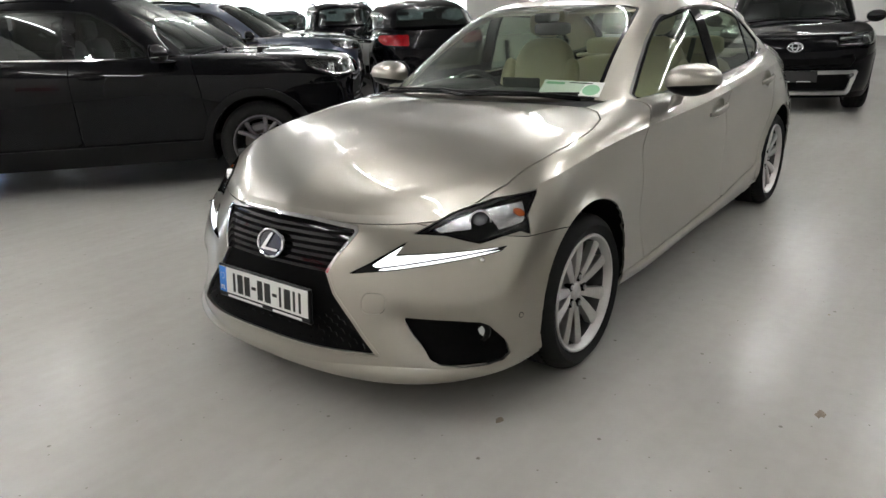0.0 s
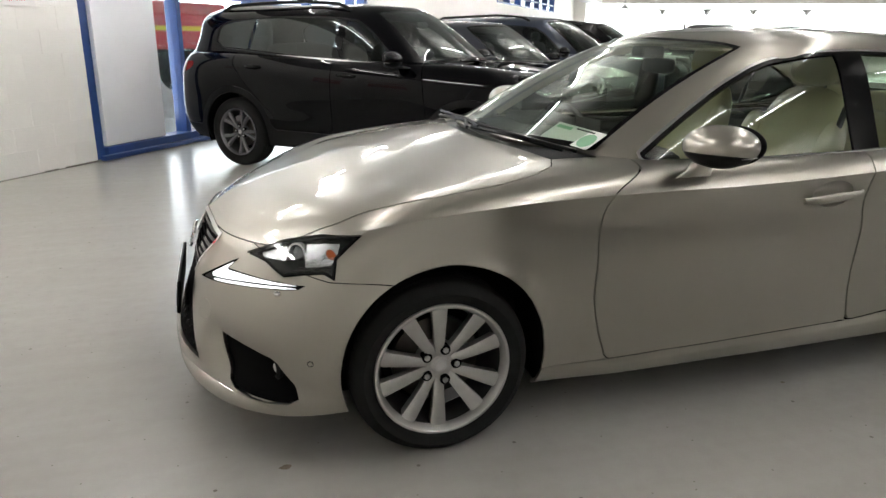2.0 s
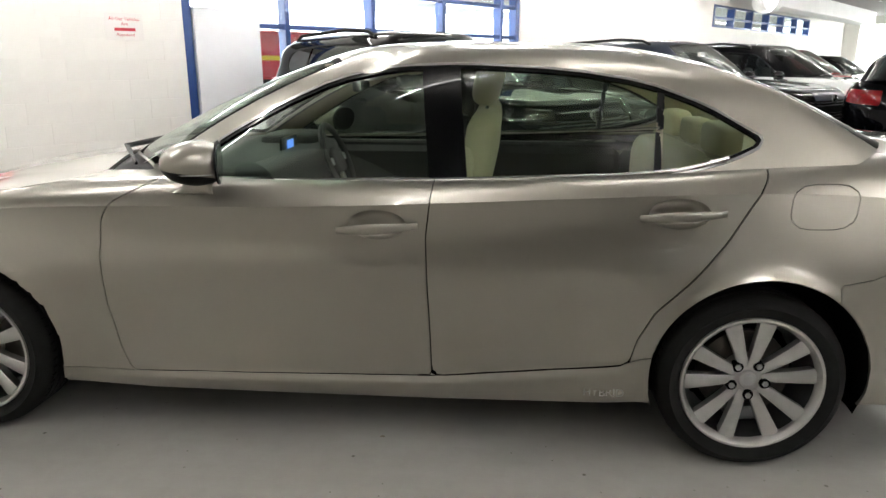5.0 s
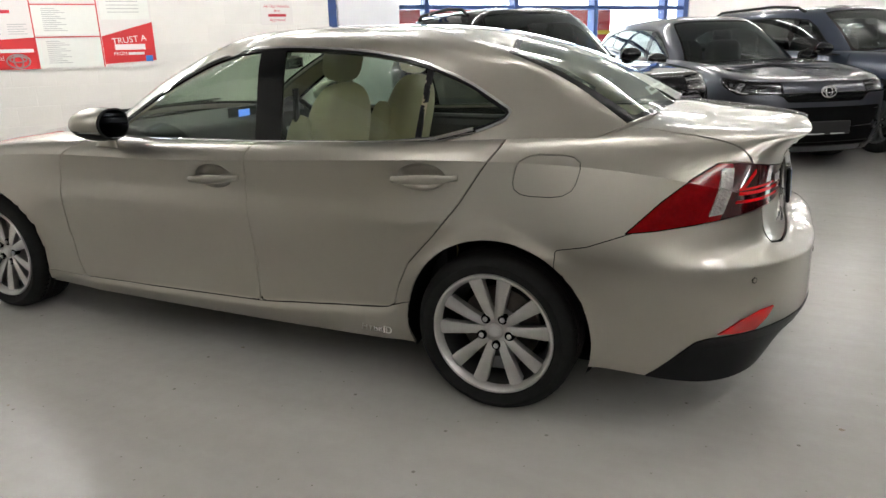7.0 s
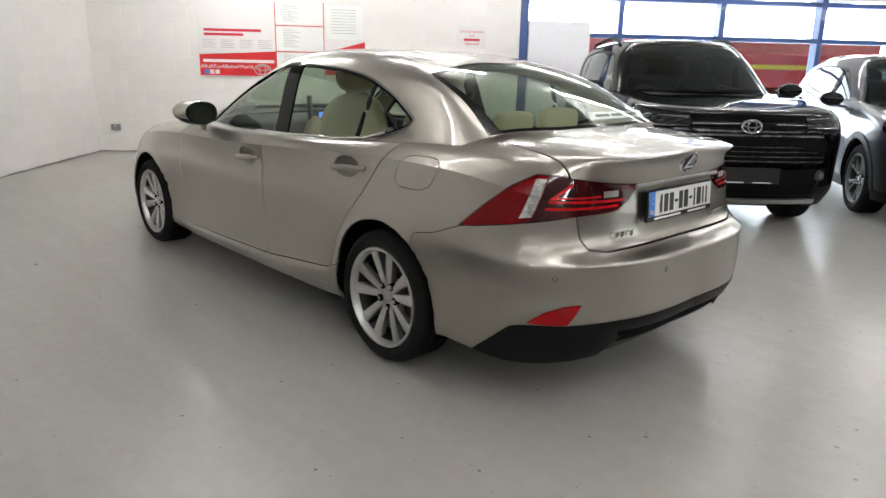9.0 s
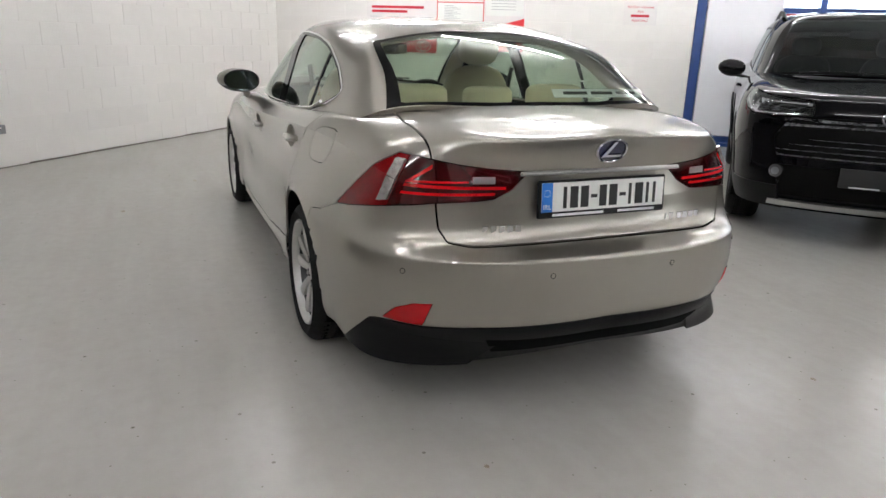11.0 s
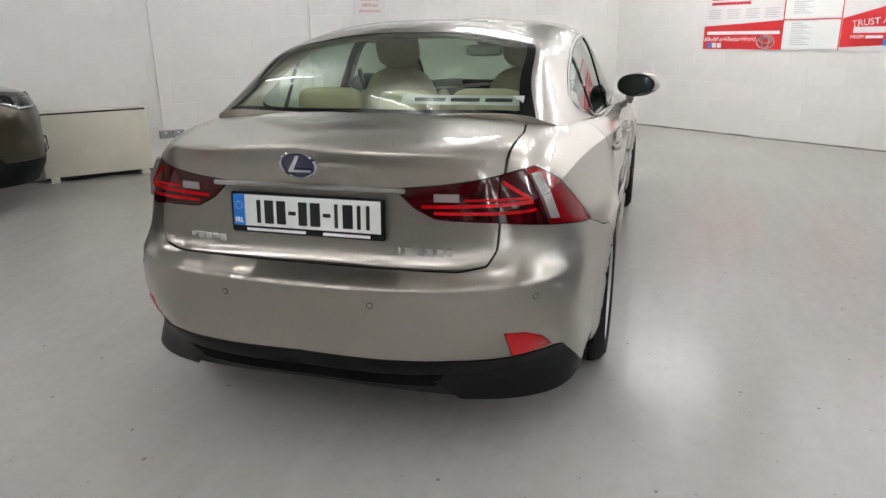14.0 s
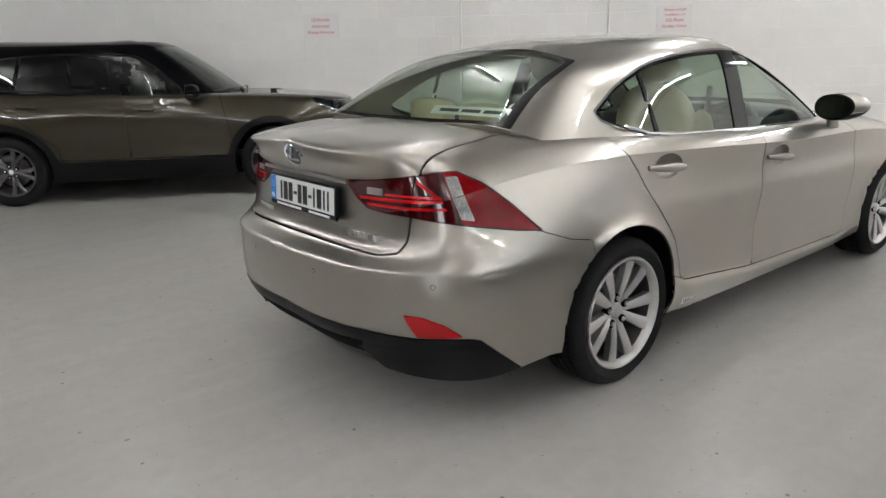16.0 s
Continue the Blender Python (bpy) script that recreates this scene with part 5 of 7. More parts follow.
    rbump = [(-1.62, -0.2), (-1.62, 0.655), (-1.72, 0.672), (-1.85, 0.720), (-2.0, 0.768), (-2.2, 0.80), (-2.6, 0.80), (-2.6, -0.2)]
    sill = [(1.15, -0.2), (1.15, 0.255), (0.789, 0.246), (-0.309, 0.277), (-0.94, 0.345), (-1.02, 0.375), (-1.15, 0.42), (-1.15, -0.2)]

    pc, S = carve(S, hood)
    skin_part("bonnet", pc, M_TITAN, car)
    pc, S = carve(S, cowl, 0.0)
    skin_part("cowl_panel", offset(pc, -0.012), M_TRIM, car)
    pc, S = carve(S, lid, 0.0034)
    boot = skin_part("boot_lid", pc, M_TITAN, car)
    cup_f, cup_r = ell(-0.125, 0.815, 0.098, 0.052), ell(-1.105, 0.872, 0.098, 0.050)
    cups = lambda s: np.minimum(poly_d(s.x, s.z, cup_f), poly_d(s.x, s.z, cup_r))
    cup, S = fine_carve(S, lambda s: np.maximum(cups(s), 0.7 - s.y), 0.0)
    for sg in (1, -1):
        pc = only(S, lambda s: -sg * s.side, lambda s: poly_d(s.x, s.z, doorf_poly) + 0.0022)
        df = skin_part("front_door", pc, M_TITAN, car)
        pull_handle(df, sg, 0.012, -0.262, 0.872, 0.806, M_TITAN, drop=0.022)
        pc = only(S, lambda s: -sg * s.side, lambda s: poly_d(s.x, s.z, doorr_poly) + 0.0022)
        dr = skin_part("rear_door", pc, M_TITAN, car)
        pull_handle(dr, sg, -0.980, -1.250, 0.862, 0.866, M_TITAN, drop=0.022)
    S = only(S, lambda s: -poly_d(s.x, s.z, doorf_poly) + 0.002, lambda s: -poly_d(s.x, s.z, doorr_poly) + 0.0028)
    for sg in (1, -1):
        for ctr in (-0.125, -1.105):
            c = cut(side_of(cup, sg), np.abs(side_of(cup, sg).x - ctr) - 0.2)
            d = np.clip(-cups(c) / 0.047, 0, 1)
            inner = Skin(c.V - c.N * (0.030 * np.sqrt(1 - (1 - d) ** 2))[:, None], c.N, c.P, c.F)
            fn = np.cross(inner.V[inner.F[:, 1]] - inner.V[inner.F[:, 0]], inner.V[inner.F[:, 2]] - inner.V[inner.F[:, 0]])
            nn = np.zeros_like(inner.V)
            for k in range(3):
                np.add.at(nn, inner.F[:, k], fn)
            inner.N = nn / np.maximum(np.linalg.norm(nn, axis=1), 1e-9)[:, None]
            skin_part("handle_recess", inner, M_TITAN, car, flange=0)
    fl, S = fine_carve(S, lambda s: np.maximum(poly_d(s.x, s.z, fuel_poly), 0.5 - s.side), 0.0014)
    skin_part("fuel_flap", fl, M_TITAN, car)
    pc, S = carve(S, lambda s: poly_d(s.x, s.z, fbump), 0.0016)
    cover = smooth_poly([(0.432, 0.402), (0.510, 0.402), (0.512, 0.470), (0.432, 0.472)], 2)
    tow, pc = fine_carve(pc, lambda s: np.maximum(poly_d(s.side, s.z, cover), 1.6 - s.x), 0.0007)
    nose = skin_part("front_bumper", pc, M_TITAN, car)
    skin_part("tow_eye_cover", tow, M_TITAN, nose)
    pc, S = carve(S, lambda s: poly_d(s.x, s.z, rbump), 0.0016)
    tail = skin_part("rear_bumper", pc, M_TITAN, car)
    pc, S = carve(S, lambda s: poly_d(s.x, s.z, sill), 0.0018)
    for sg in (1, -1):
        skin_part("side_sill", side_of(pc, sg), M_TITAN, car)
        skin_part("front_wing", cut(side_of(S, sg), 0.2 - side_of(S, sg).x), M_TITAN, car)
        skin_part("rear_quarter", cut(side_of(S, sg), side_of(S, sg).x + 0.2), M_TITAN, car)
        side = side_of(full, sg)
        # arch liners follow the edge of the skin
        for ax in (AX, -AX):
            bm = bmesh.new()
            a = np.linspace(-0.35, math.pi + 0.35, 36)
            edge = []
            for t in a:
                x, z = ax + R * math.cos(t), 0.318 + R * math.sin(t)
                edge.append(side.y[np.argmin((side.x - x) ** 2 + (side.z - z) ** 2)] - 0.004)
            rows = [[bm.verts.new((ax + (R + r) * math.cos(t), sg * (yy if yy else edge[i]), 0.318 + (R + r) * math.sin(t))) for i, t in enumerate(a)] for r, yy in ((0.0, 0), (0.012, 0.80), (0.012, 0.60))]
            for p, q in zip(rows, rows[1:]):
                for i in range(len(a) - 1):
                    bm.faces.new((p[i], p[i + 1], q[i + 1], q[i]))
            bm.faces.new(rows[-1])
            part("arch_liner", bm, M_GAP, car, smooth=60)
    skin_part("inner_shell", sh, M_GAP, car, flange=0)
    part("underbody", box((-1.95, -0.70, 0.165), (1.90, 0.70, 0.20), 0.01), M_GAP, car)

    # --- front details ---
    # rolled lip along the lower edge of the nose
    edge = SAL[0][:5]
    path = np.array([(x, -y, z) for x, y, z in edge[:0:-1]] + edge)
    tt = knots(path[None], 1)
    curve = spline(tt, path, np.linspace(0, tt[-1], 61))
    bm = bmesh.new()
    rows = []
    for i, p in enumerate(curve):
        q = curve[min(i + 1, 60)] - curve[max(i - 1, 0)]
        out = Vector((q[1], -q[0], 0)).normalized()
        out = out if out.x > 0 else -out
        k = abs(i / 30 - 1)
        w, h = 0.030 * (1 - 0.55 * k ** 3), 0.042 - 0.022 * k ** 2
        c = Vector(p) + Vector((0, 0, h * 0.80)) - out * (0.010 + 0.012 * k ** 4)
        rows.append([bm.verts.new(c + out * w * math.cos(a) + Vector((0, 0, h * math.sin(a)))) for a in np.linspace(0, 2 * math.pi, 16, endpoint=False)])
    for p, q in zip(rows, rows[1:]):
        for i in range(16):
            bm.faces.new((p[i], p[(i + 1) % 16], q[(i + 1) % 16], q[i]))
    bm.faces.new(rows[0]), bm.faces.new(rows[-1])
    bmesh.ops.recalc_face_normals(bm, faces=bm.faces)
    part("front_lip", bm, M_TITAN, nose, smooth=60)
    back = offset(g_in, -0.055)
    skin_part("grille_back", back, M_GAP, nose, "black grille backing", flange=0)
    skin_part("grille_surround", offset(only(g_rim, lambda s: 0.52 - s.z), 0.003), M_CHROME, nose, "chrome grille surround", flange=0.03)
    skin_part("grille_edge", only(g_rim, lambda s: s.z - 0.52), M_TITAN, nose, flange=0.05)
    for k in range(7):
        z = 0.528 + 0.0225 * k
        band = only(g_in, lambda s: s.z - z - 0.0058, lambda s: z - 0.0058 - s.z)
        if len(band.F):
            skin_part("grille_slat", offset(band, -0.012), M_GLOSSBLACK, nose, flange=0.03)
    band = only(g_in, lambda s: np.abs(s.z - 0.43) - 0.055)
    skin_part("grille_bar", offset(band, -0.02), M_TRIM, nose, flange=0.02)
    # honeycomb mesh in the lower opening
    bm = bmesh.new()
    low = only(offset(g_in, -0.020), lambda s: s.z - 0.385)
    hexr = 0.017
    for i in range(-18, 19):
        for j in range(0, 8):
            cy, cz = i * hexr * 1.5, 0.262 + (j + 0.5 * (i % 2)) * hexr * 1.732
            d = poly_d(np.array([cy]), np.array([cz]), grille_poly)[0]
            if d > 0.0 or cz > 0.385:
                continue
            k = np.argmin((low.side - cy) ** 2 + (low.z - cz) ** 2)
            x = low.V[k, 0]
            for e in range(3):
                a0, a1 = math.pi / 3 * e, math.pi / 3 * (e + 1)
                add_tube(bm, [(x, cy + hexr * math.cos(a0), cz + hexr * math.sin(a0)), (x, cy + hexr * math.cos(a1), cz + hexr * math.sin(a1))], 0.0024, 4)
    tagged(part("grille_mesh", bm, M_GLOSSBLACK, nose, "black honeycomb mesh", smooth=None), kind="stuff")
    oval_badge(nose, pose(2.192, 0, 0.585, 90 - 17, 0, 90), 0.075, 0.055)
    number_plate(car, pose(2.250, 0, 0.412, 90 - 6, 0, 90))
    for sg in (1, -1):
        L = side_of(lamp, sg)
        hl = skin_part("headlamp", L, M_LENS, car, "clear headlamp lens", flange=0)
        skin_part("lamp_bowl", offset(L, -0.022), M_BOWL, hl, "dark lamp housing", flange=-0.022)
        edge = only(L, lambda s: -headlamp(s) - 0.007)
        skin_part("lamp_rim", offset(edge, 0.001), M_GLOSSBLACK, hl, flange=0.02)
        for outline in ([(1.962, 0.668), (1.89, 0.701), (1.862, 0.711), (1.884, 0.690), (1.895, 0.668), (1.957, 0.659)], [(1.836, 0.720), (1.77, 0.735), (1.733, 0.741), (1.752, 0.700), (1.768, 0.680), (1.842, 0.664)]):
            bright = only(L, lambda s: poly_d(s.x, s.z, outline))
            skin_part("reflector", offset(bright, -0.006), M_REFLECT, hl, "bright reflector", flange=0.012)
        k = np.argmin((L.x - 1.863) ** 2 + (L.z - 0.692) ** 2)
        c, n = Vector(L.V[k]), Vector(L.N[k])
        q = Vector((0.75, sg * 0.62, 0.1)).to_track_quat('Z', 'Y').to_matrix().to_4x4()
        bm = bmesh.new()
        add_lathe(bm, [(0.0, 0.006), (0.014, 0.004), (0.025, -0.004), (0.031, -0.012)], 28, Matrix.Translation(c - n * 0.009) @ q)
        part("projector", bm, M_PROJECTOR, hl, "projector lens")
        bm = bmesh.new()
        add_lathe(bm, [(0.030, -0.02), (0.033, 0.001), (0.039, 0.001), (0.040, -0.03)], 28, Matrix.Translation(c - n * 0.009) @ q)
        part("projector_ring", bm, M_CHROME, hl)
        am = only(L, lambda s: np.hypot((s.x - 1.763), (s.z - 0.709)) - 0.013)
        skin_part("indicator_bulb", offset(am, -0.003), M_AMBER, hl, "amber bulb", flange=0.01)
        D = side_of(day, sg)
        dl = skin_part("daytime_light", offset(D, -0.004), M_GLOSSBLACK, car, "lit white daytime light in a black housing", flange=-0.006)
        for outline in (drl_main, drl_low):
            skin_part("light_strip", offset(only(D, lambda s: poly_d(s.y, s.z, outline)), -0.001), M_DRL, dl, "lit white strip", flange=0.003)
        Fg = side_of(fg, sg)
        fp = skin_part("fog_recess", offset(Fg, -0.05), M_TRIM, car, "black fog lamp recess", flange=-0.05)
        k = np.argmin((Fg.y - 0.768) ** 2 + (Fg.z - 0.325) ** 2)
        bm = bmesh.new()
        fm = Matrix.Translation(Vector(Fg.V[k]) - Vector(Fg.N[k]) * 0.022) @ Vector((0.9, sg * 0.35, 0)).to_track_quat('Z', 'Y').to_matrix().to_4x4()
        add_lathe(bm, [(0.0, 0.006), (0.015, 0.004), (0.027, 0.0), (0.029, -0.03)], 24, fm)
        part("fog_lamp", bm, M_CLEARWHITE, fp, "clear fog lamp")
        bm = bmesh.new()
        add_lathe(bm, [(0.029, -0.02), (0.031, 0.006), (0.046, 0.0), (0.05, -0.03)], 24, fm)
        part("fog_ring", bm, M_TRIM, fp)

    # parking sensors and washer caps: small discs on the skin
    def disc(parent, x, z, sg, r=0.010, front=True, name="parking_sensor", mat=M_TITAN, yz=None):
        h = cut(full, -sg * full.side)
        if yz:
            k = np.argmin((h.y - yz[0]) ** 2 + (h.z - yz[1]) ** 2 + np.where((h.x > 0) == front, 0, 9))
        else:
            k = np.argmin((h.x - x) ** 2 + (h.z - z) ** 2)
        m = Matrix.Translation(h.V[k]) @ Vector(h.N[k]).to_track_quat('Z', 'Y').to_matrix().to_4x4()
        bm = bmesh.new()
        add_lathe(bm, [(0.0, 0.0022), (r * 0.74, 0.0022), (r * 0.78, -0.003)], 20, m)
        part(name, bm, mat, parent)
        bm = bmesh.new()
        add_lathe(bm, [(r * 0.78, 0.0008), (r, 0.0012), (r * 1.02, -0.003)], 20, m)
        part("sensor_ring", bm, M_TRIM, parent)
    for sg in (1, -1):
        disc(nose, 1.845, 0.375, sg)
        part("washer_jet", blob((1.928, sg * 0.768, 0.578), (0.012, 0.009, 0.009), 14, 10, 1.0), M_CHROME, nose, "chrome headlamp washer jet")
        disc(tail, 0, 0, sg, yz=(0.72, 0.566), front=False)
        disc(tail, 0, 0, sg, yz=(0.252, 0.563), front=False)

    # --- tail details ---
    for sg in (1, -1):
        Lm = side_of(rlamp, sg)
        outer = cut(Lm, 0.602 - Lm.y)
        inner = cut(Lm, Lm.y - 0.598)
        ang = lambda s: angle_rear(s) - (0.92 - s.z) * 32
        rl = skin_part("rear_lamp", only(outer, lambda s: 41.0 - ang(s)), M_REDLENS, car, "red rear lamp with a clear strip", flange=0.02)
        dark = lambda s: ang(s) - 41.0
        skin_part("rear_lamp_dark_lens", only(outer, dark), M_DARKRED, rl, flange=0.02)
        skin_part("reversing_lens", offset(only(outer, lambda s: -ang(s) + 41.2, lambda s: ang(s) - 44.4, lambda s: rear_lamp(s) + 0.019), 0.011), M_CLEAR, rl, "clear reversing lens", flange=0.014)
        il = skin_part("boot_lamp", inner, M_DARKRED, boot, "dark red lamp on the boot lid", flange=0.02)
        for z0, z1, a0, a1, w in ((0.845, 0.850, 14, 40, 0.0050), (0.826, 0.824, 17, 40, 0.0045), (0.868, 0.862, 24, 40, 0.0035)):
            b = only(Lm, lambda s: s.z - z0 - (z1 - z0) * (angle_rear(s) - 14) / 26 - w, lambda s: z0 + (z1 - z0) * (angle_rear(s) - 14) / 26 - w - s.z, lambda s: a0 - angle_rear(s), lambda s: ang(s) - a1 + 1.5)
            skin_part("light_bar", offset(b, 0.002), M_REDBRIGHT, rl, flange=0.004)
        b = only(Lm, lambda s: (angle_rear(s) - 34.5) * 0.0085 - (0.906 - s.z) - 0.006, lambda s: (0.906 - s.z) - (angle_rear(s) - 34.5) * 0.0085 - 0.006, lambda s: 33.6 - angle_rear(s), lambda s: ang(s) - 39.5, lambda s: 0.862 - s.z)
        skin_part("light_bar", offset(b, 0.002), M_REDBRIGHT, rl, flange=0.004)
        b = only(Lm, lambda s: np.abs(s.z - 0.872) - 0.012, lambda s: 17 - angle_rear(s), lambda s: angle_rear(s) - 23)
        skin_part("reversing_lens", offset(b, 0.002), M_GREYPLASTIC, il, "smoked clear lens", flange=0.004)
        Rf = side_of(refl, sg)
        skin_part("rear_reflector", offset(Rf, 0.003), M_REDBRIGHT, car, "red bumper reflector", flange=0.012)
    df = skin_part("rear_diffuser", offset(dif, 0.004), M_TRIM, car, "black plastic rear valance", flange=0.05)
    slot = only(dif, lambda s: s.y - 0.40 + (s.z - 0.24) * -0.6, lambda s: 0.275 - s.z, lambda s: s.z - 0.335)
    skin_part("valance_slot", offset(slot, 0.006), M_GAP, df, flange=0.003)
    for sg in (1, -1):
        # raised lip that ends in a slanted edge beside the slot
        wing = only(side_of(dif, sg), lambda s: 0.395 + (0.330 - s.z) * 0.9 - s.y, lambda s: s.z - 0.322)
        d = np.clip((0.322 - wing.z) / 0.08, 0, 1) * np.clip((-2.0 - wing.x) / 0.25, 0, 1)
        wing = renormal(Skin(wing.V + wing.N * (0.005 + 0.010 * d ** 1.5)[:, None] + np.array([0, 0, -1.0]) * (0.002 * d ** 2)[:, None], wing.N, wing.P, wing.F))
        skin_part("valance_lip", wing, M_TRIM, df, flange=0.03)
    number_plate(car, pose(-2.322, 0, 0.806, 90 - 4, 0, -90))
    oval_badge(boot, pose(-2.350, 0, 0.972, 90 + 18, 0, -90), 0.064, 0.047)
    part("plate_trim", box((-2.325, -0.33, 0.888), (-2.31, 0.33, 0.902), 0.004), M_SATIN, boot, "bright strip over the plate")
    # chrome lettering as plain bars
    for y0, w in ((0.455, 0.022), (0.425, 0.022), (0.395, 0.022), (0.365, 0.022), (0.335, 0.022), (-0.30, 0.008), (-0.32, 0.02), (-0.36, 0.022), (-0.39, 0.022), (-0.42, 0.022), (-0.45, 0.02)):
        h = full
        k = np.argmin((h.side - y0) ** 2 + (h.z - 0.705) ** 2 + np.where(h.x < 0, 0, 9))
        x = h.V[k, 0]
        part("lettering_bar", box((x - 0.004, y0 - w, 0.692), (x + 0.004, y0, 0.718), 0.0015), M_CHROME, boot)
    text_part("lettering", "HYBRID", 0.040, M_CHROME, car, pose(-0.900, 0.893, 0.248, 86, 0, 180), extrude=0.003)
    text_part("lettering", "HYBRID", 0.040, M_CHROME, car, pose(-0.900, -0.893, 0.248, 86, 0, 0), extrude=0.003)

    # --- cabin: glass, posts and roof ---
    dlo = smooth_poly([(0.655, 0.932), (0.20, 0.944), (-0.30, 0.956), (-0.90, 0.978), (-1.12, 1.000), (-1.28, 1.042), (-1.385, 1.088), (-1.33, 1.118), (-1.20, 1.190), (-1.00, 1.262), (-0.75, 1.300), (-0.40, 1.318), (-0.15, 1.308), (0.05, 1.268), (0.25, 1.180), (0.45, 1.065)], 1)
    side_z = lambda s: np.maximum(np.maximum(2.55 - s.u, s.u - 8.4), (s.v - 2.05)) * 0.1
    glass = lambda s: np.maximum(poly_d(s.x, s.z, dlo), side_z(s))
    gl, G = carve(G, glass, 0.0)
    trim, G = carve(G, lambda s: np.maximum(poly_d(s.x, s.z, dlo) - 0.019, side_z(s)), 0.0005)
    screen = lambda s: np.maximum(s.u - 1.93, np.maximum(0.03 - s.v, s.v - 1.985)) * 0.1
    ws, G = carve(G, screen, 0.0002)
    rear = lambda s: np.maximum(9.02 - s.u, np.maximum(0.02 - s.v, s.v - 1.985)) * 0.1
    rw, G = carve(G, rear, 0.0002)
    roof = skin_part("roof", G, M_TITAN, car, "metallic roof with posts", flange=0.02)
    inner = offset(only(G, lambda s: 0.25 - s.v), -0.030)
    skin_part("headlining", Skin(inner.V, -inner.N, inner.P, inner.F[:, ::-1]), M_HEADLINE, car, "beige headlining", flange=0)
    for sg in (1, -1):
        g = side_of(gl, sg)
        bp0 = lambda s: s.x + 0.345 - (s.z - 0.95) * 0.10
        pil = only(g, lambda s: bp0(s) - 0.055, lambda s: -bp0(s) - 0.075)
        skin_part("door_post", offset(pil, 0.001), M_GLOSSBLACK, car, "gloss black door post", flange=0.01)
        fr = only(g, lambda s: -bp0(s) + 0.055)
        w = skin_part("front_side_window", offset(fr, -0.004), M_GLASS, car, flange=0)
        w.visible_shadow = False
        rr = only(g, lambda s: bp0(s) + 0.075)
        div = lambda s: s.x + 1.045 + (s.z - 0.98) * 0.05
        w = skin_part("rear_side_window", offset(only(rr, lambda s: -div(s) + 0.012), -0.004), M_GLASS, car, flange=0)
        w.visible_shadow = False
        w = skin_part("quarter_window", offset(only(rr, lambda s: div(s) + 0.012), -0.004), M_GLASS, car, flange=0)
        w.visible_shadow = False
        skin_part("window_divider", only(rr, lambda s: np.abs(div(s)) - 0.012), M_TRIM, car, flange=0.01)
        tr = side_of(trim, sg)
        skin_part("window_trim", offset(only(tr, lambda s: poly_d(s.x, s.z, dlo) - 0.0105), 0.001), M_GLOSSBLACK, car, "black window seal", flange=0.012)
        skin_part("window_moulding", offset(only(tr, lambda s: -poly_d(s.x, s.z, dlo) + 0.0105), 0.004), M_CHROME, car, "bright window moulding", flange=0.012)
        belt = []
        for x in np.linspace(0.64, -1.27, 26):
            z = np.interp(-x, [-0.655, -0.20, 0.30, 0.90, 1.12, 1.28], [0.932, 0.944, 0.956, 0.978, 1.000, 1.042])
            y0 = np.interp(-x, [-0.66, -0.20, 0.30, 0.95, 1.36], [0.740, 0.785, 0.793, 0.786, 0.778])
            z0 = np.interp(-x, [-0.66, -0.20, 0.30, 0.95, 1.36], [0.915, 0.930, 0.940, 0.962, 0.985])
            belt.append((x, sg * (y0 - max(0.0, z - z0) * 0.27 + 0.005), z + 0.001))
        bm = bmesh.new()
        add_tube(bm, belt, 0.0065, 8)
        part("belt_moulding", bm, M_CHROME, car, "bright strip under the side windows")
        part("door_card", box((-1.15, sg * 0.66 - 0.03, 0.32), (0.62, sg * 0.66 + 0.03, 0.90), 0.03), M_DASH, car, "dark door lining")
        part("door_top", box((-1.25, sg * 0.70 - 0.04, 0.885), (0.66, sg * 0.70 + 0.035, 0.925), 0.012), M_DASH, car)
    frit = only(ws, lambda s: -screen(s) - 0.0075)
    skin_part("screen_border", frit, M_GLOSSBLACK, car, "black glass border", flange=0)
    w = skin_part("windscreen", offset(only(ws, lambda s: screen(s) + 0.0072), -0.001), M_GLASS, car, flange=0)
    w.visible_shadow = False
    clear = lambda s: np.maximum(9.20 - s.u, np.maximum(0.10 - s.v, s.v - 1.90)) * 0.1
    frit = only(rw, lambda s: -clear(s))
    skin_part("screen_border", frit, M_GLOSSBLACK, car, "black glass border", flange=0)
    w = skin_part("rear_window", offset(only(rw, lambda s: clear(s) - 0.0003), -0.001), M_GLASS, car, flange=0)
    w.visible_shadow = False
    for sg in (1, -1):
        door_mirror(car, sg, (0.505, 0.868, 0.905), (0.458, 0.930, 1.018), (0.108, 0.126, 0.074), M_TITAN, tilt=18)

    # --- interior, right-hand drive ---
    for y in (0.36, -0.36):
        seat(car, pose(-0.12, y, 0.42), "front_seat")
    bench = empty("rear_seat")
    bench.parent = car
    part("cushion", blob((-0.95, 0, 0.52), (0.28, 0.62, 0.10), 24, 12, 0.4), M_LEATHER, bench, smooth=60)
    part("backrest", blob((-1.27, 0, 0.74), (0.10, 0.60, 0.27), 24, 12, 0.4, pose(0, 0, 0, 0, 0, 0)), M_LEATHER, bench, smooth=60)
    for y, w in ((0.36, 0.15), (-0.36, 0.15), (0.0, 0.12)):
        part("headrest", blob((-1.36, y, 1.06), (0.05, w, 0.055 if w < 0.15 else 0.065), 18, 12, 0.5), M_LEATHER, bench, smooth=60)
    part("parcel_shelf", box((-1.84, -0.58, 0.985), (-1.30, 0.58, 1.01), 0.01), M_HEADLINE, car, "beige parcel shelf")
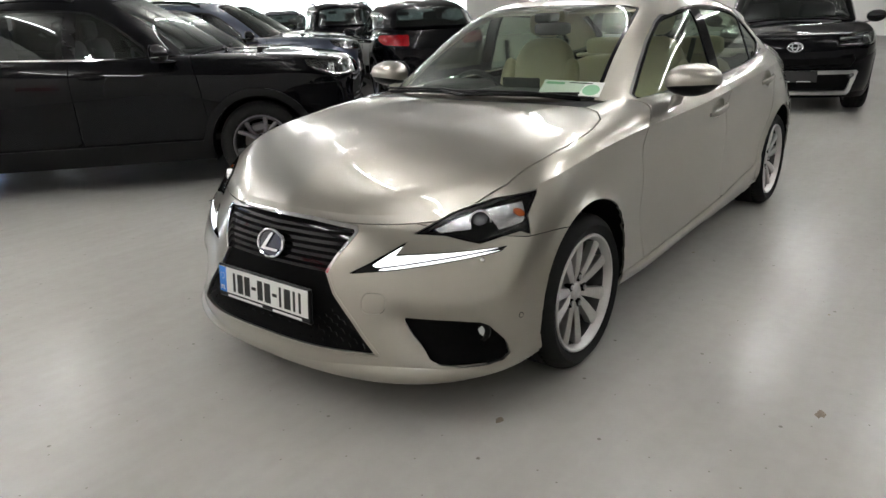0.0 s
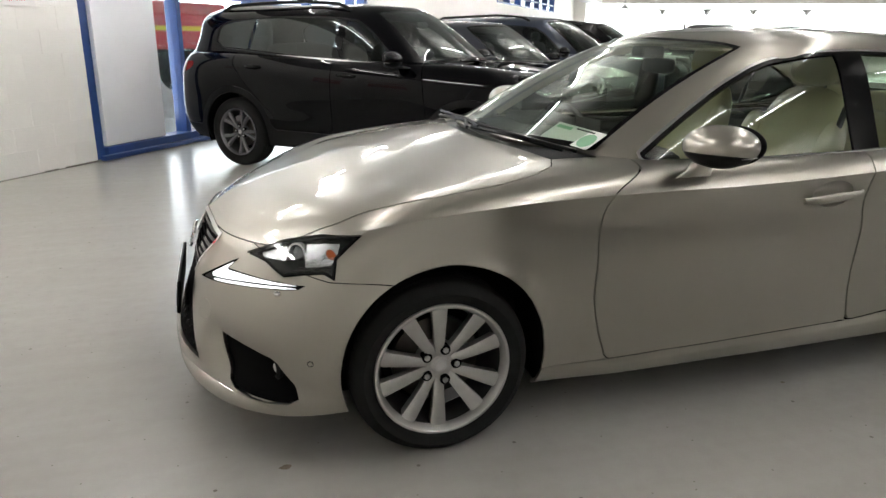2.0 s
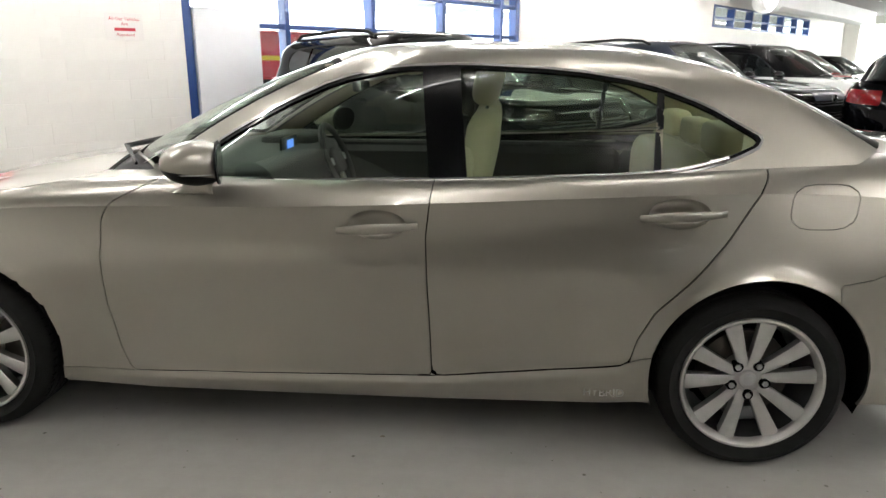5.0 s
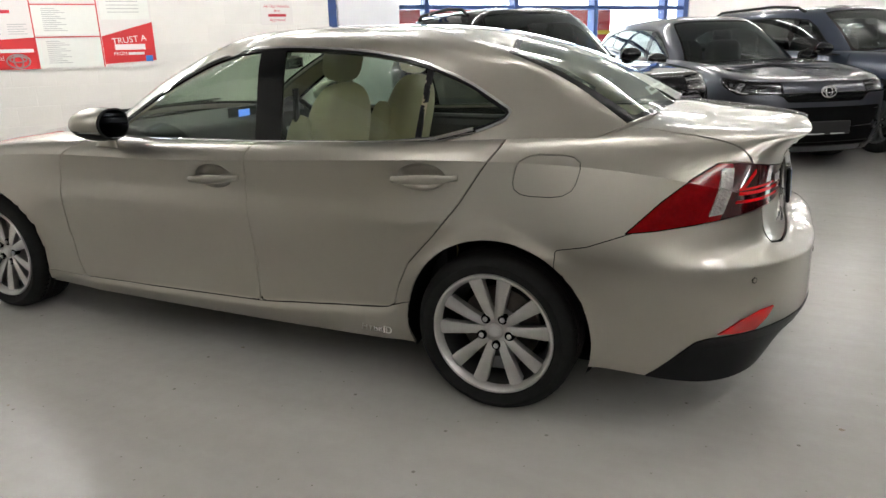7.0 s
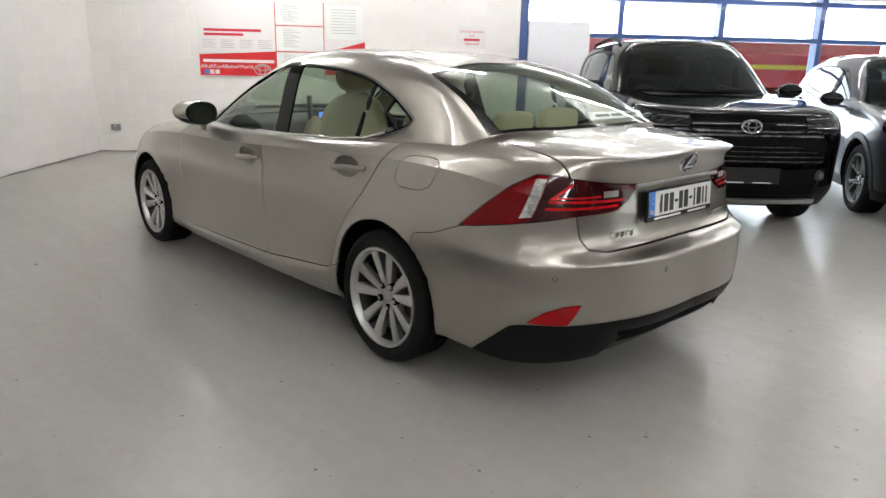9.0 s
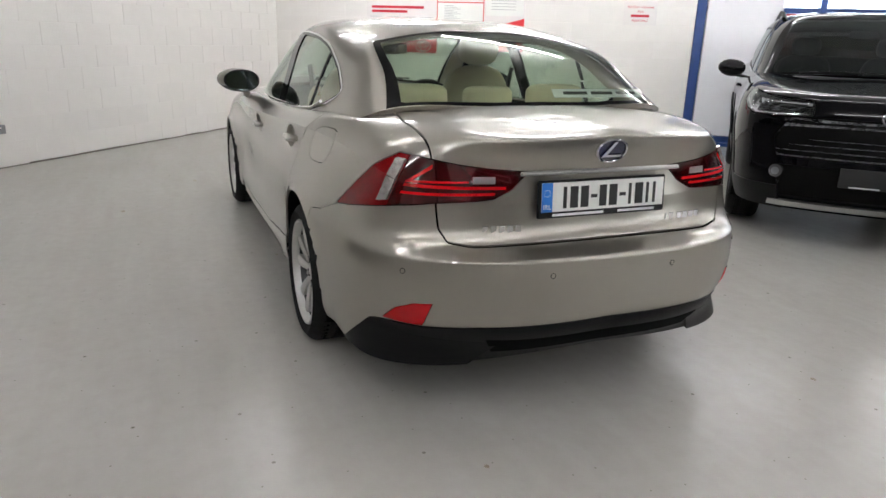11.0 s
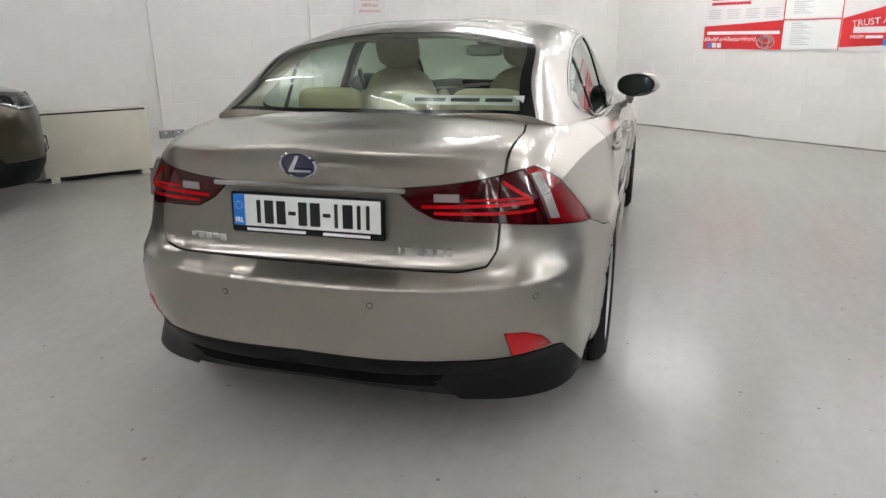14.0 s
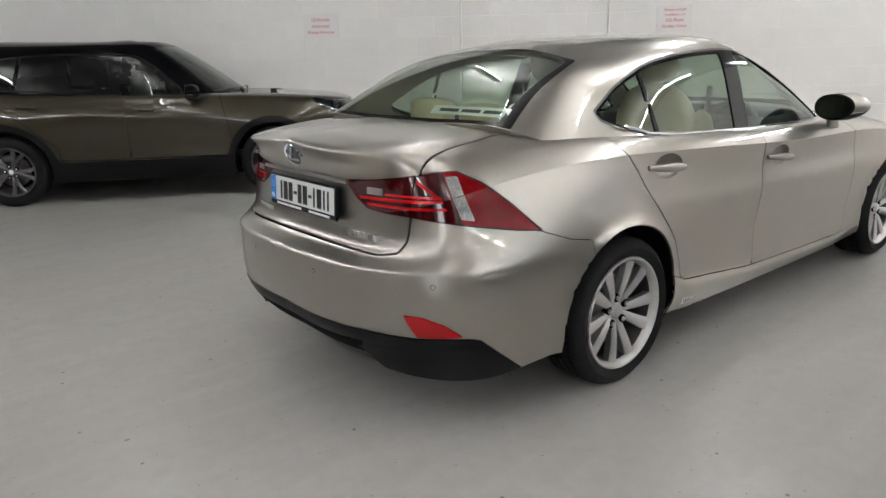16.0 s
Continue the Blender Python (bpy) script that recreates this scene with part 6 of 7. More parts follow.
    strip = part("window_strip", box((-0.022, -0.23, 0), (0.022, 0.23, 0.002), m=pose(-1.742, -0.35, 1.112, 0, -46)), M_WHITEINK, car, "white lettered strip inside the rear window", smooth=None)
    for y0, y1 in ((-0.19, -0.09), (-0.07, 0.04), (0.06, 0.18)):
        part("lettering_bar", box((-0.008, y0, 0.0022), (0.008, y1, 0.0028), m=pose(-1.742, -0.35, 1.112, 0, -46)), M_INK, strip, smooth=None)
    part("dashboard", blob((0.66, 0, 0.86), (0.34, 0.68, 0.10), 24, 10, 0.35), M_DASH, car, smooth=60)
    part("instrument_hood", blob((0.52, -0.36, 0.95), (0.14, 0.20, 0.05), 16, 8, 0.5), M_DASH, car, smooth=60)
    part("centre_console", box((-0.45, -0.11, 0.35), (0.45, 0.11, 0.66), 0.03), M_DASH, car)
    part("centre_stack", box((0.36, -0.17, 0.55), (0.50, 0.17, 0.92), 0.02), M_DASH, car)
    part("display", box((0.435, -0.115, 0.925), (0.445, 0.115, 1.01), 0.003), M_INK, car, "dark centre display")
    part("display_image", box((0.431, -0.05, 0.945), (0.434, 0.04, 0.995)), M_SCREEN, car, "lit blue display image", smooth=None)
    st = empty("steering_wheel")
    st.parent = car
    st.matrix_local = pose(0.30, -0.36, 0.86, 0, -68, 0)
    bm = bmesh.new()
    add_tube(bm, [(0.18 * math.cos(a), 0.18 * math.sin(a), 0) for a in np.linspace(0, 2 * math.pi, 41)], 0.016, 8)
    part("ring", bm, M_DASH, st)
    part("boss", blob((0, 0, -0.01), (0.07, 0.08, 0.03), 16, 8, 0.6), M_DASH, st, smooth=60)
    for a in (90, -90, 180):
        part("wheel_spoke", box((0.05, -0.02, -0.02), (0.175, 0.02, 0.0), 0.005, m=pose(0, 0, 0, 0, 0, a)), M_SATIN, st)
    part("cabin_floor", box((-1.5, -0.72, 0.22), (0.95, 0.72, 0.30)), M_CARPET, car, smooth=None)
    part("bulkhead", box((0.80, -0.72, 0.25), (0.86, 0.72, 0.90)), M_GAP, car, smooth=None)
    part("boot_wall", box((-1.46, -0.66, 0.25), (-1.42, 0.66, 1.0)), M_GAP, car, smooth=None)
    mr = empty("interior_mirror")
    mr.parent = car
    part("mirror_body", blob((0.10, 0, 1.245), (0.018, 0.115, 0.035), 16, 10, 0.5), M_DASH, mr, smooth=60)
    part("mirror_face", box((0.078, -0.105, 1.218), (0.082, 0.105, 1.272), 0.002), M_CHROME, mr)
    part("sensor_pod", box((0.10, -0.05, 1.28), (0.22, 0.05, 1.33), 0.01), M_DASH, mr)
    for y in (-0.30, 0.30):
        part("sun_visor", box((-0.02, y - 0.19, 1.318), (0.13, y + 0.19, 1.33), 0.004, m=None), M_HEADLINE, car)
    # belts
    for sg in (1, -1):
        bm = bmesh.new()
        add_tube(bm, [(-0.40, sg * 0.63, 1.16), (-0.37, sg * 0.60, 0.95), (-0.34, sg * 0.60, 0.5)], 0.014, 6)
        part("seat_belt", bm, M_INK, car)
    # sale sheet behind the windscreen
    sh = empty("price_sheet")
    sh.parent = car
    across = Vector((-0.05, 0.28, -0.014)).normalized()
    up = Vector((-0.088, -0.027, 0.052)).normalized()
    up = (up - across * up.dot(across)).normalized()
    sh.matrix_local = Matrix.Translation((0.775, 0.479, 1.004)) @ Matrix((across, up, across.cross(up))).transposed().to_4x4()
    part("sheet", box((-0.143, -0.053, 0), (0.143, 0.053, 0.002)), M_PAPER, sh, "white and green sheet", smooth=None)
    part("print", box((-0.13, 0.022, 0.0022), (-0.04, 0.040, 0.0026)), M_GREENINK, sh, smooth=None)
    part("print", box((-0.02, 0.036, 0.0022), (0.09, 0.044, 0.0026)), M_INK, sh, smooth=None)
    bm = bmesh.new()
    add_lathe(bm, [(0.0, 0.0026), (0.04, 0.0026), (0.04, 0.0)], 20, pose(0.095, -0.008, 0))
    part("print_seal", bm, M_GREENINK, sh)
    # wipers
    for y0, y1, x1 in ((0.30, 0.62, 0.80), (-0.16, 0.12, 1.0)):
        w = empty("wiper")
        w.parent = car
        bm = bmesh.new()
        add_tube(bm, [(1.03, y0 - 0.25, 0.99), (1.0, (y0 + y1) / 2 - 0.1, 1.0), (x1 + 0.06, y1 - 0.05, 0.966 if x1 < 0.9 else 0.992)], 0.008, 6)
        part("arm", bm, M_TRIM, w)
        bm = bmesh.new()
        add_tube(bm, [(1.01, y0 - 0.30, 1.005), (1.0, (y0 + y1) / 2 - 0.08, 1.008), (x1 + 0.03, y1, 0.968 if x1 < 0.9 else 1.0)], 0.006, 6)
        part("blade", bm, M_TRIM, w)
    # wheels
    for x in (AX, -AX):
        for sg in (1, -1):
            m = pose(x + 0.013, sg * 0.783, 0.300, -90 if sg > 0 else 90, 0, 0)
            wheel_parts(car, m @ pose(0, 0, 0, 0, 0, 18 if x > 0 else 5))
    tagged(car, "metallic titanium-grey saloon car standing on the painted floor", "car")
    return car


saloon()

# ---- the parked cars around it ----


def crossover_rows(p):
    """Character lines of a tall hatchback from its main dimensions."""
    xf, xr, w, zl, zh, zb, zbr = p["xf"], p["xr"], p["w"], p["zl"], p["zh"], p["zb"], p["zbr"]
    af, ar = p["af"], p["ar"]
    sx = (af, 0.55 * af, 0.0, 0.55 * ar, ar)

    def row(zf, z1, z2, zr, i_f, i_s, i_r, bulge=0.0):
        a, b, c = xf - i_f, xr + i_r, w - i_s
        st = [(a, 0, zf), (a - 0.03, 0.45 * c, zf), (a - 0.12, 0.78 * c, zf + 0.2 * (z1 - zf)), (a - 0.30, 0.95 * c, zf + 0.5 * (z1 - zf))]
        for k, x in enumerate(sx):
            t = k / (len(sx) - 1)
            st.append((x, c + bulge * (k in (0, 4)), z1 + (z2 - z1) * t))
        st += [(b + 0.32, 0.965 * c, z2 + 0.5 * (zr - z2)), (b + 0.11, 0.83 * c, zr), (b + 0.02, 0.45 * c, zr), (b, 0, zr)]
        return st
    mid = (zl + zh) / 2
    rows = [row(zl, zl, zl, zl + 0.06, 0.10, 0.06, 0.10),
            row(zl + 0.14, zl + 0.12, zl + 0.12, zl + 0.20, 0.02, 0.025, 0.02, 0.01),
            row(mid - 0.04, 0.60, 0.62, 0.66, 0.0, 0.012, 0.0, 0.022),
            row(zh - 0.20, 0.78, 0.82, 0.86, 0.012, 0.0, 0.02, 0.012),
            row(zh - 0.07, zb - 0.14, zbr - 0.16, zbr - 0.16, 0.05, 0.012, 0.05),
            row(zh, zb - 0.06, zbr - 0.08, zbr - 0.06, 0.12, 0.045, 0.09),
            row(zh + 0.03, zb - 0.005, zbr - 0.01, zbr, 0.26, 0.11, 0.14)]
    n = len(rows[0])
    a = p["xcowl"]
    rows.append([((xf - 0.26) * (1 - t) + a * t if k < 4 else x, y * 0.62, (zh + 0.05) * (1 - t) + (p["zc"] - 0.02) * t if k < 4 else z + 0.01)
                 for k, (x, y, z) in enumerate(rows[-1]) for t in (0.35 + 0.08 * k,)])
    rows.append([((xf - 0.26) * (1 - t) + a * t if k < 4 else x, 0.0, (zh + 0.05) * (1 - t) + p["zc"] * t if k < 4 else z + 0.02)
                 for k, (x, y, z) in enumerate(rows[-2]) for t in (0.55 + 0.06 * k,)])
    return rows


def crossover_cabin(p):
    w, zb, zbr, zr = p["w"], p["zb"], p["zbr"], p["zr"]
    xc, xt, xe, xb, zc = p["xcowl"], p["xws"], p["xroof"], p["xrw"], p["zc"]
    base = [(xc, 0, zc), (xc - 0.07, 0.40, zc - 0.01), (xc - 0.26, 0.80 * w, zb), (xc - 0.40, w - 0.13, zb - 0.01), (0.2, w - 0.10, zb), (-0.6, w - 0.10, (zb + zbr) / 2),
            (p["ar"] + 0.25, w - 0.11, zbr - 0.01), (p["ar"] - 0.20, w - 0.14, zbr), (xb + 0.22, 0.80 * w, zbr), (xb + 0.10, 0.70 * w, zbr), (xb, 0.38, zbr), (xb - 0.02, 0, zbr)]
    top = [(xt, 0, zr - 0.05), (xt - 0.03, 0.34, zr - 0.055), (xt - 0.12, 0.60 * w, zr - 0.085), (xt - 0.20, 0.68 * w, zr - 0.12), (xt - 0.45, 0.72 * w, zr - 0.10), (-0.6, 0.735 * w, zr - 0.09),
           (-1.0, 0.725 * w, zr - 0.105), (xe + 0.30, 0.70 * w, zr - 0.13), (xe + 0.12, 0.66 * w, zr - 0.14), (xe + 0.05, 0.58 * w, zr - 0.12), (xe, 0.3, zr - 0.09), (xe, 0, zr - 0.085)]
    mid = [((a[0] + b[0]) / 2 + 0.02 * (k < 3) - 0.01 * (k > 8), (a[1] + b[1]) / 2 + 0.018 * (2 < k < 9), (a[2] + b[2]) / 2 + 0.012) for k, (a, b) in enumerate(zip(base, top))]
    ro = [(x * 0.80 - 0.10, y * 0.72, zr - 0.022) for x, y, z in top]
    sp = [(x * 0.62 - 0.20, 0, zr - 0.003) for x, y, z in top]
    return [base, mid, top, ro, sp]


def crossover(p, m, label, mat, roof_mat=None, name="crossover_car", rails=True, detail=True):
    car = empty(name)
    S = loft(crossover_rows(p), ku=8, kv=6)
    G = loft(crossover_cabin(p), ku=8, kv=8)
    full = S
    roof_mat = roof_mat or mat
    w, zl, zh, zb, zbr, zr, R = p["w"], p["zl"], p["zh"], p["zb"], p["zbr"], p["zr"], p["R"]
    af, ar, wr = p["af"], p["ar"], p["wr"]
    arch = lambda s: np.minimum(np.hypot(s.x - af, s.z - wr), np.hypot(s.x - ar, s.z - wr)) - R
    zone = lambda s: np.maximum(arch(s), 0.5 * w - s.y)
    base = [(x, y - 0.015) if y > 0 else (x, -0.1) for x, y, z in crossover_cabin(p)[0]]
    in_cabin = lambda s: np.maximum(poly_d(s.x, s.y, base), (6.05 - s.v) * 0.05)
    _, S = carve(S, zone, 0.0)
    _, S = carve(S, in_cabin, 0.0)
    sh = offset(only(full, lambda s: -zone(s), lambda s: -in_cabin(s)), -0.012)
    skin_part("inner_shell", sh, M_GAP, car, flange=0)
    xf, xr = p["xf"], p["xr"]
    # head lamps: swept back over the wing
    hl = [(xf + 0.1, zh - 0.115), (xf + 0.1, zh - 0.045), (xf - 0.20, zh - 0.005), (xf - 0.52, zh + 0.035), (xf - 0.46, zh - 0.05), (xf - 0.25, zh - 0.13)]
    lampf = lambda s: np.maximum(poly_d(s.x, s.z, hl), p.get("lamp_in", 0.50) * w - s.y)
    lamp, S = carve(S, lampf)
    gz0, gz1 = p.get("grille", (0.52, zh - 0.10))
    gw0, gw1 = p.get("grille_w", (0.62, 0.52))
    gp = [(-gw0, gz0), (gw0, gz0), (gw0 + 0.03, (gz0 + gz1) / 2), (gw1, gz1), (-gw1, gz1), (-gw0 - 0.03, (gz0 + gz1) / 2)]
    grf = lambda s: np.maximum(poly_d(s.side, s.z, gp), xf - 0.6 - s.x)
    gr, S = carve(S, grf, 0.001)
    lo = [(-0.60, zl + 0.06), (0.60, zl + 0.06), (0.66, gz0 - 0.05), (-0.66, gz0 - 0.05)]
    lowf = lambda s: np.maximum(poly_d(s.side, s.z, lo), xf - 0.6 - s.x)
    low, S = carve(S, lowf, 0.001)
    tl = [(xr - 0.1, zbr - 0.30), (xr - 0.1, zbr - 0.12), (xr + 0.15, zbr - 0.10), (xr + 0.42, zbr - 0.10), (xr + 0.40, zbr - 0.16), (xr + 0.2, zbr - 0.24)]
    tlf = lambda s: np.maximum(poly_d(s.x, s.z, tl), 0.48 * w - s.y)
    tlm, S = carve(S, tlf, 0.001)
    clad = lambda s: np.minimum(arch(s) - 0.065, np.where(np.abs(s.x) < 5, s.z - p.get("clad", 0.40), 1))
    cl, S = carve(S, lambda s: np.maximum(clad(s), 0.6 * w - s.y), 0.001)
    skin_part("cladding", offset(cl, 0.006), M_TRIM, car, "black plastic lower cladding", flange=0.02)
    hood = [(xf + 0.3, -0.1), (xf + 0.3, 0.40 * w), (xf - 0.28, 0.66 * w), (p["xcowl"] + 0.10, 0.79 * w), (p["xcowl"] - 0.02, 0.60 * w), (p["xcowl"] + 0.03, -0.1)]
    hoodf = lambda s: np.maximum(poly_d(s.x, s.y, hood), (4.75 - s.v) * 0.07)
    pc, S = carve(S, hoodf)
    skin_part("bonnet", pc, mat, car)
    dz = p.get("clad", 0.40) + 0.012
    fd = [(0.98 * af - R - 0.02, zb - 0.18), (0.98 * af - R + 0.03, dz + 0.1), (0.98 * af - R, dz), (-0.12, dz), (-0.14, 2), (p["xcowl"] - 0.40, 2)]
    rd = [(-0.12, dz), (ar + R + 0.08, dz), (ar + R + 0.10, dz + 0.12), (ar + 0.16, wr + R + 0.10), (ar - 0.02, zbr - 0.1), (ar - 0.05, 2), (-0.14, 2)]
    hx = ((-0.05, 0.17), (ar + 0.14, 0.35 + ar))
    for sg in (1, -1):
        d = skin_part("front_door", only(S, lambda s: -sg * s.side, lambda s: poly_d(s.x, s.z, fd) + 0.003), mat, car)
        pull_handle(d, sg, 0.16, -0.05, w - 0.020, zb - 0.11, mat, drop=0.0)
        d = skin_part("rear_door", only(S, lambda s: -sg * s.side, lambda s: poly_d(s.x, s.z, rd) + 0.003), mat, car)
        pull_handle(d, sg, ar + 0.36, ar + 0.16, w - 0.024, zbr - 0.13, mat, drop=0.0)
    S = only(S, lambda s: -poly_d(s.x, s.z, fd) + 0.003, lambda s: -poly_d(s.x, s.z, rd) + 0.003)
    body = skin_part("body", S, mat, car)
    for sg in (1, -1):
        L = side_of(lamp, sg)
        h = skin_part("headlamp", L, M_LENS, car, "clear headlamp", flange=0)
        skin_part("lamp_bowl", offset(L, -0.02), M_BOWL, h, flange=-0.02)
        skin_part("reflector", offset(only(L, lambda s: np.abs(lampf(s) + 0.020) - 0.007, lambda s: s.z - zh + 0.030), -0.008), M_REFLECT, h, flange=0.01)
        skin_part("lamp_insert", offset(only(L, lambda s: lampf(s) + 0.034, lambda s: np.abs(np.mod(s.x * 11, 1.0) - 0.5) - 0.32), -0.012), M_PROJECTOR, h, flange=0.01)
        skin_part("reflector", offset(only(L, lambda s: np.abs(s.x - xf + 0.27) - 0.022, lambda s: lampf(s) + 0.02), -0.012), M_SATIN, h, flange=0.01)
        T = side_of(tlm, sg)
        skin_part("tail_lamp", offset(T, 0.004), M_REDLENS, car, "red tail lamp", flange=0.02)
        if detail:
            k = np.argmin((full.y - 0.70 * w) ** 2 + (full.z - (zl + 0.26)) ** 2 + np.where(full.x > 0, 0, 9) + np.where(full.side * sg > 0, 0, 9))
            q = Matrix.Translation(full.V[k]) @ Vector(full.N[k]).to_track_quat('Z', 'Y').to_matrix().to_4x4()
            bm = bmesh.new()
            add_lathe(bm, [(0.0, 0.012), (0.03, 0.01), (0.045, 0.004), (0.05, -0.01)], 20, q)
            part("fog_lamp", bm, M_BOWL, car, "round fog lamp")
            bm = bmesh.new()
            add_lathe(bm, [(0.0, 0.0155), (0.016, 0.0145), (0.027, 0.0115)], 16, q)
            part("fog_lens", bm, M_PROJECTOR, car)
    skin_part("grille_back", offset(gr, -0.05), M_GAP, body, flange=-0.05)
    n = p.get("slats", 6)
    for k in range(n):
        z = gz0 + (k + 0.5) * (gz1 - gz0) / n
        b = only(gr, lambda s: np.abs(s.z - z) - 0.011)
        if len(b.F):
            skin_part("grille_slat", offset(b, -0.012), p.get("slat_mat", M_ALLOYDARK), body, flange=0.03)
    skin_part("lower_grille", offset(low, -0.03), M_GAP, body, flange=-0.03)
    for k in range(3):
        z = zl + 0.09 + k * (gz0 - zl - 0.17) / 2
        b = only(low, lambda s: np.abs(s.z - z) - 0.008)
        if len(b.F):
            skin_part("lower_slat", offset(b, -0.005), M_TRIM, body, flange=0.03)
    if p.get("skid"):
        b = only(full, lambda s: xf - 0.5 - s.x, lambda s: np.abs(s.z - zl - 0.045) - 0.02, lambda s: s.y - 0.66)
        skin_part("skid_trim", offset(b, 0.012), M_SATIN, body, "silver bumper trim", flange=0.02)
    if p.get("frame_trim"):
        ring = only(full, lambda s: np.abs(lowf(s)) - 0.022)
        skin_part("bumper_trim", offset(ring, 0.012), M_SATIN, body, "silver grille surround", flange=0.02)
    k = np.argmin(full.y ** 2 + (full.z - p.get("zem", gz1 - 0.07)) ** 2 + np.where(full.x > 0, 0, 9))
    oval_badge(body, Matrix.Translation(full.V[k] + full.N[k] * 0.012) @ pose(0, 0, 0, 90 - 8, 0, 90), 0.085, 0.058, blue=False)
    if p.get("plate", True):
        zp = p.get("zplate", zl + 0.26)
        k = np.argmin(full.y ** 2 + (full.z - zp) ** 2 + np.where(full.x > 0, 0, 9))
        e = empty("plate_holder")
        e.parent = car
        e.matrix_local = Matrix.Translation(full.V[k] + full.N[k] * 0.004) @ pose(0, 0, 0, 88, 0, 90)
        part("holder", box((-0.265, -0.065, 0), (0.265, 0.065, 0.012), 0.005), M_INK, e, "empty black plate holder")
        part("lettering_bar", box((-0.20, -0.060, 0.0122), (-0.02, -0.052, 0.0128)), M_WHITEINK, e, smooth=None)
        part("lettering_bar", box((0.05, -0.060, 0.0122), (0.20, -0.052, 0.0128)), M_WHITEINK, e, smooth=None)
    # cabin
    xc, xt, xe, xb = p["xcowl"], p["xws"], p["xroof"], p["xrw"]
    dlo = smooth_poly([(xc - 0.47, zb + 0.015), (0.2, zb + 0.02), (-0.6, (zb + zbr) / 2 + 0.025), (ar + 0.2, zbr + 0.03), (ar - p.get("tailglass", 0.32), zbr + 0.06),
                       (xe + 0.38, zr - 0.20), (-1.0, zr - 0.155), (-0.6, zr - 0.145), (xt - 0.45, zr - 0.155), (xt - 0.16, zr - 0.19)], 1)
    sz = lambda s: np.maximum(np.maximum(2.4 - s.u, s.u - 8.6), s.v - 2.0) * 0.1
    gl, G = carve(G, lambda s: np.maximum(poly_d(s.x, s.z, dlo), sz(s)), 0.0)
    tr, G = carve(G, lambda s: np.maximum(poly_d(s.x, s.z, dlo) - 0.016, sz(s)), 0.0005)
    screen = lambda s: np.maximum(s.u - 1.95, np.maximum(0.03 - s.v, s.v - 1.97)) * 0.1
    ws, G = carve(G, screen, 0.0002)
    rear = lambda s: np.maximum(9.05 - s.u, np.maximum(0.1 - s.v, s.v - 1.8)) * 0.1
    rw, G = carve(G, rear, 0.0002)
    skin_part("roof", G, roof_mat, car, flange=0.02)
    inner = offset(only(G, lambda s: 0.25 - s.v), -0.035)
    skin_part("headlining", Skin(inner.V, -inner.N, inner.P, inner.F[:, ::-1]), M_DASH, car, flange=0)
    for sg in (1, -1):
        g = side_of(gl, sg)
        bp = lambda s: s.x + 0.13 - (s.z - zb) * 0.12
        skin_part("door_post", only(g, lambda s: np.abs(bp(s)) - 0.05), M_GLOSSBLACK, car, flange=0.01)
        o = skin_part("front_side_window", offset(only(g, lambda s: -bp(s) + 0.05), -0.004), M_DARKGLASS, car, flange=0)
        o.visible_shadow = False
        rg = only(g, lambda s: bp(s) + 0.05)
        dv = lambda s: s.x - ar - 0.10 - (s.z - zb) * 0.25
        o = skin_part("rear_side_window", offset(only(rg, lambda s: -dv(s) + 0.02), -0.004), p.get("rear_glass", M_PRIV), car, flange=0)
        o = skin_part("quarter_window", offset(only(rg, lambda s: dv(s) + 0.02), -0.004), p.get("rear_glass", M_PRIV), car, flange=0)
        skin_part("window_divider", only(rg, lambda s: np.abs(dv(s)) - 0.02), M_TRIM, car, flange=0.01)
        t = side_of(tr, sg)
        skin_part("window_trim", offset(t, 0.001), M_TRIM, car, flange=0.012)
        if p.get("bright"):
            skin_part("window_moulding", offset(only(t, lambda s: s.z - zb - 0.012 - (zbr - zb) * np.clip((0.6 - s.x) / 2, 0, 1)), 0.004), M_CHROME, car, flange=0.01)
        door_mirror(car, sg, (xc - 0.36, w - 0.09, zb - 0.02), (xc - 0.40, w + 0.085, zb + 0.055), (0.075, 0.115, 0.075), p.get("mirror_mat", M_GLOSSBLACK), M_TRIM)
    bd = only(ws, lambda s: -screen(s) - 0.009)
    skin_part("screen_border", bd, M_GLOSSBLACK, car, flange=0)
    o = skin_part("windscreen", offset(only(ws, lambda s: screen(s) + 0.0085), -0.001), M_DARKGLASS, car, flange=0)
    o.visible_shadow = False
    skin_part("rear_window", rw, M_PRIV, car, flange=0)
    if rails:
        for sg in (1, -1):
            bm = bmesh.new()
            y = 0.66 * w
            add_tube(bm, [(xt - 0.35, sg * y, zr - 0.07), (xt - 0.48, sg * y, zr - 0.015), (-0.6, sg * y, zr + 0.012), (xe + 0.45, sg * (y - 0.02), zr - 0.03), (xe + 0.32, sg * (y - 0.02), zr - 0.09)], 0.019, 8)
            part("roof_rail", bm, M_TRIM, car)
    # interior blocks seen through the glass
    for y in (0.36, -0.36):
        st = empty("front_seat")
        st.parent = car
        part("cushion", blob((0.0, y, 0.68), (0.25, 0.25, 0.10), 14, 8, 0.5), M_DASH, st, smooth=60)
        part("backrest", blob((-0.25, y, 0.98), (0.09, 0.24, 0.30), 14, 10, 0.5, None), M_DASH, st, smooth=60)
        part("headrest", blob((-0.30, y, 1.36 if zr > 1.6 else 1.30), (0.05, 0.13, 0.085), 14, 8, 0.6), M_DASH, st, smooth=60)
    part("rear_bench", blob((-1.15, 0, 0.95), (0.10, 0.58, 0.32), 16, 8, 0.4), M_DASH, car, smooth=60)
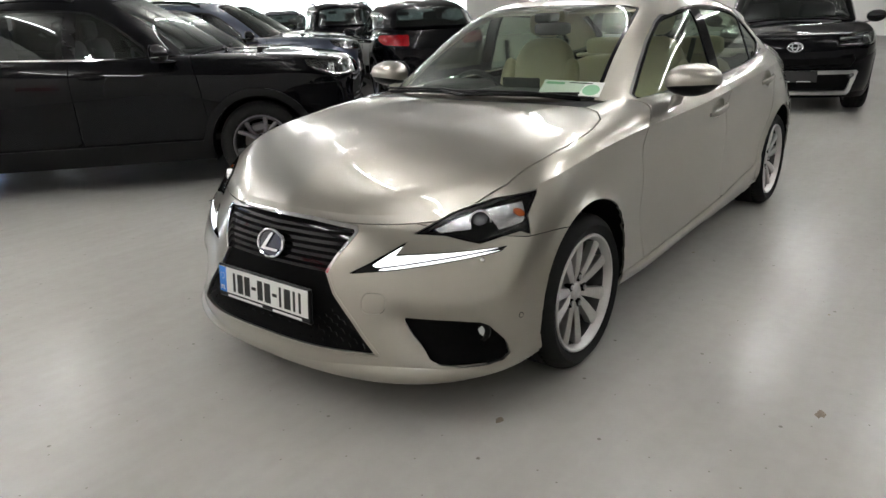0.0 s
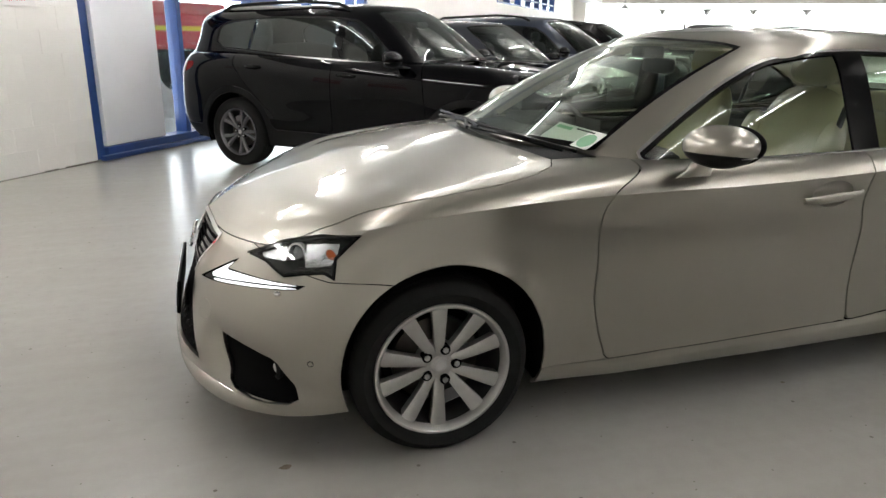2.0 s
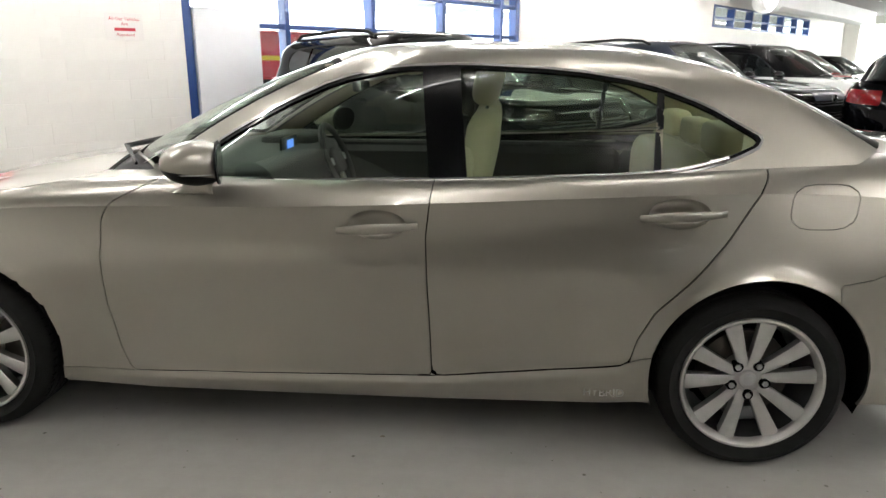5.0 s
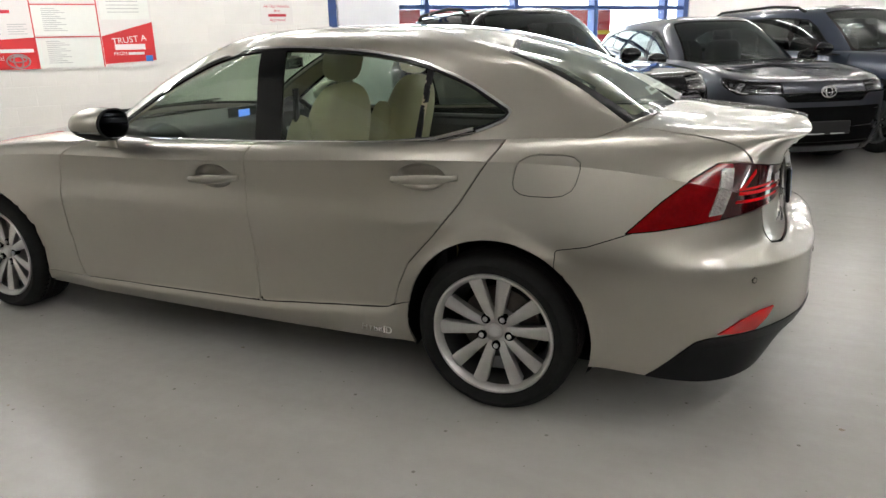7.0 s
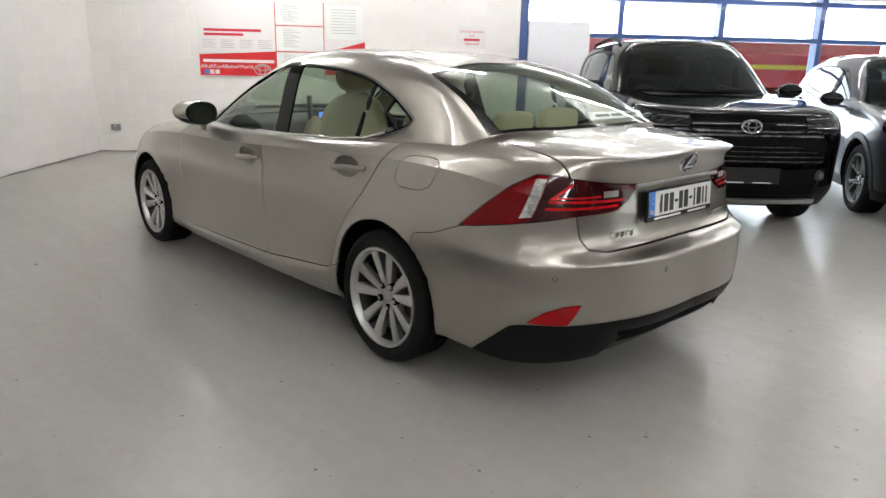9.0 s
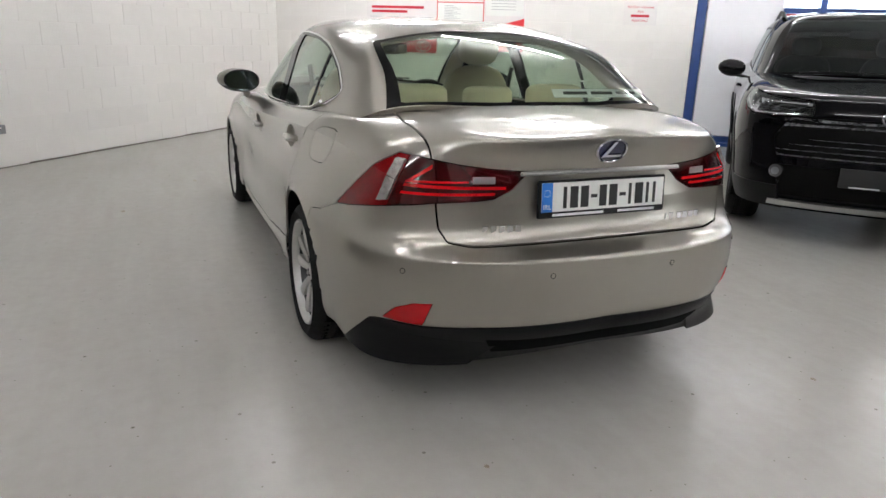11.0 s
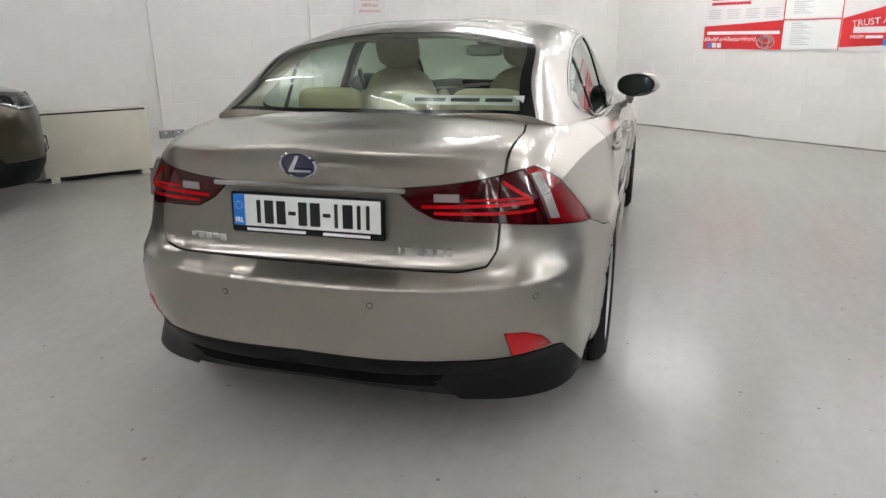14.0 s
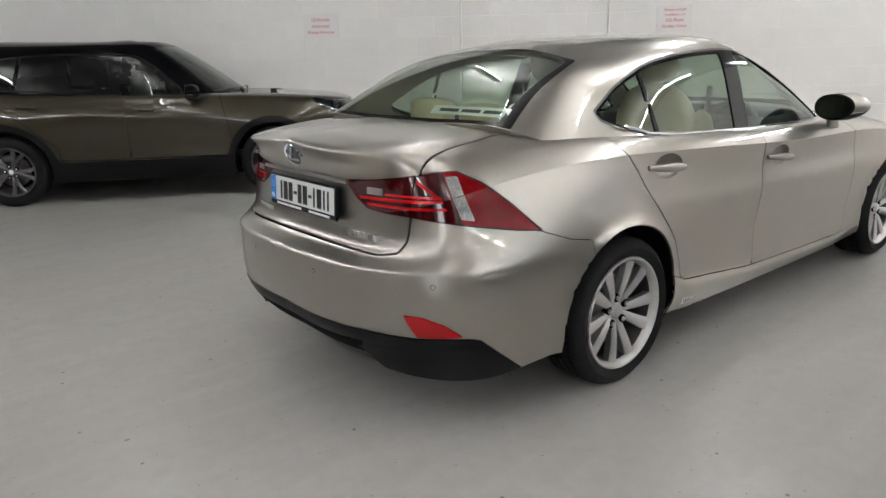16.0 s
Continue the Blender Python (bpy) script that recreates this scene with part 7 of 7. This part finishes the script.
    part("dashboard", blob((xc - 0.30, 0, zb - 0.10), (0.34, 0.66, 0.13), 18, 8, 0.35), M_DASH, car, smooth=60)
    bm = bmesh.new()
    add_tube(bm, [(xc - 0.68 - 0.08 * math.sin(a), -0.36 + 0.18 * math.cos(a), zb - 0.08 + 0.16 * math.sin(a)) for a in np.linspace(0, 2 * math.pi, 25)], 0.016, 6)
    part("steering_wheel", bm, M_DASH, car)
    part("interior_mirror", blob((xt + 0.10, 0, zr - 0.20), (0.02, 0.11, 0.032), 14, 8, 0.5), M_DASH, car, smooth=60)
    part("cabin_floor", box((xb + 0.35, -w + 0.16, 0.40), (xc, w - 0.16, 0.45)), M_CARPET, car, smooth=None)
    for x in (af, ar):
        for sg in (1, -1):
            bm = bmesh.new()
            a = np.linspace(-0.3, math.pi + 0.3, 24)
            rows = [[bm.verts.new((x + (R + 0.002) * math.cos(t), sg * yy, wr + (R + 0.002) * math.sin(t))) for t in a] for yy in (w - 0.03, w - 0.30)]
            for i in range(len(a) - 1):
                bm.faces.new((rows[0][i], rows[0][i + 1], rows[1][i + 1], rows[1][i]))
            bm.faces.new(rows[-1])
            part("arch_liner", bm, M_GAP, car, smooth=60)
            wheel_parts(car, pose(x, sg * (w - 0.135), wr, -90 if sg > 0 else 90) @ pose(0, 0, 0, 0, 0, 11), wr, p["rim"], 0.225, 10, p.get("rim_mat", M_ALLOYDARK), twin=True)
    part("underbody", box((xr + 0.25, -w + 0.2, zl), (xf - 0.3, w - 0.2, zl + 0.05)), M_GAP, car, smooth=None)
    for y in (-0.3, 0.15):
        bm = bmesh.new()
        add_tube(bm, [(xc + 0.03, y - 0.2, p["zc"] + 0.01), (xc + 0.0, y + 0.1, p["zc"] + 0.025), (xc - 0.06, y + 0.42, p["zc"] + 0.015)], 0.010, 6)
        part("wiper", bm, M_TRIM, car)
    car.matrix_world = m
    return tagged(car, label, "car")


SUV = dict(xf=2.275, xr=-2.325, w=0.927, zl=0.25, zh=1.02, zb=1.10, zbr=1.17, af=1.345, ar=-1.345, xcowl=1.03, zc=1.14, zr=1.665, xws=0.28, xroof=-2.02, xrw=-2.20,
           R=0.415, wr=0.358, rim=0.242, clad=0.42, grille=(0.62, 0.90), grille_w=(0.66, 0.60), skid=True, rim_mat=M_ALLOYDARK, bright=True, zem=0.905, slats=7, slat_mat=M_SLAT)
COUPE = dict(xf=2.24, xr=-2.12, w=0.897, zl=0.20, zh=0.90, zb=1.02, zbr=1.16, af=1.32, ar=-1.32, xcowl=0.98, zc=1.04, zr=1.56, xws=0.18, xroof=-1.72, xrw=-2.02,
             R=0.395, wr=0.340, rim=0.240, clad=0.30, grille=(0.70, 0.79), grille_w=(0.42, 0.55), slats=2, slat_mat=M_GLOSSBLACK, zem=0.79, rear_glass=M_DARKGLASS)
SMALL = dict(xf=2.22, xr=-2.08, w=0.882, zl=0.22, zh=0.95, zb=1.02, zbr=1.10, af=1.28, ar=-1.28, xcowl=0.95, zc=1.06, zr=1.595, xws=0.22, xroof=-1.80, xrw=-1.95,
             R=0.405, wr=0.345, rim=0.238, clad=0.42, grille=(0.55, 0.80), grille_w=(0.60, 0.50), rim_mat=M_ALLOYDARK, zem=0.86)
PEOPLE = dict(xf=2.18, xr=-2.25, w=0.895, zl=0.20, zh=0.92, zb=1.02, zbr=1.08, af=1.39, ar=-1.39, xcowl=1.15, zc=1.08, zr=1.62, xws=0.30, xroof=-1.95, xrw=-2.12,
              R=0.37, wr=0.325, rim=0.232, clad=0.27, grille=(0.55, 0.66), grille_w=(0.60, 0.66), frame_trim=True, zem=0.80, slats=2, slat_mat=M_GLOSSBLACK)


def turn(x, y, deg):
    return pose(x, y, FLOOR, 0, 0, deg)


crossover(SUV, turn(0.31, -4.51, 136.0), "black sport utility car parked nose out by the windows", M_BLACKP, name="black_suv")
crossover(COUPE, turn(-1.5, -6.50, 125.0), "dark grey coupe-like crossover parked beside others", M_GREYP, name="grey_crossover", rails=False)
crossover(SMALL, turn(-1.08, 5.56, -30.5), "bronze-olive small crossover with a black roof by the wall", M_OLIVE, roof_mat=M_BLACKP, name="olive_crossover", rails=False)
crossover(SUV, turn(-3.05, -7.75, 136.0), "slate-blue sport utility car in the parked row", M_NAVYP, name="slate_suv")
crossover(SUV, turn(-5.2, -10.1, 137.0), "white sport utility car with a black roof in the row", M_WHITEP, roof_mat=M_BLACKP, name="white_suv", detail=False)
crossover(SUV, turn(-7.1, -14.0, 138.0), "red sport utility car with roof rails in the row", M_REDP, name="red_suv", detail=False)
crossover(COUPE, turn(-9.4, -17.2, 138.0), "dark crossover at the far end of the row", M_BLACKP, name="dark_crossover", rails=False, detail=False)
crossover(COUPE, turn(-6.32, -6.60, 233.0), "black crossover seen from behind across the aisle", M_BLACKP, name="black_crossover", rails=False, detail=False)
crossover(SUV, turn(-9.0, -11.3, 233.0), "black sport utility car seen from behind across the aisle", M_BLACKP, name="black_suv", detail=False)
crossover(SMALL, turn(-11.4, -16.3, 233.0), "dark small crossover seen from behind across the aisle", M_GREYP, name="grey_crossover", rails=False, detail=False)
crossover(PEOPLE, turn(-7.55, -0.45, 15.0), "black people carrier with a silver grille surround", M_BLACKP, name="people_carrier", rails=False)
crossover(COUPE, turn(-8.3, -3.0, 15.0), "black crossover parked beside the people carrier", M_BLACKP, name="black_crossover", rails=False, detail=False)

# ---- blocks of the painted walls ----


def blockwork(parent, m, s0, s1, rows, skip=()):
    """Painted concrete blocks in running bond, each slightly proud of its joints."""
    L, H = 0.45, 0.225
    bm = bmesh.new()
    add_box(bm, (0.002, -0.02, 0.002), (L - 0.002, 0.0030, H - 0.002))
    front = [e for e in bm.edges if all(v.co.y > 0 for v in e.verts)]
    bmesh.ops.bevel(bm, geom=front, offset=0.0015, segments=1, affect='EDGES')
    me = bpy.data.meshes.new("block")
    bm.to_mesh(me)
    bm.free()
    me.materials.append(M_WALL)
    rng = random.Random(7)
    for r in range(rows):
        x = s0 - (L / 2 if r % 2 else 0)
        while x < s1 - 0.05:
            a, b = max(x, s0), min(x + L, s1)
            if b - a > 0.06:
                o = new("block", me)
                o.parent = parent
                o.matrix_basis = m @ Matrix.Translation((a, rng.uniform(-0.0005, 0.0005), r * H + 0.002)) @ Matrix.Diagonal(((b - a) / L, 1, 1, 1))
            x += L


blockwork(wall_1, W1, 0.02, WIN_A, 12)
blockwork(wall_2, W2, 0.02, 11.2, 12)
